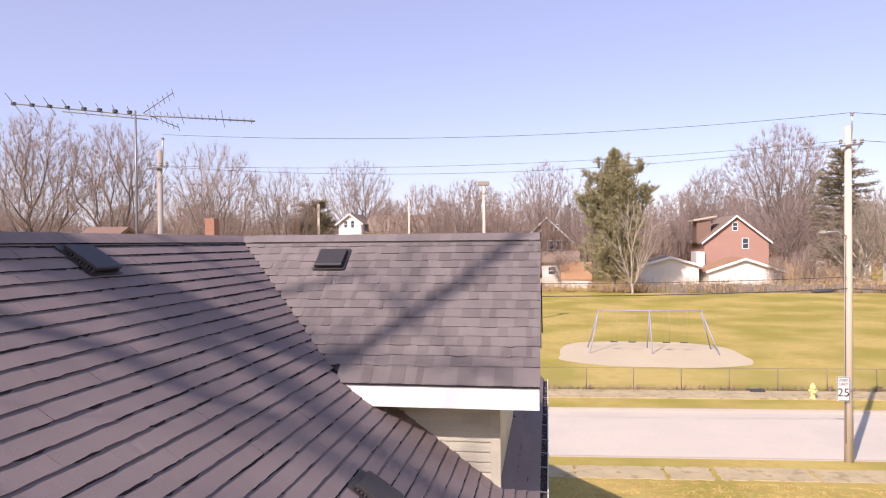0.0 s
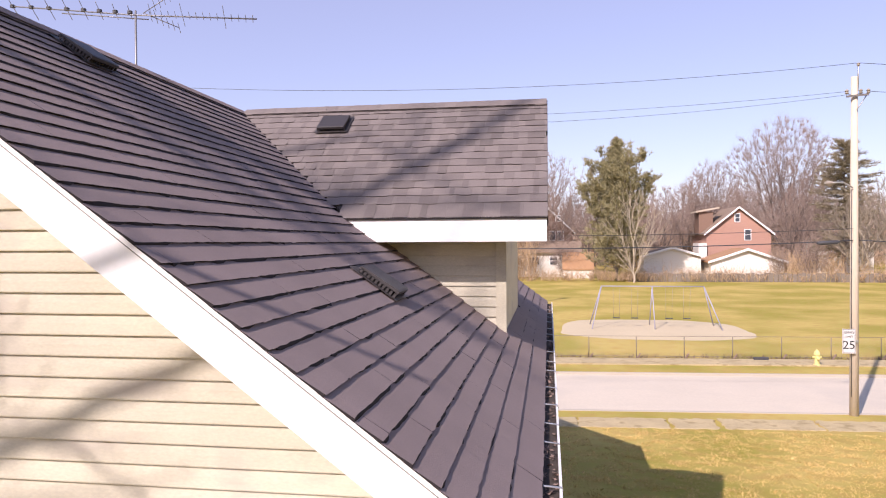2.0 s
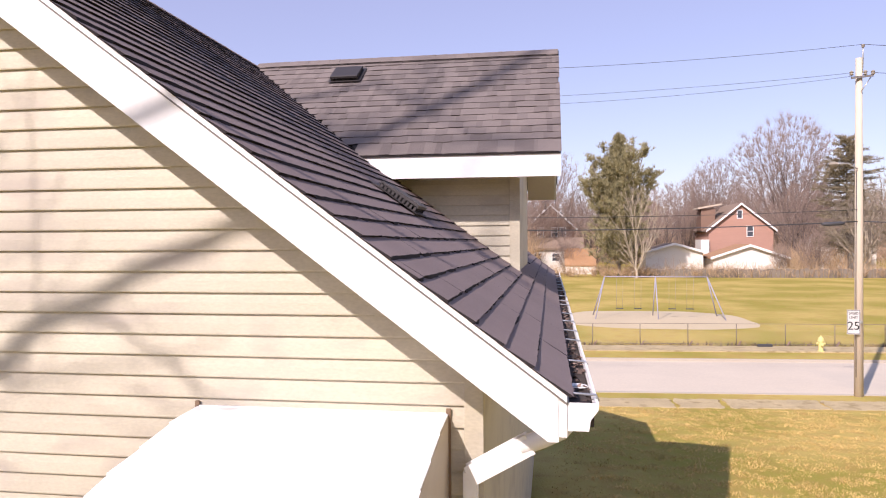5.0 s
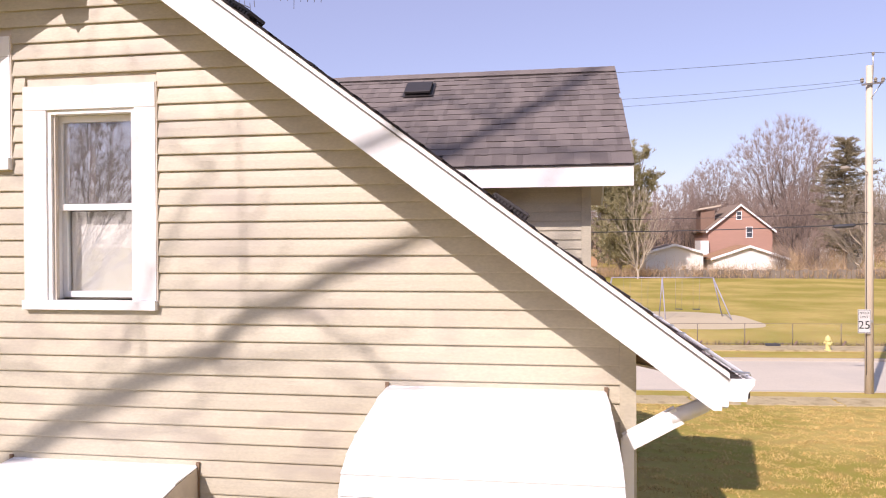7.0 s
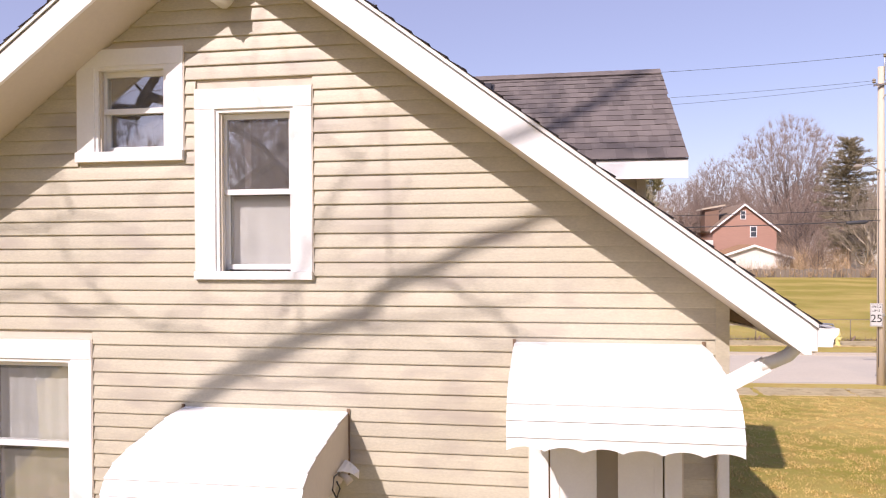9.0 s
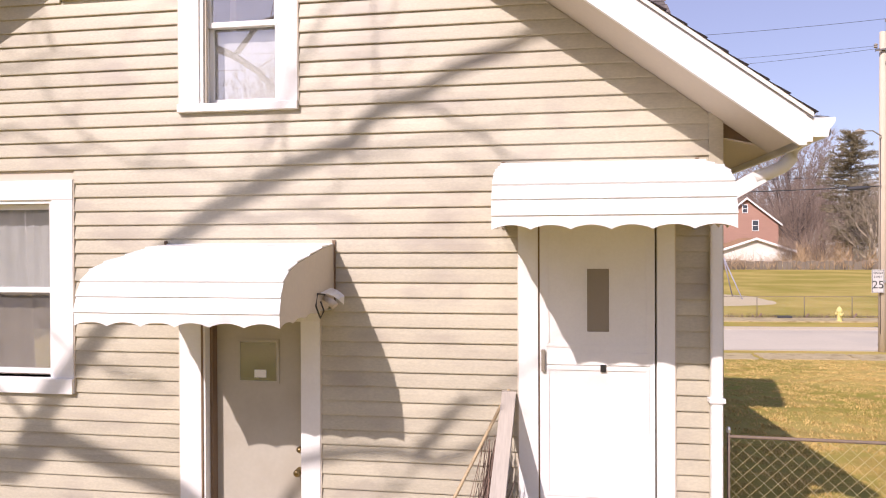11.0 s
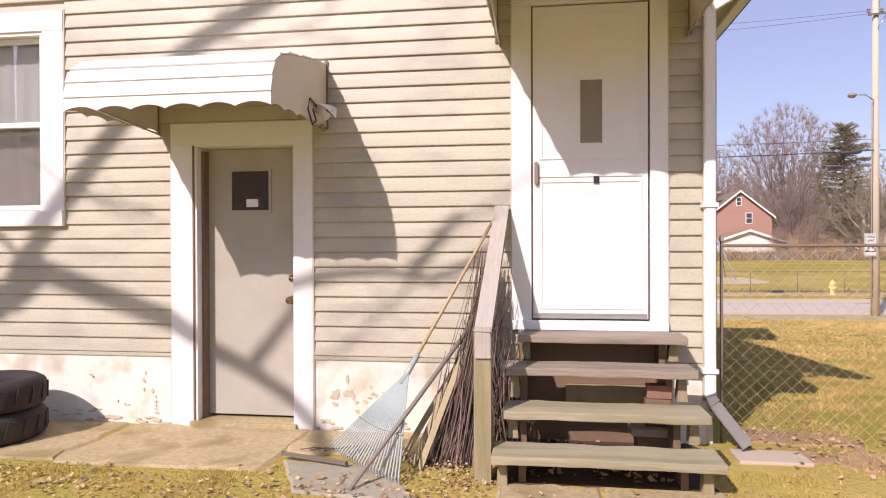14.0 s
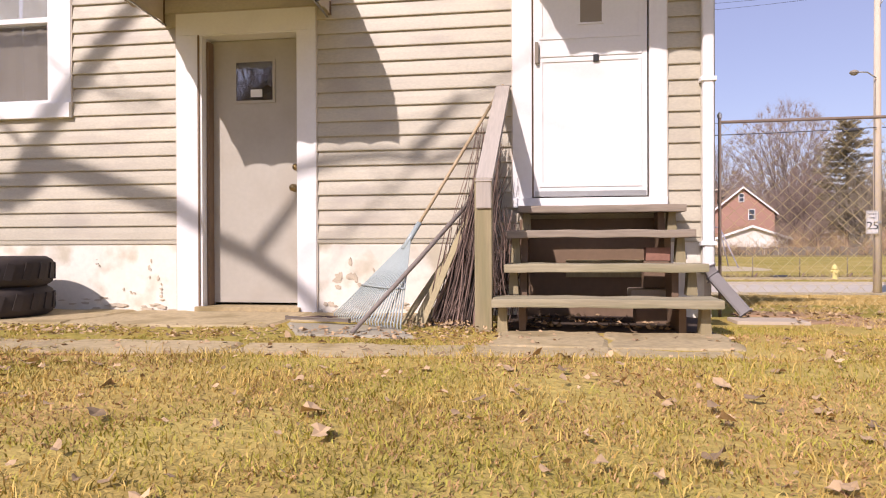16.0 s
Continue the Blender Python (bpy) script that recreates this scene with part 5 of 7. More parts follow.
def boards_and_twigs():
    t = thing("leaning_boards", (-1.5, -0.4, 0), "yellowed thin boards leaning on the foundation", "boards")
    for a, b in (((-1.66, -0.70, 0.0), (-1.36, -0.16, 0.72)), ((-1.58, -0.66, 0.0), (-1.31, -0.12, 0.66)), ((-1.75, -0.62, 0.0), (-1.42, -0.10, 0.58)), ((-1.60, -0.80, 0.0), (-1.33, -0.30, 0.78))):
        part("board", beam(a, b, 0.034, 0.014, up=(0, -1, 0.4), bevel=0.002), M_BOARD, t)
    rnd = random.Random(11)
    s = Soup()
    for k in range(620):
        a = Vector((-1.40 + rnd.gauss(0, 0.08), -0.58 + rnd.gauss(0, 0.08), 0.0))
        b = Vector((-1.215 + rnd.gauss(0, 0.045), -0.14 + rnd.gauss(0, 0.05), 1.24 + rnd.uniform(-0.55, 0.12)))
        if rnd.random() < 0.35:
            b = a.lerp(b, rnd.uniform(0.4, 0.8)) + Vector((rnd.gauss(0, 0.06), rnd.gauss(0, 0.05), 0))
        m = a.lerp(b, 0.5) + Vector((rnd.gauss(0, 0.02), rnd.gauss(0, 0.02), 0))
        r = rnd.uniform(0.0015, 0.0055)
        s.add(*tube([a, m, b], [r, r * 0.8, r * 0.5], 5, False))
    bundle = solid("twig_bundle", s.mesh("twig_bundle", M_TWIG), None, "bundle of dark dry twigs leaning by the handrail post", "twigs", "stuff")
    # wilted stems behind the post, at the side of the steps
    s = Soup()
    for k in range(120):
        a = Vector((-1.13 + rnd.gauss(0, 0.05), -0.34 + rnd.gauss(0, 0.12), rnd.uniform(0.0, 0.3)))
        b = a + Vector((rnd.gauss(0.0, 0.06), rnd.gauss(0.02, 0.08), rnd.uniform(0.25, 0.55)))
        b.z = min(b.z, 0.86)
        m = a.lerp(b, 0.55) + Vector((rnd.gauss(0, 0.03), rnd.gauss(0, 0.02), 0))
        r = rnd.uniform(0.002, 0.0045)
        s.add(*tube([a, m, b], [r, r, r * 0.5], 4, False))
    solid("dry_stems", s.mesh("dry_stems", M_TWIG), None, "tangle of dry stems beside the steps", "dry plant", "stuff")
    solid("stick", beam((-2.50, -0.72, 0.042), (-2.04, -0.86, 0.042), 0.022, 0.018), M_FENCEW, "dark flat stick lying on a paving stone", "stick")
    for k in range(5):
        x = -2.45 + 0.1 * k + rnd.uniform(-0.03, 0.03)
        solid("twig", tube_mesh("twig", [(x, -0.62 + rnd.uniform(-0.05, 0.05), 0.03), (x + 0.09, -0.55, 0.036), (x + 0.20, -0.50 + rnd.uniform(-0.05, 0.05), 0.03)], [0.005, 0.004, 0.002], M_TWIG, 5), None, "dry twig lying on the slabs", "twig")


boards_and_twigs()


# ---- chain-link fence by the house ----
def chain_fence(name, a, b, height, post_xs, cell, label, wire=0.0014, rail=0.021, top=True, sag=0.0):
    """A run from a to b: line posts, top rail and woven wires."""
    a, b = Vector(a), Vector(b)
    t = thing(name, a, label, "fence")
    d = b - a
    L = d.length
    u = d.normalized()
    for f in post_xs:
        p = a + d * f
        part("post", tube_mesh("post", [p + Vector((0, 0, -0.2)), p + Vector((0, 0, height + 0.04))], 0.011, M_RUSTPIPE, 10), None, t)
        part("post_cap", lathe([(0.017, 0.0), (0.017, 0.02), (0.010, 0.035), (0.002, 0.04)], p + Vector((0, 0, height + 0.03)), 10), M_GALV, t)
    if top:
        part("top_rail", tube_mesh("top_rail", [a + Vector((0, 0, height)), b + Vector((0, 0, height))], rail * 0.55, M_RUSTPIPE, 8), None, t)
    s = Soup()
    n = int(L / cell)
    side = Vector((-u.y, u.x, 0)) * 0.004
    for k in range(-int(height / cell) - 1, n + 1):
        for sgn in (1, -1):
            f0 = k * cell if sgn > 0 else k * cell + height
            s0, s1 = (f0, f0 + sgn * height)
            lo, hi = 0.0, L
            # clip the slanted wire to the run
            z0, z1 = 0.03, height
            def at(x):
                return z0 + (x - s0) / (s1 - s0) * (z1 - z0)
            xa, xb = max(min(s0, s1), lo), min(max(s0, s1), hi)
            if xb - xa < 0.02:
                continue
            p, q = a + u * xa + Vector((0, 0, at(xa))) + side * sgn, a + u * xb + Vector((0, 0, at(xb))) + side * sgn
            s.add(*tube([p, q], wire, 3, False))
    part("wire_mesh", s.mesh("wire_mesh", M_ZINC), None, t, "woven galvanised wire")


chain_fence("chain_link_fence", (0.37, 0.06, 0.0), (6.2, -0.12, 0.0), 1.36, (0.0, 0.5, 1.0), 0.09, "galvanised chain-link fence from the house corner across the lawn")


# ---- street furniture ----
def utility_pole(loc, top, label, arm=True, pin=True, r=0.15, wood=None):
    x, y, z = loc
    t = thing("utility_pole", loc, label, "utility pole", "utility poles")
    part("shaft", tube_mesh("shaft", [(x, y, z - 0.3), (x, y, (z + top) / 2), (x, y, top)], [r, r * 0.86, r * 0.7], wood or M_POLE, 14), None, t)
    if pin:
        part("pin", tube_mesh("pin", [(x + 0.10, y, top - 0.5), (x + 0.13, y, top + 0.15), (x + 0.13, y, top + 0.45)], [0.03, 0.03, 0.02], M_GALV, 8), None, t, "steel top pin")
        part("insulator", lathe([(0.03, 0), (0.06, 0.02), (0.04, 0.05), (0.06, 0.08), (0.02, 0.12)], (x + 0.13, y, top + 0.36), 10), M_SCREEN, t)
    if arm:
        b = part("bracket", beam((x - 0.30, y - 0.16, top - 0.70), (x + 0.38, y - 0.16, top - 0.64), 0.05, 0.06, bevel=0.01), M_GREYPIPE, t)
        for dx in (-0.3, 0.14, 0.38):
            part("insulator", lathe([(0.03, 0), (0.07, 0.03), (0.04, 0.07), (0.07, 0.11), (0.02, 0.17)], (x + dx, y - 0.16, top - 0.62), 10), M_SCREEN, t)
        part("brace", tube_mesh("brace", [(x + 0.35, y - 0.10, top - 0.66), (x + 0.02, y - 0.16, top - 1.15)], 0.02, M_GALV, 6), None, t)
    return t


P1 = (11.13, 22.25, -1.30)
pole_main = utility_pole(P1, 10.35, "tall pale wooden utility pole at the kerb")
# a street lamp arm on the pole
lampx = thing("street_lamp", (10.9, 22.1, 6.9), "street lamp head on a bent steel arm fixed to the pole", "street lamp")
part("arm", tube_mesh("arm", [(11.02, 22.1, 6.55), (10.65, 21.9, 6.72), (10.2, 21.7, 6.70)], 0.025, M_GALV, 8), None, lampx)
part("head", lathe([(0.05, 0.10), (0.13, 0.06), (0.16, 0.0), (0.10, -0.07), (0.02, -0.10)], (10.1, 21.65, 6.66), 14), M_SCREEN, lampx)
part("drop_wire", tube_mesh("drop_wire", [(10.98, 22.1, -0.6), (10.97, 22.09, 3.0), (10.99, 22.1, 6.5)], 0.012, M_CABLE, 5), None, lampx)
P2 = (-13.52, 20.6, -1.28)
utility_pole(P2, 10.02, "grey wooden utility pole further along the street", r=0.13, wood=M_GREYPOLE)
P3 = (-4.47, 55.0, -1.05)
p3 = utility_pole(P3, 11.2, "wooden utility pole across the playing field", arm=True, pin=False, r=0.16)
part("lamp_head", box(-5.0, -4.0, 54.8, 55.2, 11.25, 11.6, bevel=0.08), M_SCREEN, p3, "cluster of floodlights")
P4 = (-25.9, 75.0, -1.05)
utility_pole(P4, 11.1, "thin distant wooden utility pole", arm=False, pin=False, r=0.2)
utility_pole((-15.1, 75.5, -1.05), 11.4, "thin distant wooden utility pole", arm=False, pin=False, r=0.13)


def cable(name, a, b, sag, r, label):
    a, b = Vector(a), Vector(b)
    pts = []
    for k in range(25):
        f = k / 24
        pts.append(a.lerp(b, f) - Vector((0, 0, 4 * sag * f * (1 - f))))
    solid(name, tube_mesh(name, pts, r, M_CABLE, 5), None, label, "cable")


cable("power_line", (P1[0] + 0.13, P1[1], 10.82), (P2[0] + 0.13, P2[1], 10.6), 0.45, 0.008, "thin overhead power line between two poles")
cable("power_line", (P1[0] + 0.13, P1[1], 10.82), (36, 24.0, 10.6), 0.5, 0.010, "thin overhead power line leaving along the street")
cable("power_line", (P1[0] - 0.3, P1[1], 9.85), (P2[0] - 0.3, P2[1], 9.45), 0.40, 0.0065, "thin lower power line between two poles")
cable("power_line", (P1[0] + 0.14, P1[1], 9.78), (P2[0] + 0.14, P2[1], 9.40), 0.62, 0.0065, "thin lower power line between two poles")
cable("power_line", (P1[0] + 0.38, P1[1], 9.85), (36, 24.0, 9.6), 0.5, 0.010, "thin overhead power line leaving along the street")
cable("telephone_cable", (P1[0] - 0.1, P1[1] - 0.16, 4.75), (P2[0], P2[1] - 0.16, 5.0), 0.35, 0.018, "thick black telephone cable slung between poles")
cable("telephone_cable", (P1[0] - 0.1, P1[1] - 0.16, 5.15), (P2[0], P2[1] - 0.16, 5.4), 0.30, 0.010, "thin telephone cable slung between poles")
cable("telephone_cable", (P1[0] + 0.1, P1[1] - 0.16, 4.75), (36, 23.9, 4.8), 0.4, 0.018, "thick black telephone cable along the street")
solid("splice_case", tube_mesh("splice_case", [(9.85, 22.03, 4.66), (9.95, 22.03, 4.66), (10.5, 22.06, 4.69), (10.6, 22.06, 4.70)], [0.03, 0.07, 0.07, 0.03], M_CABLE, 10), None, "black splice case on the telephone cable", "splice case")


def text_mesh(body, size, loc, rot, material, depth=0.004):
    c = bpy.data.curves.new("letters", "FONT")
    c.body, c.size, c.extrude, c.align_x, c.align_y = body, size, depth, "CENTER", "CENTER"
    ob = bpy.data.objects.new("letters", c)
    scene.collection.objects.link(ob)
    me = bpy.data.meshes.new_from_object(ob.evaluated_get(bpy.context.evaluated_depsgraph_get()))
    bpy.data.objects.remove(ob)
    me.transform(Matrix.Translation(loc) @ Euler([radians(a) for a in rot]).to_matrix().to_4x4())
    me.materials.clear()
    me.materials.append(material)
    return me


def speed_sign():
    x, y, z = 10.87, 22.02, 1.31
    t = thing("speed_sign", (x, y, z), "white speed limit sign with black figures on the pole", "sign")
    part("plate", box(x - 0.21, x + 0.21, y - 0.006, y + 0.006, z - 0.42, z + 0.42, bevel=0.004), M_SIGNW, t)
    bm = bmesh.new()
    for q in ((x - 0.195, x + 0.195, z + 0.39, z + 0.403), (x - 0.195, x + 0.195, z - 0.403, z - 0.39), (x - 0.195, x - 0.183, z - 0.39, z + 0.39), (x + 0.183, x + 0.195, z - 0.39, z + 0.39)):
        box(q[0], q[1], y - 0.010, y - 0.0065, q[2], q[3], bm=bm)
    part("border", bm, M_SIGNB, t)
    part("figures", text_mesh("25", 0.40, (x, y - 0.008, z - 0.14), (90, 0, 0), M_SIGNB), None, t, "black figures 25")
    part("words", text_mesh("SPEED", 0.115, (x, y - 0.008, z + 0.29), (90, 0, 0), M_SIGNB), None, t, "black word SPEED")
    part("words", text_mesh("LIMIT", 0.115, (x, y - 0.008, z + 0.15), (90, 0, 0), M_SIGNB), None, t, "black word LIMIT")
    part("bracket", box(x + 0.1, x + 0.3, y + 0.0065, y + 0.12, z - 0.05, z + 0.05), M_GALV, t)


speed_sign()


def hydrant():
    x, y, z = 13.44, 32.0, -1.23
    t = thing("fire_hydrant", (x, y, z), "yellow fire hydrant on the far verge", "hydrant")
    part("barrel", lathe([(0.17, 0.0), (0.17, 0.05), (0.11, 0.06), (0.11, 0.48), (0.15, 0.50), (0.15, 0.55), (0.12, 0.57)], (x, y, z), 16), M_YELLOW, t, smooth=False)
    part("bonnet", lathe([(0.13, 0.571), (0.12, 0.64), (0.08, 0.70), (0.03, 0.72), (0.03, 0.78), (0.01, 0.785)], (x, y, z), 16), M_YELLOW, t)
    for s in (-1, 1):
        part("nozzle", tube_mesh("nozzle", [(x + s * 0.1, y, z + 0.40), (x + s * 0.19, y, z + 0.40), (x + s * 0.20, y, z + 0.40)], [0.055, 0.06, 0.04], M_YELLOW, 12), None, t)
    part("nozzle", tube_mesh("nozzle", [(x, y - 0.1, z + 0.36), (x, y - 0.2, z + 0.36), (x, y - 0.21, z + 0.36)], [0.07, 0.08, 0.05], M_YELLOW, 12), None, t)


hydrant()


# ---- the playing field ----
def sand_pit():
    n = 60
    cx, cy, rx, ry = 7.45, 44.3, 5.9, 5.1
    V, F = [], []
    for ring in range(9):
        f = ring / 8
        for k in range(n):
            a = 2 * math.pi * k / n
            ca, sa = math.cos(a), math.sin(a)
            e = 0.62
            wob = 1 + 0.05 * noise.noise((3 * ca, 3 * sa, 1.7))
            x = cx + f * rx * math.copysign(abs(ca) ** e, ca) * (1 - 0.10 * sa) * wob
            y = cy + f * ry * math.copysign(abs(sa) ** e, sa) * wob
            V.append((x, y, ground_z(x, y) + 0.035 * (1 - f * f * 0.9)))
    for ring in range(8):
        for k in range(n):
            k2 = (k + 1) % n
            F.append((ring * n + k, ring * n + k2, (ring + 1) * n + k2, (ring + 1) * n + k))
    solid("sand_pit", mesh_of("sand_pit", V, F, M_SAND), None, "pale sand bed under the swings in the grass", "sand", "structure")


sand_pit()


def swing_set():
    y = 44.8
    t = thing("swing_set", (7.6, y, -1.0), "blue-grey steel swing frame with hanging swings over sand", "swing set")
    z0, z1 = -1.1, 1.72
    part("top_bar", tube_mesh("top_bar", [(4.3, y, z1), (10.98, y, z1)], 0.036, M_SWING, 8), None, t)
    for x, dx in ((4.3, -0.72), (10.98, 0.92)):
        for s in (-1, 1):
            part("leg", tube_mesh("leg", [(x, y, z1), (x + dx, y + s * 1.3, z0)], 0.04, M_SWING, 8), None, t)
    for s in (-1, 1):
        part("leg", tube_mesh("leg", [(7.65, y, z1), (7.65, y + s * 1.3, z0)], 0.04, M_SWING, 8), None, t)
    for x in (5.3, 6.5, 8.75, 9.9):
        for dx in (-0.22, 0.22):
            part("chain", tube_mesh("chain", [(x + dx, y, z1), (x + dx * 0.9, y + 0.1, -0.42)], 0.012, M_SCREEN, 4), None, t)
        part("swing_seat", box(x - 0.24, x + 0.24, y - 0.02, y + 0.2, -0.47, -0.42, bevel=0.01), M_CABLE, t, "black rubber swing seat")


swing_set()


def field_fence():
    """Low chain-link fence along the far pavement: posts, rail and pale netting."""
    t = thing("field_fence", (10, strip_xy(32.9, 10), -1.2), "low galvanised chain-link fence along the playing field", "fence")
    s = Soup()
    x = -14.0
    while x < 34:
        y = strip_xy(32.9, x)
        z = ground_z(x, y)
        part("post", tube_mesh("post", [(x, y, z), (x, y, z + 1.1)], 0.022, M_FENCEW, 6), None, t)
        part("foot_weed", beam((x + 0.05, y - 0.05, z), (x + 0.22, y - 0.02, z + 0.25), 0.10, 0.04, bevel=0), M_TWIG, t, "dry weeds at the post")
        x += 2.4
    for h in (0.05, 1.08):
        part("rail", tube_mesh("rail", [(-14, strip_xy(32.9, -14), -1.2 + h), (34, strip_xy(32.9, 34), -1.2 + h)], 0.012, M_FENCEW, 5), None, t)
    for k in range(-8, 330):
        for sg in (1, -1):
            xa = -14 + k * 0.145
            p = (xa, strip_xy(32.9, xa), -1.2)
            q = (xa + sg * 1.08, strip_xy(32.9, xa + sg * 1.08), -0.12)
            s.add(*tube([p, q], 0.0025, 3, False))
    part("wire_mesh", s.mesh("wire_mesh", M_WIRE), None, t, "woven galvanised wire")


field_fence()
thicket_seed = random.Random(71)
weeds = Soup()
for k in range(1500):
    x = thicket_seed.uniform(-14, 34)
    y = strip_xy(32.9 + thicket_seed.gauss(0, 0.12), x)
    z = ground_z(x, y)
    h = thicket_seed.uniform(0.05, 0.28)
    weeds.add(*tube([(x, y, z), (x + thicket_seed.gauss(0, 0.06), y + thicket_seed.gauss(0, 0.05), z + h)], [0.012, 0.004], 3, False))
solid("fence_weeds", weeds.mesh("fence_weeds", M_TWIG), None, "dry weeds along the foot of the fence", "weeds", "stuff")
solid("drain_lid", box(10.9, 11.6, 33.1, 33.35, -1.24, -1.08, bevel=0.03), M_CABLE, "dark low box at the far pavement edge", "box")


# ---- far houses ----
def far_house(name, x0, x1, y0, y1, eave, ridge, ridge_along, wall, roof, label, windows=(), base=-0.9, over=0.5, trim=True, extras=()):
    t = thing(name, ((x0 + x1) / 2, (y0 + y1) / 2, base), label, "house")
    bm = box(x0, x1, y0, y1, base, eave)
    part("wall", bm, wall, t)
    th = 0.25
    if ridge_along == "y":
        xm = (x0 + x1) / 2
        part("gable", prism([(x0, y0 + 0.02, eave), (x1, y0 + 0.02, eave), (xm, y0 + 0.02, ridge - 0.1)], (0, y1 - y0 - 0.04, 0), "y"), wall, t)
        k = (ridge - eave) / (xm - x0)
        for s, xe in ((-1, x0 - over), (1, x1 + over)):
            ze = eave - k * over
            part("roof_slope", prism([(xm, y0 - over, ridge), (xe, y0 - over, ze), (xe, y0 - over, ze + th), (xm, y0 - over, ridge + th)], (0, y1 - y0 + 2 * over, 0), "y"), roof, t)
            if trim:
                part("barge_board", prism([(xm, y0 - over - 0.06, ridge - 0.12), (xe, y0 - over - 0.06, ze - 0.12), (xe, y0 - over - 0.06, ze + th), (xm, y0 - over - 0.06, ridge + th)], (0, 0.055, 0), "y"), M_WHITE, t)
    else:
        ym = (y0 + y1) / 2
        part("gable", prism([(x0 + 0.02, y0, eave), (x0 + 0.02, y1, eave), (x0 + 0.02, ym, ridge - 0.1)], (x1 - x0 - 0.04, 0, 0), "x"), wall, t)
        k = (ridge - eave) / (ym - y0)
        for s, ye in ((-1, y0 - over), (1, y1 + over)):
            ze = eave - k * over
            part("roof_slope", prism([(x0 - over, ym, ridge), (x0 - over, ye, ze), (x0 - over, ye, ze + th), (x0 - over, ym, ridge + th)], (x1 - x0 + 2 * over, 0, 0), "x"), roof, t)
    for wx, wz, ww, wh in windows:
        w = part("window", box(wx - ww / 2 - 0.12, wx + ww / 2 + 0.12, y0 - 0.08, y0 - 0.005, wz - wh / 2 - 0.12, wz + wh / 2 + 0.12), M_WHITE, t)
        part("pane", box(wx - ww / 2, wx + ww / 2, y0 - 0.10, y0 - 0.081, wz - wh / 2, wz + wh / 2), M_GLASSDARK, w)
        part("mid_bar", box(wx - ww / 2, wx + ww / 2, y0 - 0.115, y0 - 0.1005, wz - 0.04, wz + 0.04), M_WHITE, w)
    return t


red = far_house("red_house", 27.83, 38.43, 122, 134, 6.18, 10.48, "y", M_REDWALL, M_FARROOF, "tall red gabled house with white trim beyond the field",
                windows=((32.93, 8.75, 0.7, 1.3), (34.63, 5.80, 0.9, 1.7)), base=-1.06)
part("dormer", box(27.2, 29.6, 125, 129, 6.0, 9.9), M_BROWNWALL, red, "dark side dormer")
part("dormer_roof", prism([(26.6, 124.5, 9.8), (30.6, 124.5, 10.5), (30.6, 124.5, 10.8), (26.6, 124.5, 10.1)], (0, 5, 0), "y"), M_TAN, red)
part("porch", box(26.4, 27.8, 121.4, 126, 1.6, 4.4), M_PALE, red, "white side porch")
far_house("white_garage", 15.93, 24.83, 112, 120, 2.36, 3.66, "y", M_PALE, M_FARROOF, "low white garage with a shallow gable roof", base=-1.06)
garage = far_house("white_garage", 25.91, 36.71, 110, 118, 1.52, 3.37, "y", M_PALE, M_RUSTROOF, "low white garage with a rusty gable roof", base=-1.06)
gdoor = part("garage_door", box(31.4, 36.2, 109.90, 109.985, -1.05, 1.35), M_CURTAIN, garage, "weathered grey panel door")
for k in range(4):
    part("panel", box(31.5, 36.1, 109.86, 109.898, -1.0 + 0.58 * k, -0.48 + 0.58 * k, bevel=0.02), M_CURTAIN, gdoor)
far_house("brown_house", -3.41, 4.79, 118, 128, 6.59, 10.49, "y", M_BROWNWALL, M_FARROOF, "brown shingled house with a front porch",
          windows=((1.39, 5.80, 0.9, 1.5), (2.79, 5.80, 0.9, 1.5), (2.39, 8.80, 0.8, 0.9), (-1.01, 5.80, 0.9, 1.5)), base=-1.06)
far_house("white_cottage", -6.87, 5.63, 112, 116, 3.21, 4.61, "x", M_PALE, M_FARROOF, "long low white cottage behind bushes", base=-1.06, windows=((1.53, 1.60, 1.1, 1.2), (4.53, 1.60, 0.9, 1.2), (-1.37, 1.60, 1.1, 1.2)))
far_house("garden_shed", 3.04, 7.69, 108, 111, 0.47, 2.82, "x", M_PALE, M_RUSTROOF, "small white shed with a steep rust-brown roof", base=-1.06, over=0.15)
far_house("white_house", -43.59, -38.59, 140, 150, 10.71, 12.61, "y", M_PALE, M_FARROOF, "distant white gabled house among bare trees", base=-1.06, windows=((-41.99, 10.50, 0.7, 1.4), (-40.49, 10.50, 0.7, 1.4)))
far_house("grey_house", -38.07, -25.57, 142, 152, 9.01, 12.31, "x", M_PALE, M_FARROOF, "distant house with a wide grey-brown roof", base=-1.06)
far_house("pale_house", 48.29, 57.29, 128, 136, 3.55, 5.95, "x", M_PALE, M_FARROOF, "distant pale house behind bare trees", base=-1.06, windows=((50.29, 2.00, 1, 1.3), (54.29, 2.00, 1, 1.3)))
far_house("pale_house", 59.19, 71.19, 118, 128, 4.19, 6.59, "x", M_PALE, M_FARROOF, "distant long pale house behind bare trees", base=-1.06, windows=((61.19, 2.40, 1, 1.3), (65.19, 2.40, 1, 1.3), (68.19, 2.40, 1, 1.3)))
far_house("neighbour_house", -33.6, -31.2, 42, 48, 6.2, 7.62, "x", M_BROWNWALL, M_BROWNWALL, "neighbouring house with a low brown roof along the street", base=-1.2)
chim = solid("brick_chimney", box(-24.55, -23.8, 45, 45.8, -1.2, 8.4, bevel=0.03), M_BRICK, "tall red brick chimney behind the ridge", "chimney")
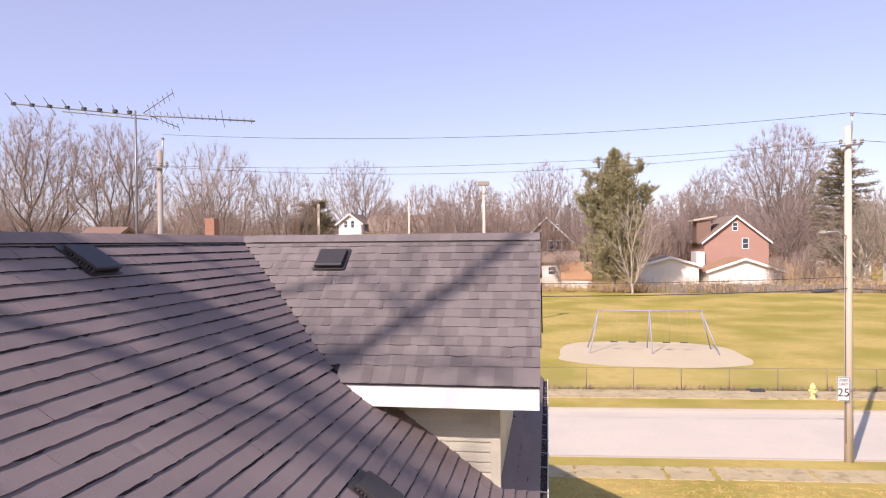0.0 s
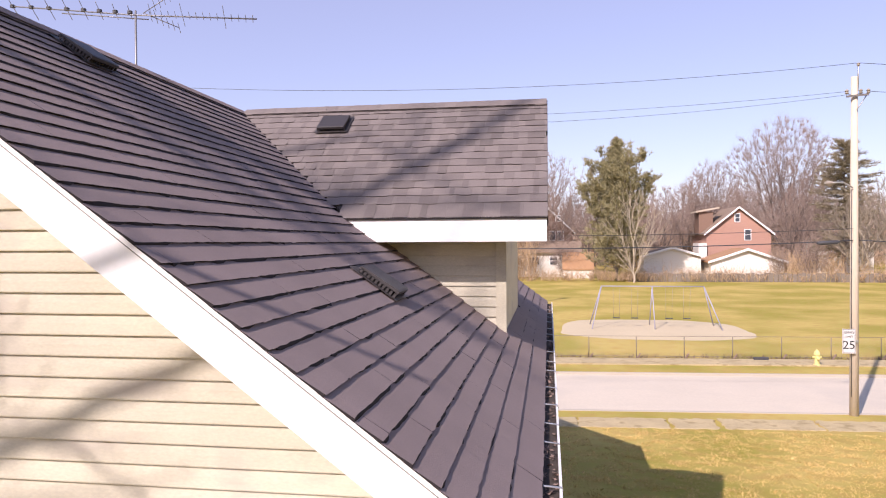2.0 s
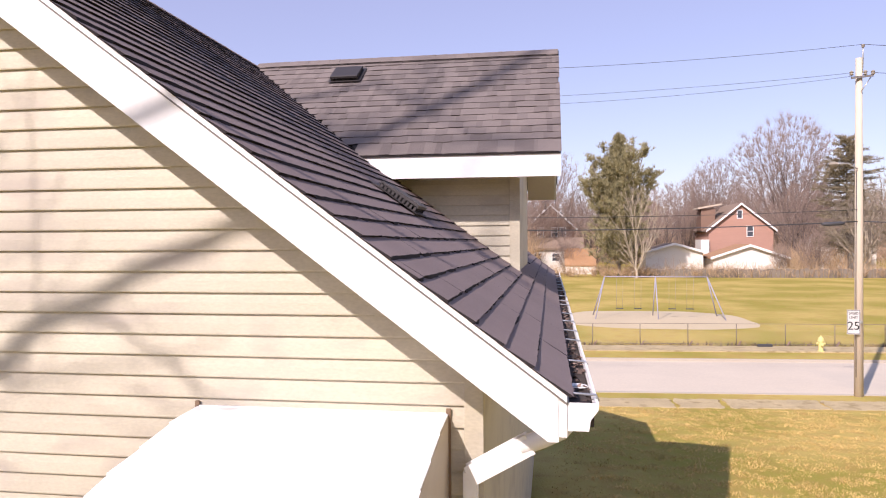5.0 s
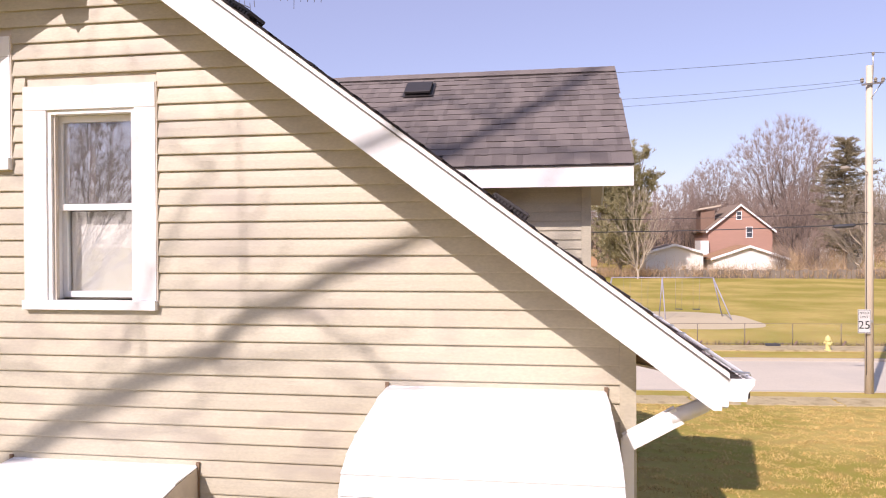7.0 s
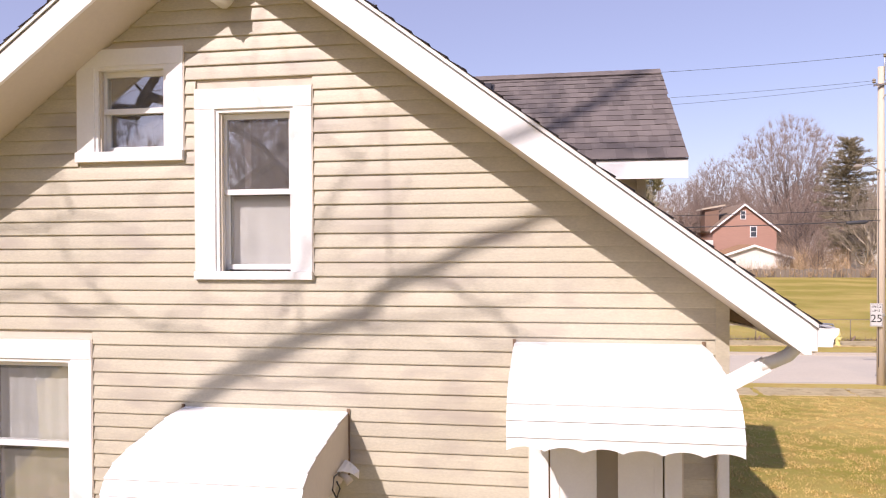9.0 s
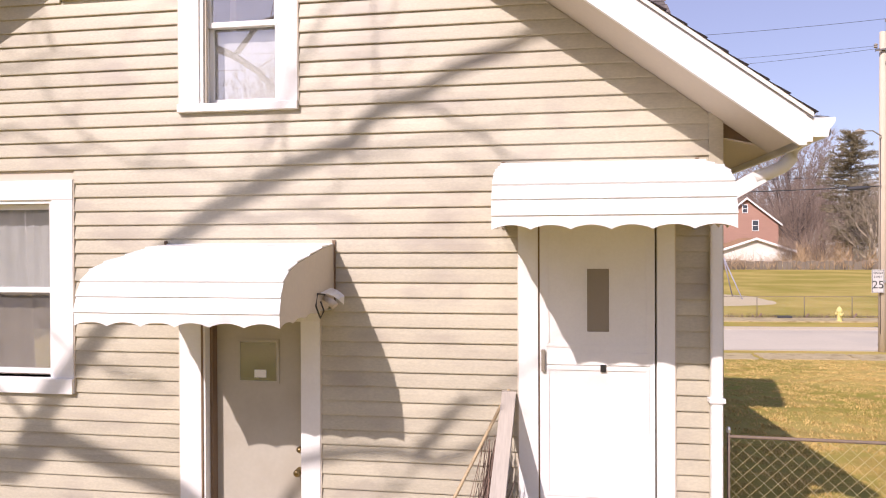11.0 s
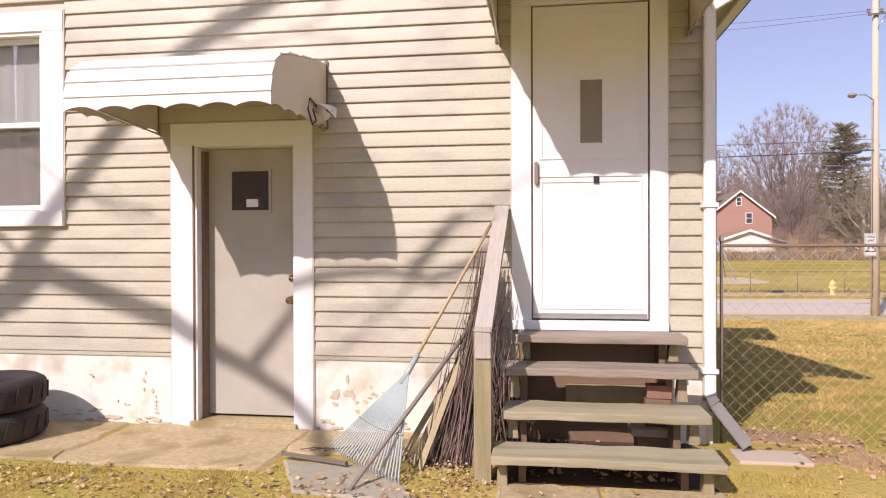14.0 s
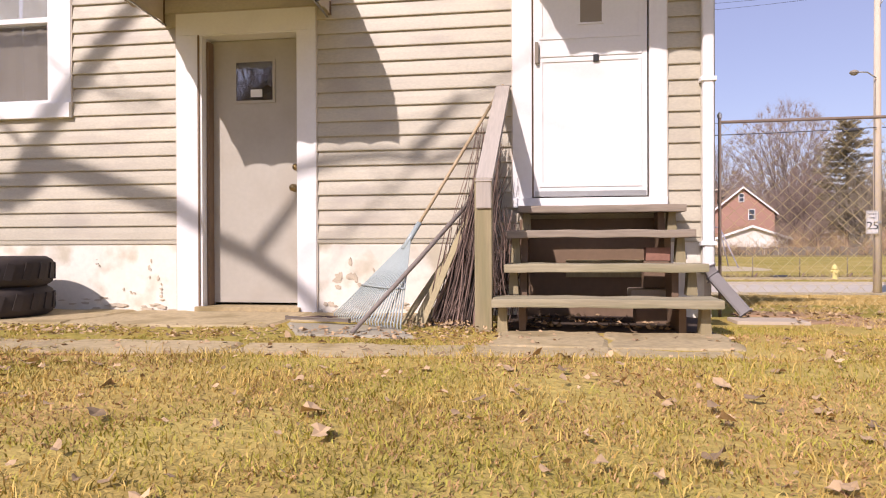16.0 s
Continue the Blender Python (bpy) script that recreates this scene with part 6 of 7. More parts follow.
far_house("opposite_house", -17.8, -8.0, -34, -24, 3.9, 7.6, "y", M_BROWNWALL, M_FARROOF, "plain dark-roofed house behind the back yard", base=-0.1)


# ---- the television antenna ----
def antenna():
    mx, my = -6.44, 8.0
    t = thing("tv_antenna", (mx, my, roof_z(mx)), "roof mast with a long many-element television antenna", "antenna")
    top = 8.80
    part("mast", tube_mesh("mast", [(mx, my, roof_z(mx) - 0.1), (mx, my, 7.5), (mx, my, top + 0.08)], [0.024, 0.022, 0.018], M_ANTENNA, 10), None, t)
    # boom from the long-wave end to the short-wave end
    c = Vector((mx, my, top))
    left, right = Vector((-8.92, 8.0, 9.10)), Vector((-4.18, 8.0, 8.61))
    part("boom", tube_mesh("boom", [left, c, right], 0.013, M_ANTENNA, 8), None, t)
    part("lower_boom", tube_mesh("lower_boom", [left.lerp(c, 0.42) + Vector((0, 0, -0.06)), c + Vector((0.25, 0, -0.09))], 0.010, M_ANTENNA, 6), None, t)
    across = Vector((-0.35, 0.90, -0.28)).normalized()
    fr = [0.01, 0.09, 0.165, 0.24, 0.31, 0.375, 0.44, 0.50]
    for k, f in enumerate(fr):
        p = left.lerp(right, f)
        h = 0.42 - 0.03 * k
        part("element", tube_mesh("element", [p - across * h, p + across * h], 0.006, M_ANTENNA, 5), None, t)
        part("clamp", box(p.x - 0.035, p.x + 0.035, p.y - 0.03, p.y + 0.03, p.z - 0.028, p.z + 0.028, bevel=0.006), M_CABLE, t, "black insulator block")
    for k in range(15):
        f = 0.60 + k * 0.0275
        p = left.lerp(right, f)
        h = 0.11 if k not in (4, 10) else 0.34
        part("element", tube_mesh("element", [p - across * h, p + across * h], 0.005, M_ANTENNA, 5), None, t)
    # corner reflector: two small slanting arms with short rods
    for dz, dx in ((0.36, 0.52), (-0.26, 0.62)):
        a = left.lerp(right, 0.555)
        b = a + Vector((dx, 0.1, dz))
        part("reflector_arm", tube_mesh("reflector_arm", [a, b], 0.008, M_ANTENNA, 6), None, t)
        for k in range(6):
            p = a.lerp(b, 0.2 + k * 0.16)
            part("element", tube_mesh("element", [p - across * 0.16, p + across * 0.16], 0.005, M_ANTENNA, 5), None, t)


antenna()


# ---- trees ----
def grow(rnd, out, p, d, length, r, level, levels, kids, lift, wander):
    n = 4 if level < 2 else 2
    seg = length / n
    q = p
    pts, rad = [tuple(p)], [r]
    for k in range(n):
        d = (d + Vector((rnd.gauss(0, wander), rnd.gauss(0, wander), rnd.gauss(0, wander) + lift))).normalized()
        q = q + d * seg
        pts.append(tuple(q))
        rad.append(r * (1 - 0.62 * (k + 1) / n))
        if level < levels and (k > 0 or level > 0):
            for _ in range(kids[level]):
                an = rnd.uniform(0, 2 * math.pi)
                a = d.cross(Vector((math.cos(an), math.sin(an), 0.3)))
                a = a.normalized() if a.length > 0.01 else Vector((1, 0, 0))
                c = (d * rnd.uniform(0.5, 1.0) + a * rnd.uniform(0.5, 1.0)).normalized()
                grow(rnd, out, q, c, length * rnd.uniform(0.45, 0.72), rad[-1] * rnd.uniform(0.5, 0.75), level + 1, levels, kids, lift, wander)
    out.append((level, pts, rad))


def limb_web(seed, height, radius, low, count, alpha, lean=0.0, flat=0.85):
    """Points strewn through a rounded crown, each joined to the limb that reaches it most directly."""
    rs = np.random.RandomState(seed)
    mid = height * (1 + low) / 2
    half = height * (1 - low) / 2
    pts = rs.normal(size=(count, 3))
    pts /= np.linalg.norm(pts, axis=1)[:, None]
    pts *= (rs.uniform(0.02, 1, count) ** 0.42)[:, None]
    bumpy = 1 + 0.16 * np.sin(3 * np.arctan2(pts[:, 1], pts[:, 0]) + seed) + 0.12 * np.sin(7 * pts[:, 2] + seed)
    xy = np.where(pts[:, 2] < 0, 0.55 + 0.45 * (1 + pts[:, 2]), 1.0) * bumpy
    P = np.stack([pts[:, 0] * radius * xy + lean * (pts[:, 2] + 1) * radius, pts[:, 1] * radius * xy * flat, mid + pts[:, 2] * half * (0.93 + 0.07 * bumpy)], 1)
    P = P[P[:, 2] > height * 0.06]
    stem = np.array([[0.02 * height * math.sin(seed + k) * k / 4, 0.015 * height * math.cos(seed * 2 + k) * k / 4, height * (low + 0.10) * k / 4] for k in range(5)])
    nodes = np.concatenate([stem, P])
    n = len(nodes)
    par = np.zeros(n, int)
    par[:5] = [-1, 0, 1, 2, 3]
    run = np.zeros(n)
    for k in range(1, 5):
        run[k] = run[k - 1] + np.linalg.norm(nodes[k] - nodes[k - 1])
    best = np.full(n, 1e9)
    done = np.zeros(n, bool)

    def reach(i):
        v = nodes - nodes[i]
        d = np.linalg.norm(v, axis=1)
        cost = d * (1 + 0.9 * np.clip(-v[:, 2] / (d + 1e-6) + 0.15, 0, 1)) + alpha * run[i]
        m = (cost < best) & ~done
        best[m] = cost[m]
        par[m] = i

    for k in range(5):
        done[k] = True
    for k in range(2, 5):
        reach(k)
    order = []
    for _ in range(n - 5):
        i = int(np.argmin(np.where(done, 1e9, best)))
        done[i] = True
        run[i] = run[par[i]] + np.linalg.norm(nodes[i] - nodes[par[i]])
        order.append(i)
        reach(i)
    for _ in range(3):                                 # ease the kinks out of the limbs
        acc, cnt = np.zeros((n, 3)), np.zeros(n)
        for i in order:
            acc[par[i]] += nodes[i]
            cnt[par[i]] += 1
        m = (cnt > 0) & (np.arange(n) > 4)
        mid_pt = 0.5 * nodes[par[m]] + 0.5 * acc[m] / cnt[m][:, None]
        nodes[m] = 0.45 * nodes[m] + 0.55 * mid_pt
    load = np.zeros(n)
    for i in reversed(order):
        load[i] = max(1.0, load[i])
        load[par[i]] += load[i]
    for k in (4, 3, 2, 1):
        load[k - 1] = max(load[k - 1], load[k])
    return nodes, par, load, rs


def bare_tree(name, seed, loc, height, radius, label, low=0.16, count=900, alpha=0.7, twig_r=0.010, tip=0.017, twigs=12, lean=0.0, twig_len=0.055, bark=None, branch=None):
    nodes, par, load, rs = limb_web(seed, height, radius, low, count, alpha, lean)
    o = np.array(loc)
    t = thing(name, loc, label, "tree")
    thick, thin = Soup(), Soup()
    rad = tip * np.maximum(load, 1) ** 0.50
    for i in range(1, len(nodes)):
        p = par[i]
        a, b = nodes[p] + o, nodes[i] + o
        r1 = rad[i]
        r0 = min(rad[p], r1 * 1.35) if i > 4 else rad[p]
        big = load[i] > 7
        (thick if big else thin).add(*tube([Vector(a), Vector(b)], [r0, r1], 6 if big else 3, False))
    centre = np.array([0, 0, height * 0.25])
    for i in range(5, len(nodes)):
        if load[i] > 20:
            continue
        out = nodes[i] - centre
        out /= np.linalg.norm(out)
        for _ in range(twigs):
            d = out + rs.normal(size=3) * 0.55 + np.array([0, 0, 0.25])
            d /= np.linalg.norm(d)
            e = nodes[i] + d * height * twig_len * rs.uniform(0.5, 1.4)
            w = np.cross(d, rs.normal(size=3))
            w *= twig_r / (np.linalg.norm(w) + 1e-6)
            u = np.cross(d, w)
            c = nodes[i] + o
            thin.add([tuple(c + w), tuple(c - 0.5 * w + 0.87 * u), tuple(c - 0.5 * w - 0.87 * u), tuple(e + o)], [(0, 1, 3), (1, 2, 3), (2, 0, 3)])
    part("trunk", thick.mesh("trunk", bark or M_BARK), None, t)
    part("crown", thin.mesh("crown", branch or M_BRANCH), None, t, "fine bare branches")
    return t


# bare trees beyond the field and along the street, each kind grown once and then repeated
TREES = [
    bare_tree("bare_tree", 21, (-79.5, 95.0, -1.05), 28.5, 9.6, "tall bare tree with a spreading crown", low=0.20, count=1500, twig_r=0.010, tip=0.020, alpha=0.50, twigs=15, twig_len=0.05),
    bare_tree("bare_tree", 22, (-36.3, 70.0, -1.05), 18.8, 6.2, "bare tree with many slender upright limbs", low=0.10, count=1300, alpha=0.6, twig_r=0.008, tip=0.014, twigs=13, twig_len=0.06),
    bare_tree("bare_tree", 23, (-42.0, 150.0, -1.05), 26.5, 9.5, "rounded bare tree far behind the field", low=0.26, twig_r=0.016, count=700, tip=0.022),
    bare_tree("bare_tree", 24, (46.4, 140.0, -1.05), 29.9, 10.0, "tall bare tree with upright limbs behind the red house", low=0.14, count=1400, alpha=0.72, twig_r=0.013, tip=0.018, twigs=19, twig_len=0.055),
    bare_tree("bare_tree", 25, (-13.4, 115.0, -1.05), 18.6, 7.4, "brown bare tree with a low rounded crown", low=0.03, alpha=0.8, twig_r=0.013, twigs=15),
    bare_tree("bare_tree", 26, (12.6, 96.5, -1.05), 14.0, 4.6, "pale many-stemmed bare tree before the pine", low=0.04, alpha=0.75, count=330, tip=0.019, twig_r=0.008, twigs=6, bark=M_SAPLING, branch=M_SAPLING),
    bare_tree("bare_tree", 27, (52.0, 107.5, -1.05), 15.5, 7.0, "broad bare tree with long pale spreading limbs", low=0.10, alpha=0.5, count=620, tip=0.026, twig_r=0.012, twigs=14, bark=M_SAPLING, branch=M_PALEBARK),
]


def tree_copy(k, x, y, s, rz, squash=1.0):
    m = Matrix.Translation((x, y, -1.1)) @ Matrix.Rotation(radians(rz), 4, "Z") @ Matrix.Diagonal((s, s, s * squash, 1))
    copy_thing(TREES[k], m)


STREET_TREES = ((0, -67, 98, 0.94, 80, 1.0), (1, -29.3, 73, 0.86, 130, 1.0), (0, -93, 96, 0.85, 40, 0.9), (4, -52, 92, 0.75, 60, 1), (4, -60, 110, 0.9, 260, 1),
    (4, -20.5, 118, 0.98, 90, 1.0), (4, -5.5, 113, 0.92, 200, 0.95), (4, -27.5, 121, 0.85, 150, 1.0), (4, -12, 128, 0.95, 20, 1.05))
FIELD_TREES = ((2, 0.5, 122, 0.82, 70, 1.0), (4, 1.5, 116, 0.75, 300, 1.0), (4, 20.5, 128, 0.92, 40, 0.95), (4, 27, 135, 0.93, 110, 1.0), (3, 32.8, 142, 0.73, 60, 1.0),
    (4, 37, 134, 0.85, 10, 1.0), (4, 45.5, 128, 0.84, 170, 1.0), (3, 52.5, 146, 0.62, 200, 1.0), (0, 60.5, 112, 0.78, 200, 1.0))
FAR_TREES = ((6, 59.5, 110, 1.05, 140, 1.0), (6, 46.8, 108, 0.92, 250, 0.95), (6, 67, 108, 0.95, 40, 1.0), (4, 68, 112, 0.95, 0, 1.0), (0, 76, 118, 0.8, 45, 1.0), (4, 40.5, 109.6, 0.42, 300, 0.9), (1, 35.6, 109.0, 0.3, 45, 0.9), (1, 3.2, 109.8, 0.42, 0, 0.8),
    (4, -101, 88, 0.9, 120, 1.0), (4, 8.5, 124, 0.9, 310, 1.0), (4, 15, 120, 0.8, 70, 1.0))
for k, x, y, s, rz, sq in STREET_TREES + FIELD_TREES + FAR_TREES:
    tree_copy(k, x, y, s, rz, sq)
# unseen trees added behind the camera to brown the window reflections
for k, x, y, s, rz, sq in ((4, -38, -46, 1.0, 20, 1), (4, -24, -52, 1.05, 120, 1), (0, -12, -58, 0.8, 60, 1), (4, 0, -50, 0.95, 220, 1), (4, 13, -54, 1.0, 300, 1), (4, 28, -50, 1.0, 80, 1), (4, -52, -40, 1.0, 10, 1), (2, -30, -66, 0.85, 140, 1), (4, 6, -68, 1.1, 45, 1)):
    tree_copy(k, x, y, s, rz, sq)
wood_rnd = random.Random(77)
for row, (y, s, step) in enumerate(((168, 1.0, 9.5), (188, 1.06, 10.5), (212, 1.12, 12.0))):
    x = -215 + 3 * row
    while x < 175:
        tree_copy(4, x + wood_rnd.uniform(-3, 3), y + wood_rnd.uniform(-7, 7), s * wood_rnd.uniform(0.8, 1.08), wood_rnd.uniform(0, 360), wood_rnd.uniform(0.85, 1.0))
        x += step


def needles(soup, c, d, size, rnd, count):
    """A tuft: flat narrow blades fanned round d."""
    for _ in range(count):
        v = (d + Vector((rnd.gauss(0, 0.6), rnd.gauss(0, 0.6), rnd.gauss(0, 0.45)))).normalized()
        w = v.cross(Vector((rnd.gauss(0, 1), rnd.gauss(0, 1), rnd.gauss(0, 1))))
        w = w.normalized() * size * 0.055 if w.length > 0.01 else Vector((0.05, 0, 0))
        L = size * rnd.uniform(0.6, 1.2)
        soup.add([tuple(c - w), tuple(c + w), tuple(c + v * L + w * 0.3), tuple(c + v * L - w * 0.3)], [(0, 1, 2, 3)])


def pine(loc, height, seed):
    """A full, soft-outlined pine: one trunk, side leaders, ascending boughs clad in fine tufts."""
    rnd = random.Random(seed)
    t = thing("pine_tree", loc, "bushy olive-green pine with a ragged rounded crown", "tree")
    wood, green = Soup(), Soup()
    o = Vector(loc)
    stems = [(Vector((0, 0, 0)), Vector((-0.2, 0, height)), 0.22)]
    for x, top in ((-4.1, 0.84), (3.3, 0.90), (1.5, 0.95), (-2.2, 0.93), (4.6, 0.72), (-5.0, 0.68)):
        stems.append((Vector((x * 0.2, rnd.gauss(0, 0.4), height * 0.28)), Vector((x, rnd.gauss(0, 1.2), height * top)), 0.10))
    for p, q, r in stems:
        m = p.lerp(q, 0.5) + Vector((rnd.gauss(0, 0.2), 0, -0.02 * height))
        wood.add(*tube([o + p, o + m, o + q], [r, r * 0.7, 0.03], 6, False))

    def spread(g):
        return height * (0.31 if g < 0.42 else 0.31 - 0.40 * (g - 0.42) if g < 0.8 else 0.158 - 0.65 * (g - 0.8))

    for k in range(760):
        p0, q0, r = stems[0] if k < 500 else stems[1 + k % 6]
        f = rnd.uniform(0.06, 0.99) if k < 500 else rnd.uniform(0.4, 1.0)
        p = o + p0.lerp(q0, f)
        g = (p.z - o.z) / height
        a = rnd.uniform(0, 2 * math.pi)
        ragged = 0.80 + 0.30 * noise.noise((1.3 * math.cos(a), 1.3 * math.sin(a), 5 * g + seed))
        L = max(0.5, spread(g)) * ragged * (rnd.uniform(0.45, 1.1) if k < 500 else rnd.uniform(0.2, 0.5))
        d = Vector((math.cos(a), math.sin(a), rnd.uniform(0.25, 0.8) + 0.5 * g)).normalized()
        q = p + d * L
        wood.add(*tube([p, p.lerp(q, 0.5) - Vector((0, 0, 0.06 * L)), q], [0.045, 0.03, 0.012], 3, False))
        n = int(4 + 2.3 * L)
        for j in range(n):
            if g < 0.15 and rnd.random() < 0.35:
                continue
            c = p.lerp(q, 0.28 + 0.76 * (j + rnd.random()) / n) + Vector((rnd.gauss(0, 0.22), rnd.gauss(0, 0.22), rnd.gauss(0, 0.2)))
            needles(green, c, (d + Vector((0, 0, 0.6))).normalized(), rnd.uniform(0.40, 0.75), rnd, 13)
    part("trunk", wood.mesh("trunk", M_PALEBARK), None, t)
    part("crown", green.mesh("crown", M_NEEDLE), None, t, "fine olive-green needle tufts")


pine((10.6, 100.0, -1.05), 20.4, 5)


def spruce(loc, height, seed):
    rnd = random.Random(seed)
    t = thing("spruce_tree", loc, "old dark spruce with broad ragged boughs", "tree")
    wood, green = Soup(), Soup()
    o = Vector(loc)
    wood.add(*tube([o, o + Vector((0, 0, height * 0.5)), o + Vector((0, 0, height))], [0.35, 0.2, 0.03], 6, False))
    for k in range(210):
        f = 0.14 + 0.855 * rnd.random() ** 0.85
        a = rnd.uniform(0, 2 * math.pi)
        L = min((1 - f) * height * 0.75 + 1.3, height * 0.22) * rnd.uniform(0.5, 1.15)
        p = o + Vector((0, 0, height * f))
        d = Vector((math.cos(a), math.sin(a), 0.55 if f > 0.93 else 0.05 + 0.3 * rnd.random())).normalized()
        q = p + d * L
        q.z -= 0.10 * L
        m = p.lerp(q, 0.55) + Vector((0, 0, 0.05 * L))
        wood.add(*tube([p, m, q], [0.05, 0.035, 0.015], 3, False))
        n = int(5 + L * 3.2)
        for j in range(n):
            if rnd.random() < 0.15:
                continue
            c = p.lerp(q, (j + 0.6) / n) + Vector((rnd.gauss(0, 0.1), rnd.gauss(0, 0.1), rnd.gauss(0, 0.08)))
            needles(green, c, (d + Vector((0, 0, 0.15))).normalized(), 0.7, rnd, 9)
    part("trunk", wood.mesh("trunk", M_BARK), None, t)
    part("crown", green.mesh("crown", M_SPRUCE), None, t, "dark drooping needle boughs")


spruce((48.5, 118.0, -1.05), 21.9, 7)
spruce((-27.5, 78.0, -0.85), 12.0, 9)


def thicket(name, seed, count, xr, yr, hr, r, material, label, twigs=14, spread=0.28):
    """Countless thin stems that fan upwards."""
    rnd = random.Random(seed)
    V, F = [], []
    for k in range(count):
        x, y = rnd.uniform(*xr), rnd.uniform(*yr)
        h = rnd.uniform(*hr)
        b = Vector((x, y, -1.1))
        for j in range(twigs):
            s = b + Vector((0, 0, h * rnd.uniform(0.05, 0.55)))
            e = Vector((x + rnd.gauss(0, h * spread), y + rnd.gauss(0, h * spread), -1.1 + h * rnd.uniform(0.55, 1.0)))
            m = s.lerp(e, 0.5) + Vector((rnd.gauss(0, h * 0.04), rnd.gauss(0, h * 0.04), -h * 0.02))
            o = len(V)
            w = Vector((rnd.gauss(0, 1), rnd.gauss(0, 1), 0)).normalized() * r * rnd.uniform(0.6, 1.4)
            n = Vector((-w.y, w.x, 0))
            V += [tuple(s + w), tuple(s - w), tuple(s + n), tuple(m + w * 0.8), tuple(m - w * 0.8), tuple(m + n * 0.8), tuple(e)]
            F += [(o, o + 1, o + 4, o + 3), (o + 1, o + 2, o + 5, o + 4), (o + 2, o, o + 3, o + 5), (o + 3, o + 4, o + 6), (o + 4, o + 5, o + 6), (o + 5, o + 3, o + 6)]
    solid(name, mesh_of(name, V, F, material), None, label, "thicket", "stuff")


thicket("thicket", 31, 170, (-26, -1), (103, 113), (4, 11.0), 0.022, M_THICKET, "dense brown thicket of tall bare brush", twigs=26, spread=0.20)
thicket("hedge", 32, 620, (-8, 74), (97.5, 103.5), (0.9, 2.6), 0.018, M_THICKET, "low scrubby brush along the end of the field", twigs=16, spread=0.35)
thicket("thicket", 33, 90, (37, 46), (109, 124), (2.0, 5.5), 0.024, M_THICKET, "brown brush and saplings beyond the field", twigs=20)
thicket("brush", 38, 70, (14, 47), (98.5, 103), (1.6, 4.2), 0.014, M_THICKET, "thin bare saplings in front of the garages", twigs=12, spread=0.25)
thicket("brush", 39, 60, (8.2, 14.5), (97.5, 99.3), (0.8, 2.6), 0.014, M_THICKET, "low dry brush round the foot of the pine", twigs=14, spread=0.3)
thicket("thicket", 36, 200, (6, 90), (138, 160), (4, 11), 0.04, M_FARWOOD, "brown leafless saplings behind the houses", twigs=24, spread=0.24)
thicket("thicket", 35, 300, (-130, -47), (100, 140), (4, 9.0), 0.035, M_THICKET, "brown leafless brush behind the houses", twigs=22, spread=0.24)
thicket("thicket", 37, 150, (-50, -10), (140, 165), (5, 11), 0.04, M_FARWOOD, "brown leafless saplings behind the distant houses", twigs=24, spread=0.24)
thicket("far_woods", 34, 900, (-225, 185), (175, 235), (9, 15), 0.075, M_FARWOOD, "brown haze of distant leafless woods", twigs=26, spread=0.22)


def field_end_fence():
    t = thing("board_fence", (20, 99, -1.05), "low weathered fence at the end of the field", "fence")
    for k in range(60):
        x = 12 + k * 0.62
        part("board", box(x, x + 0.55, 98.9, 98.96, -1.06, 0.15 + 0.1 * math.sin(k * 1.7)), M_FENCEW, t)


field_end_fence()


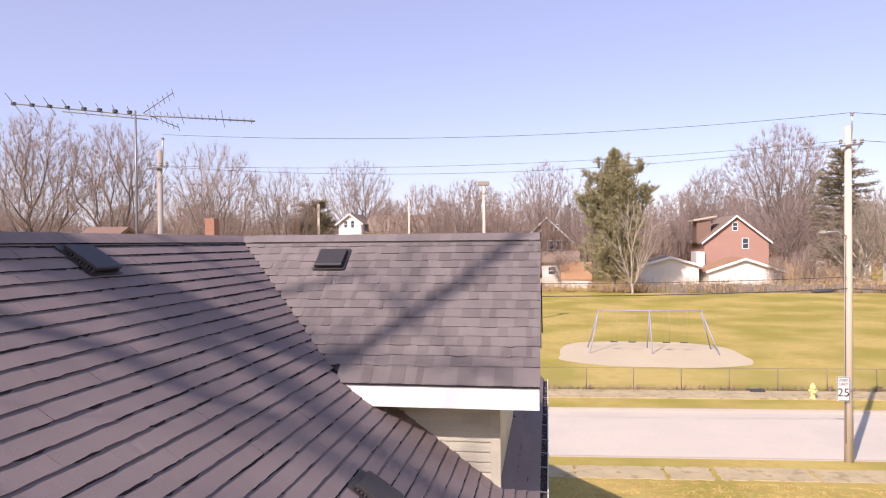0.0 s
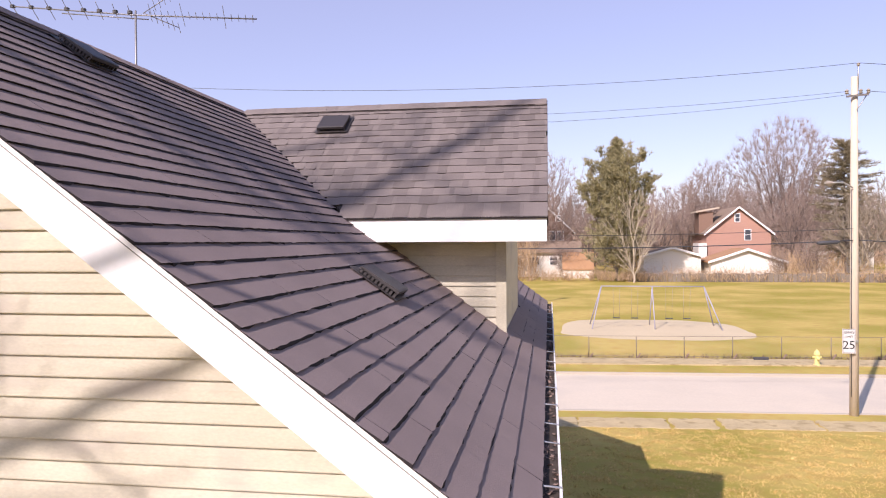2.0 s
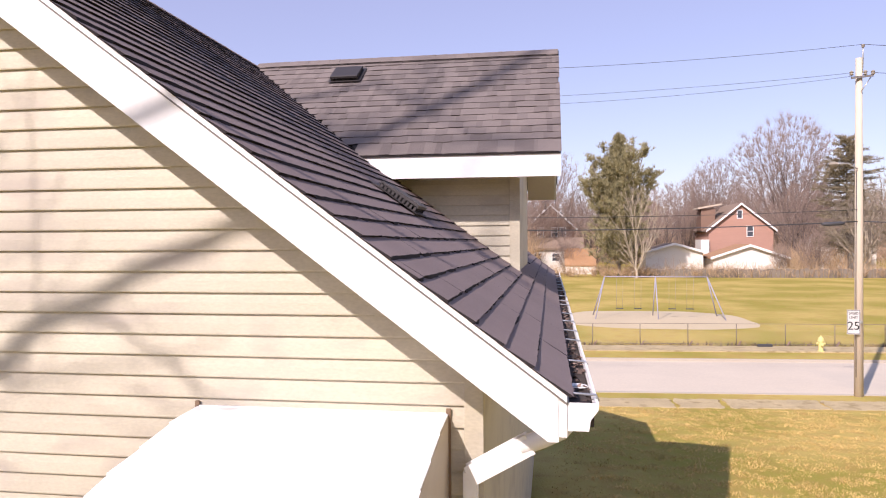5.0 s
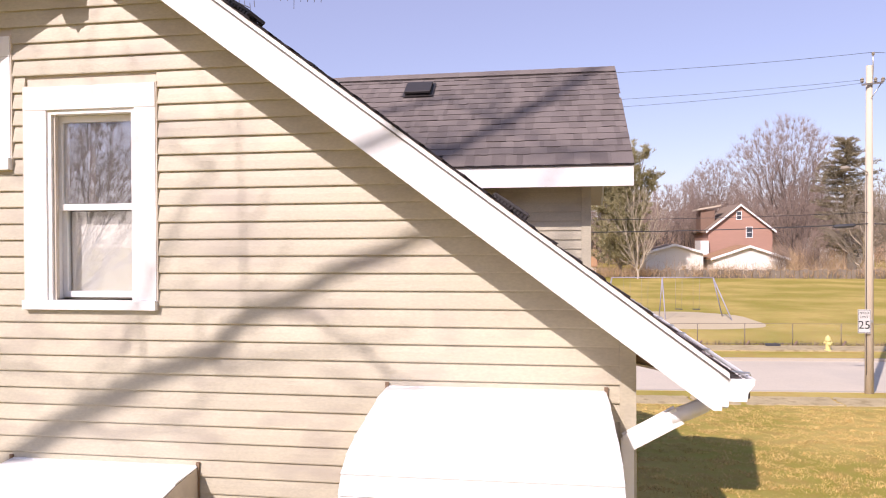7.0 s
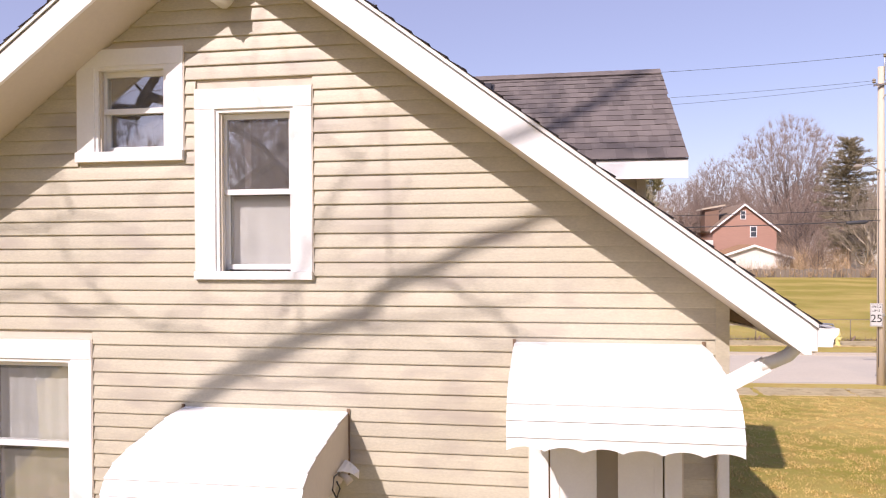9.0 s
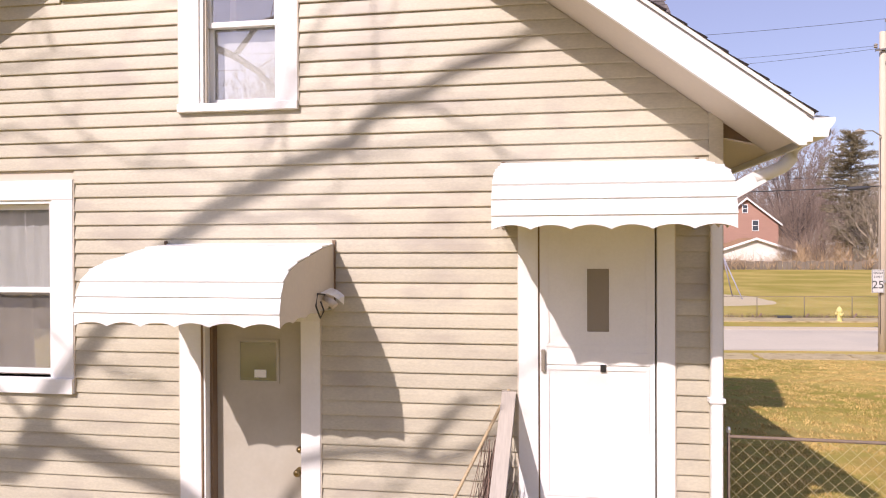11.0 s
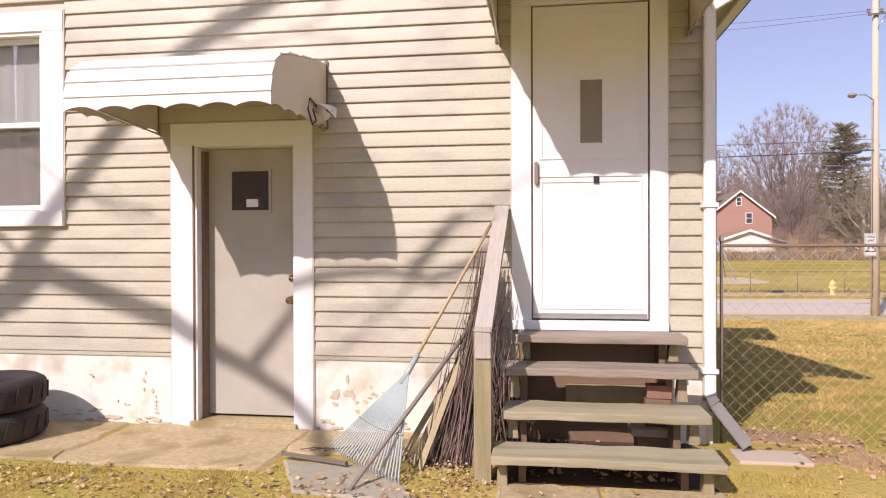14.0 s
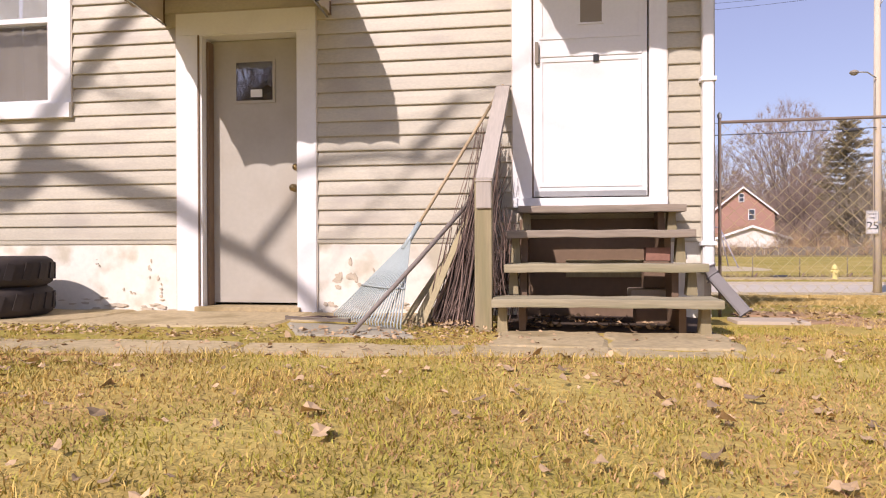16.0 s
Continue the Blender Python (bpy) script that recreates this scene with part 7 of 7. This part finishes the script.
def yard_tree():
    """The big bare tree behind the camera, whose limbs shade the wall and the roofs."""
    rnd = random.Random(17)
    base = Vector((-11.2, -6.9, -0.1))
    t = thing("yard_tree", base, "large bare yard tree with long crooked limbs", "tree")
    thick, thin = Soup(), Soup()
    fork = Vector((-10.6, -6.15, 6.6))
    thick.add(*tube([base, Vector((-11.0, -6.6, 3.2)), fork], [0.36, 0.28, 0.20], 12, False))

    def limb(shade, r0, r1, at=-6.0, start=None, twigs=6):
        pts = []
        for x, y, z in shade:
            k = y - at
            pts.append(Vector((x - 0.5 * k, y - k, z + 0.9 * k)))
        if start is not None:
            pts.insert(0, start)
        n = len(pts)
        thick.add(*tube(pts, [r0 + (r1 - r0) * i / (n - 1) for i in range(n)], 8, False))
        for _ in range(twigs):
            i = rnd.randrange(1, n)
            out = []
            d = Vector((rnd.gauss(0, 0.7), rnd.gauss(0, 0.4), rnd.gauss(0.35, 0.5))).normalized()
            grow(rnd, out, pts[i], d, rnd.uniform(0.8, 1.8), 0.011, 1, 2, (1, 1, 1, 1), 0.04, 0.16)
            for lv, pp, rr in out:
                thin.add(*tube(pp, [max(0.005, q) for q in rr], 4, False))
        return pts

    limb([(-5.1, 0, 0.86), (-4.96, 0, 1.14), (-4.61, 0, 1.63), (-4.13, 0, 2.24), (-3.74, 0, 2.66), (-3.41, 0, 2.91), (-3.09, 0, 3.08), (-2.77, 0, 3.25), (-2.5, 0, 3.35),
          (-2.28, 0, 3.43), (-2.21, 0, 3.55), (-2.07, 0, 3.66), (-1.73, 0, 3.79), (-1.52, 0, 3.93), (-1.1, 0, 4.09), (-0.98, 0, 4.16), (-0.6, 0, 4.30), (-0.2, 0, 4.51)],
         0.078, 0.034, start=fork, twigs=3)
    limb([(-5.0, 0, 0.95), (-4.76, 0, 1.17), (-4.28, 0, 1.0), (-3.66, 0, 0.79), (-3.46, 0.1, 0.60), (-3.13, 0.1, 0.45), (-2.74, 0.1, 0.2), (-2.2, -0.5, -0.1)], 0.10, 0.048, start=fork, twigs=1)
    limb([(-3.13, 0.1, 0.43), (-2.95, 0.1, 0.64), (-2.70, 0.1, 0.95), (-2.3, 0, 1.15), (-1.97, 0, 1.17), (-1.64, 0, 1.10), (-1.32, 0, 1.24), (-1.1, 0, 1.45)], 0.05, 0.020, twigs=1)
    limb([(-1.80, 0, 1.14), (-1.66, 0, 1.30), (-1.54, 0, 1.46), (-1.42, 0, 1.58)], 0.045, 0.03, twigs=2)
    # lighter boughs that leave the main limb or the fork
    limb([(-2.28, 0, 3.47), (-2.16, 0, 3.60), (-1.98, 0, 3.70), (-1.64, 0, 3.67), (-1.48, 0, 3.55), (-1.31, 0, 3.45), (-1.15, 0, 3.32), (-0.9, 0, 3.2)], 0.0186, 0.0120, twigs=1)
    limb([(-2.77, 0, 3.29), (-2.80, 0, 3.42), (-2.81, 0, 3.58), (-2.72, 0, 3.85), (-2.54, 0, 4.24), (-2.50, 0, 4.36), (-2.28, 0, 4.60)], 0.0136, 0.0078, twigs=2)
    limb([(-5.5, 0, 3.5), (-5.06, 0, 3.62), (-4.61, 0, 3.40), (-4.36, 0, 3.49), (-4.0, 0, 3.3), (-3.8, 0, 3.42)], 0.0198, 0.0078, start=fork, twigs=2)
    limb([(-5.9, 0, 3.9), (-5.26, 0, 4.13), (-5.05, 0, 4.08), (-4.7, 0, 4.22), (-4.3, 0, 4.15)], 0.0211, 0.0084, start=fork, twigs=2)
    limb([(-5.3, 0, 1.62), (-5.1, 0, 1.43), (-4.86, 0, 1.19)], 0.0310, 0.0240, start=fork, twigs=0)
    limb([(-4.50, 0, 1.80), (-4.20, 0, 1.70), (-4.02, 0, 1.58), (-3.8, 0, 1.62)], 0.0161, 0.0084, twigs=1)
    limb([(-2.50, 0, 3.39), (-2.2, 0, 3.30), (-1.80, 0, 3.43), (-1.36, 0, 3.47), (-1.0, 0, 3.6)], 0.0124, 0.0072, twigs=1)
    limb([(-3.41, 0, 2.95), (-3.0, 0, 2.86), (-2.6, 0, 2.95), (-2.2, 0, 2.86)], 0.0112, 0.0060, twigs=1)
    part("trunk", thick.mesh("trunk", M_BARK), None, t)
    part("crown", thin.mesh("crown", M_BRANCH), None, t, "fine bare branches")


yard_tree()


def tall_yard_tree():
    """A taller tree farther back, whose high limbs shade the roofs."""
    base = Vector((-17.0, -15.0, -0.1))
    t = thing("yard_tree", base, "tall bare tree at the back of the yard", "tree")
    thick, thin = Soup(), Soup()
    rnd = random.Random(18)
    crotch = Vector((-16.2, -14.3, 14.0))
    top = Vector((-15.0, -14.2, 20.5))
    thick.add(*tube([base, Vector((-16.8, -14.6, 7)), crotch, top, Vector((-14.6, -14.2, 24.5))], [0.5, 0.42, 0.33, 0.24, 0.15], 12, False))

    def limb(shade, r0, r1, start, twigs, at=-14.0):
        pts = [start]
        for x, y, z in shade:
            k = y - at
            pts.append(Vector((x - 0.5 * k, y - k, z + 0.9 * k)))
        n = len(pts)
        thick.add(*tube(pts, [r0 + (r1 - r0) * i / (n - 1) for i in range(n)], 8, False))
        for _ in range(twigs):
            i = rnd.randrange(1, n)
            out = []
            d = Vector((rnd.gauss(0, 0.7), rnd.gauss(0, 0.4), rnd.gauss(0.35, 0.5))).normalized()
            grow(rnd, out, pts[i], d, rnd.uniform(1.0, 2.2), 0.03, 1, 2, (1, 1, 1, 1), 0.04, 0.16)
            for lv, pp, rr in out:
                thin.add(*tube(pp, [max(0.008, q) for q in rr], 4, False))

    limb([(-3.6, 1.3, 6.6), (-3.23, 1.61, 6.45), (-2.97, 1.87, 6.25), (-2.42, 2.23, 5.83), (-1.76, 2.52, 5.34), (-0.83, 2.74, 4.64), (0.3, 3.0, 3.8)], 0.20, 0.11, top, 6)
    limb([(-3.45, 0.6, 6.6), (-3.25, 1.24, 6.45), (-3.08, 1.96, 6.33), (-2.71, 2.30, 6.05), (-2.17, 2.90, 5.64), (-1.79, 3.45, 5.36), (-1.3, 3.95, 5.26)], 0.34, 0.18, top, 10)
    limb([(-2.9, 0.4, 6.1), (-2.52, 0.74, 5.91), (-2.24, 1.17, 5.70), (-1.8, 1.41, 5.37), (-1.36, 1.93, 5.04), (-0.5, 2.2, 4.4)], 0.15, 0.07, top, 7)
    limb([(-1.39, 3.83, 5.18), (-0.86, 4.30, 5.53), (-0.28, 4.81, 5.92), (0.36, 5.53, 6.45), (0.7, 5.9, 6.7)], 0.12, 0.07, top, 4)
    limb([(-1.48, 5.08, 6.12), (-0.92, 4.57, 5.73), (-0.45, 4.19, 5.45)], 0.07, 0.03, top, 4)
    part("trunk", thick.mesh("trunk", M_BARK), None, t)
    part("crown", thin.mesh("crown", M_BRANCH), None, t, "fine bare branches")


tall_yard_tree()


# ---- grass, leaves ----
def blades(name, seed, count, area, h0, h1, w, material, label, keep=None, shift=0.0, lean=2.0):
    rs = np.random.RandomState(seed)
    x = rs.uniform(area[0], area[1], count)
    y = rs.uniform(area[2], area[3], count)
    clump = np.array([noise.noise((a * 2.1, b * 2.1, shift)) + 0.6 * noise.noise((a * 6.5, b * 6.5, shift + 20)) for a, b in zip(x, y)])
    ok = rs.uniform(-0.34, 0.34, count) < clump
    rim = np.minimum(np.minimum(x - area[0], area[1] - x), y - area[2])
    ok &= rs.uniform(0, 1, count) < np.clip(rim / 0.6, 0, 1)
    if keep is not None:
        ok &= np.array([keep(a, b) for a, b in zip(x, y)])
    x, y, clump = x[ok], y[ok], clump[ok]
    n = len(x)
    z = np.array([ground_z(a, b) for a, b in zip(x, y)])
    h = rs.uniform(h0, h1, n) * (0.8 + 0.6 * np.clip(clump, -0.5, 0.6))
    an = rs.uniform(0, 2 * np.pi, n)
    le = rs.uniform(0.3, lean, n) * h
    la = rs.uniform(0, 2 * np.pi, n)
    ww = w * rs.uniform(0.6, 1.4, n)
    dx, dy = np.cos(an) * ww, np.sin(an) * ww
    co = np.zeros((n, 5, 3))
    co[:, 0] = np.stack([x - dx, y - dy, z - 0.005], 1)
    co[:, 1] = np.stack([x + dx, y + dy, z - 0.005], 1)
    co[:, 2] = np.stack([x + dx * 0.8 + np.cos(la) * le * 0.35, y + dy * 0.8 + np.sin(la) * le * 0.35, z + h * 0.6], 1)
    co[:, 3] = np.stack([x - dx * 0.8 + np.cos(la) * le * 0.35, y - dy * 0.8 + np.sin(la) * le * 0.35, z + h * 0.6], 1)
    co[:, 4] = np.stack([x + np.cos(la) * le, y + np.sin(la) * le, z + h], 1)
    base = np.arange(n) * 5
    quads = np.stack([base, base + 1, base + 2, base + 3], 1)
    tris = np.stack([base + 3, base + 2, base + 4], 1)
    me = bpy.data.meshes.new(name)
    me.vertices.add(n * 5)
    me.vertices.foreach_set("co", co.reshape(-1))
    me.loops.add(n * 7)
    me.loops.foreach_set("vertex_index", np.concatenate([quads, tris], 1).reshape(-1))
    me.polygons.add(n * 2)
    starts = (np.arange(n)[:, None] * 7 + np.array([[0, 4]])).reshape(-1)
    me.polygons.foreach_set("loop_start", starts)
    me.materials.append(material)
    me.update(calc_edges=True)
    me.validate()
    return solid(name, me, None, label, "grass", "stuff")


def off_paving(x, y):
    if -2.42 < x - 0.45 * (y + 0.72) * -1 < -1.80 and -1.25 < y < -0.75:
        return False
    if -1.10 < x < 0.13 and y > -1.60 + 0.08 * noise.noise((x * 3, y * 3, 6.0)):
        return False
    if x < -1.3 and y > -0.86 + 0.16 * noise.noise((x * 2.2, y * 2.2, 9.0)):
        return False
    if x < 0.1 and -2.04 + 0.08 * noise.noise((x * 3.0, 1.0, 5.0)) < y < -1.60 + 0.06 * noise.noise((x * 4.0, 2.0, 5.0)):
        edge = min(y + 2.08, -1.58 - y) / 0.24
        return noise.noise((x * 2.6, y * 4.0, 4.0)) + 0.5 * noise.noise((x * 9, y * 11, 1.0)) > 0.55 * edge - 0.32
    if x < -1.1 and y > -1.60:
        return noise.noise((x * 2.0, y * 3.0, 7.0)) + 0.5 * noise.noise((x * 8, y * 8, 3.0)) > 0.02
    return True


NEAR = (-5.2, 3.6, -4.4, -0.6)
blades("grass", 41, 130000, NEAR, 0.008, 0.024, 0.0017, M_BLADE, "short straw-coloured winter grass", keep=off_paving)
blades("grass", 44, 150000, NEAR, 0.008, 0.022, 0.0018, M_BLADE_G, "short dull green grass among the straw", keep=off_paving, shift=3.1)
blades("grass", 45, 110000, (-5.2, 3.6, -4.4, -0.95), 0.005, 0.015, 0.0024, M_BLADE_B, "matted brown thatch between the grass", keep=off_paving, shift=7.3, lean=3.5)
blades("grass", 46, 16000, (-5.0, 3.4, -4.3, -1.9), 0.025, 0.05, 0.0016, M_BLADE, "longer straw stalks standing in the lawn", keep=lambda x, y: y < -2.1 and noise.noise((x * 5, y * 5, 2.0)) > 0.05, lean=1.2)
blades("grass", 47, 9000, (-5.0, 1.2, -2.75, -1.5), 0.03, 0.06, 0.0018, M_BLADE, "taller grass along the edge of the slabs", keep=lambda x, y: y < -2.06 + 0.05 * noise.noise((x * 3, 1.0, 5.0)), shift=5.0, lean=1.1)
blades("grass", 42, 110000, (0.5, 5.0, -1.2, 6.0), 0.012, 0.04, 0.002, M_BLADE_M, "short straw-coloured winter grass beside the house")
blades("grass", 43, 130000, (0.6, 14.0, 5.0, 19.3), 0.02, 0.05, 0.007, M_BLADE_M, "patchy winter grass towards the street", keep=lambda x, y: not 19.3 < y - TILT_Y * x < 20.65)


def bare_earth():
    rnd = random.Random(33)
    # the sheet under the steps has their shade in its colour
    solid("bare_earth", rough_slab(-1.12, 0.14, -0.95, -0.02, 0.008, rnd, thick=0.03, wear=0.06, material=M_SOIL), None, "earth and litter under the steps, coloured dark for the shade", "earth", "stuff")
    for x0, x1, y0, y1 in ((0.62, 1.75, -0.42, -0.10), (0.50, 1.30, 0.02, 0.36)):
        solid("bare_earth", rough_slab(x0, x1, y0, y1, 0.012, rnd, thick=0.03, wear=0.12, material=M_DIRT), None, "bare orange-brown earth by the downspout", "earth", "stuff")


bare_earth()


def leaf_litter():
    rnd = random.Random(12)
    s = Soup()
    for k in range(2600):
        x, y = rnd.uniform(-5, 3.2), rnd.uniform(-4.4, -1.0)
        if noise.noise((x * 1.3, y * 1.3, 2.0)) < rnd.uniform(-0.5, 0.4):
            continue
        leaf(s, Vector((x, y, ground_z(x, y) + rnd.uniform(0.008, 0.03))), rnd, rnd.choice((0.010, 0.012, 0.015, 0.019, 0.026)))
    for k in range(220):
        x, y = rnd.gauss(0.95, 0.35), rnd.gauss(0.15, 0.35)
        if x < 0.42 and y > -0.15:
            continue
        leaf(s, Vector((x, y, 0.01 + rnd.uniform(0, 0.02))), rnd, 0.02)
    for k in range(240):
        leaf(s, Vector((rnd.gauss(-1.42, 0.2), rnd.gauss(-0.85, 0.2), 0.02 + rnd.uniform(0, 0.02))), rnd, 0.015)
    for k in range(120):
        leaf(s, Vector((rnd.uniform(-1.0, 0.0), rnd.uniform(-0.9, -0.1), 0.018)), rnd, 0.028)
    for k in range(420):
        leaf(s, Vector((rnd.uniform(-4.8, -1.15), rnd.gauss(-1.32, 0.17), 0.016 + rnd.uniform(0, 0.01))), rnd, rnd.choice((0.012, 0.017, 0.022)))
    for k in range(60):                                 # larger leaves lying singly on the lawn
        x, y = rnd.uniform(-3.6, 2.2), rnd.uniform(-4.2, -2.1)
        leaf(s, Vector((x, y, ground_z(x, y) + 0.022)), rnd, rnd.uniform(0.022, 0.04))
    solid("dead_leaves", s.mesh("dead_leaves", M_LEAF), None, "curled brown dead leaves scattered on grass and paving", "leaves", "stuff")


leaf_litter()

# ---- pieces of the walls and roofs ----
clad_gable()
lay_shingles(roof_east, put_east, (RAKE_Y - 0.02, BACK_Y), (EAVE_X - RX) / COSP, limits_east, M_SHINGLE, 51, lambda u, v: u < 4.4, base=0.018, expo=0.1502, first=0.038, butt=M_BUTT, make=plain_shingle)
lay_shingles(roof_dormer, put_dormer, (RX, DORM_END + 0.02), (DORM_Y - DORM_EAVE) / COSP, limits_dormer, M_SHINGLE_B, 52, lambda u, v: True, base=0.010, tab=0.014, expo=0.151, first=0.114)
lay_shingles(roof_west, put_west, (RAKE_Y - 0.02, BACK_Y), (EAVE_X - RX) / COSP, lambda v: [(RAKE_Y - 0.02, BACK_Y)], M_SHINGLE, 53, lambda u, v: False, base=0.018, expo=0.1502, first=0.038, butt=M_BUTT, make=plain_shingle)
lay_shingles(roof_dormer, put_dormer_back, (RX, DORM_END + 0.02), (DORM_Y - DORM_EAVE) / COSP, limits_dormer, M_SHINGLE_B, 54, lambda u, v: False)
ridge_caps(roof_east, (((RX, RAKE_Y, RZ), (RX, BACK_Y, RZ)), (1, 0, 0)), M_SHINGLE, 55)
ridge_caps(roof_dormer, (((DORM_END, DORM_Y, RZ), (RX + 0.1, DORM_Y, RZ)), (0, 1, 0)), M_SHINGLE_B, 56)
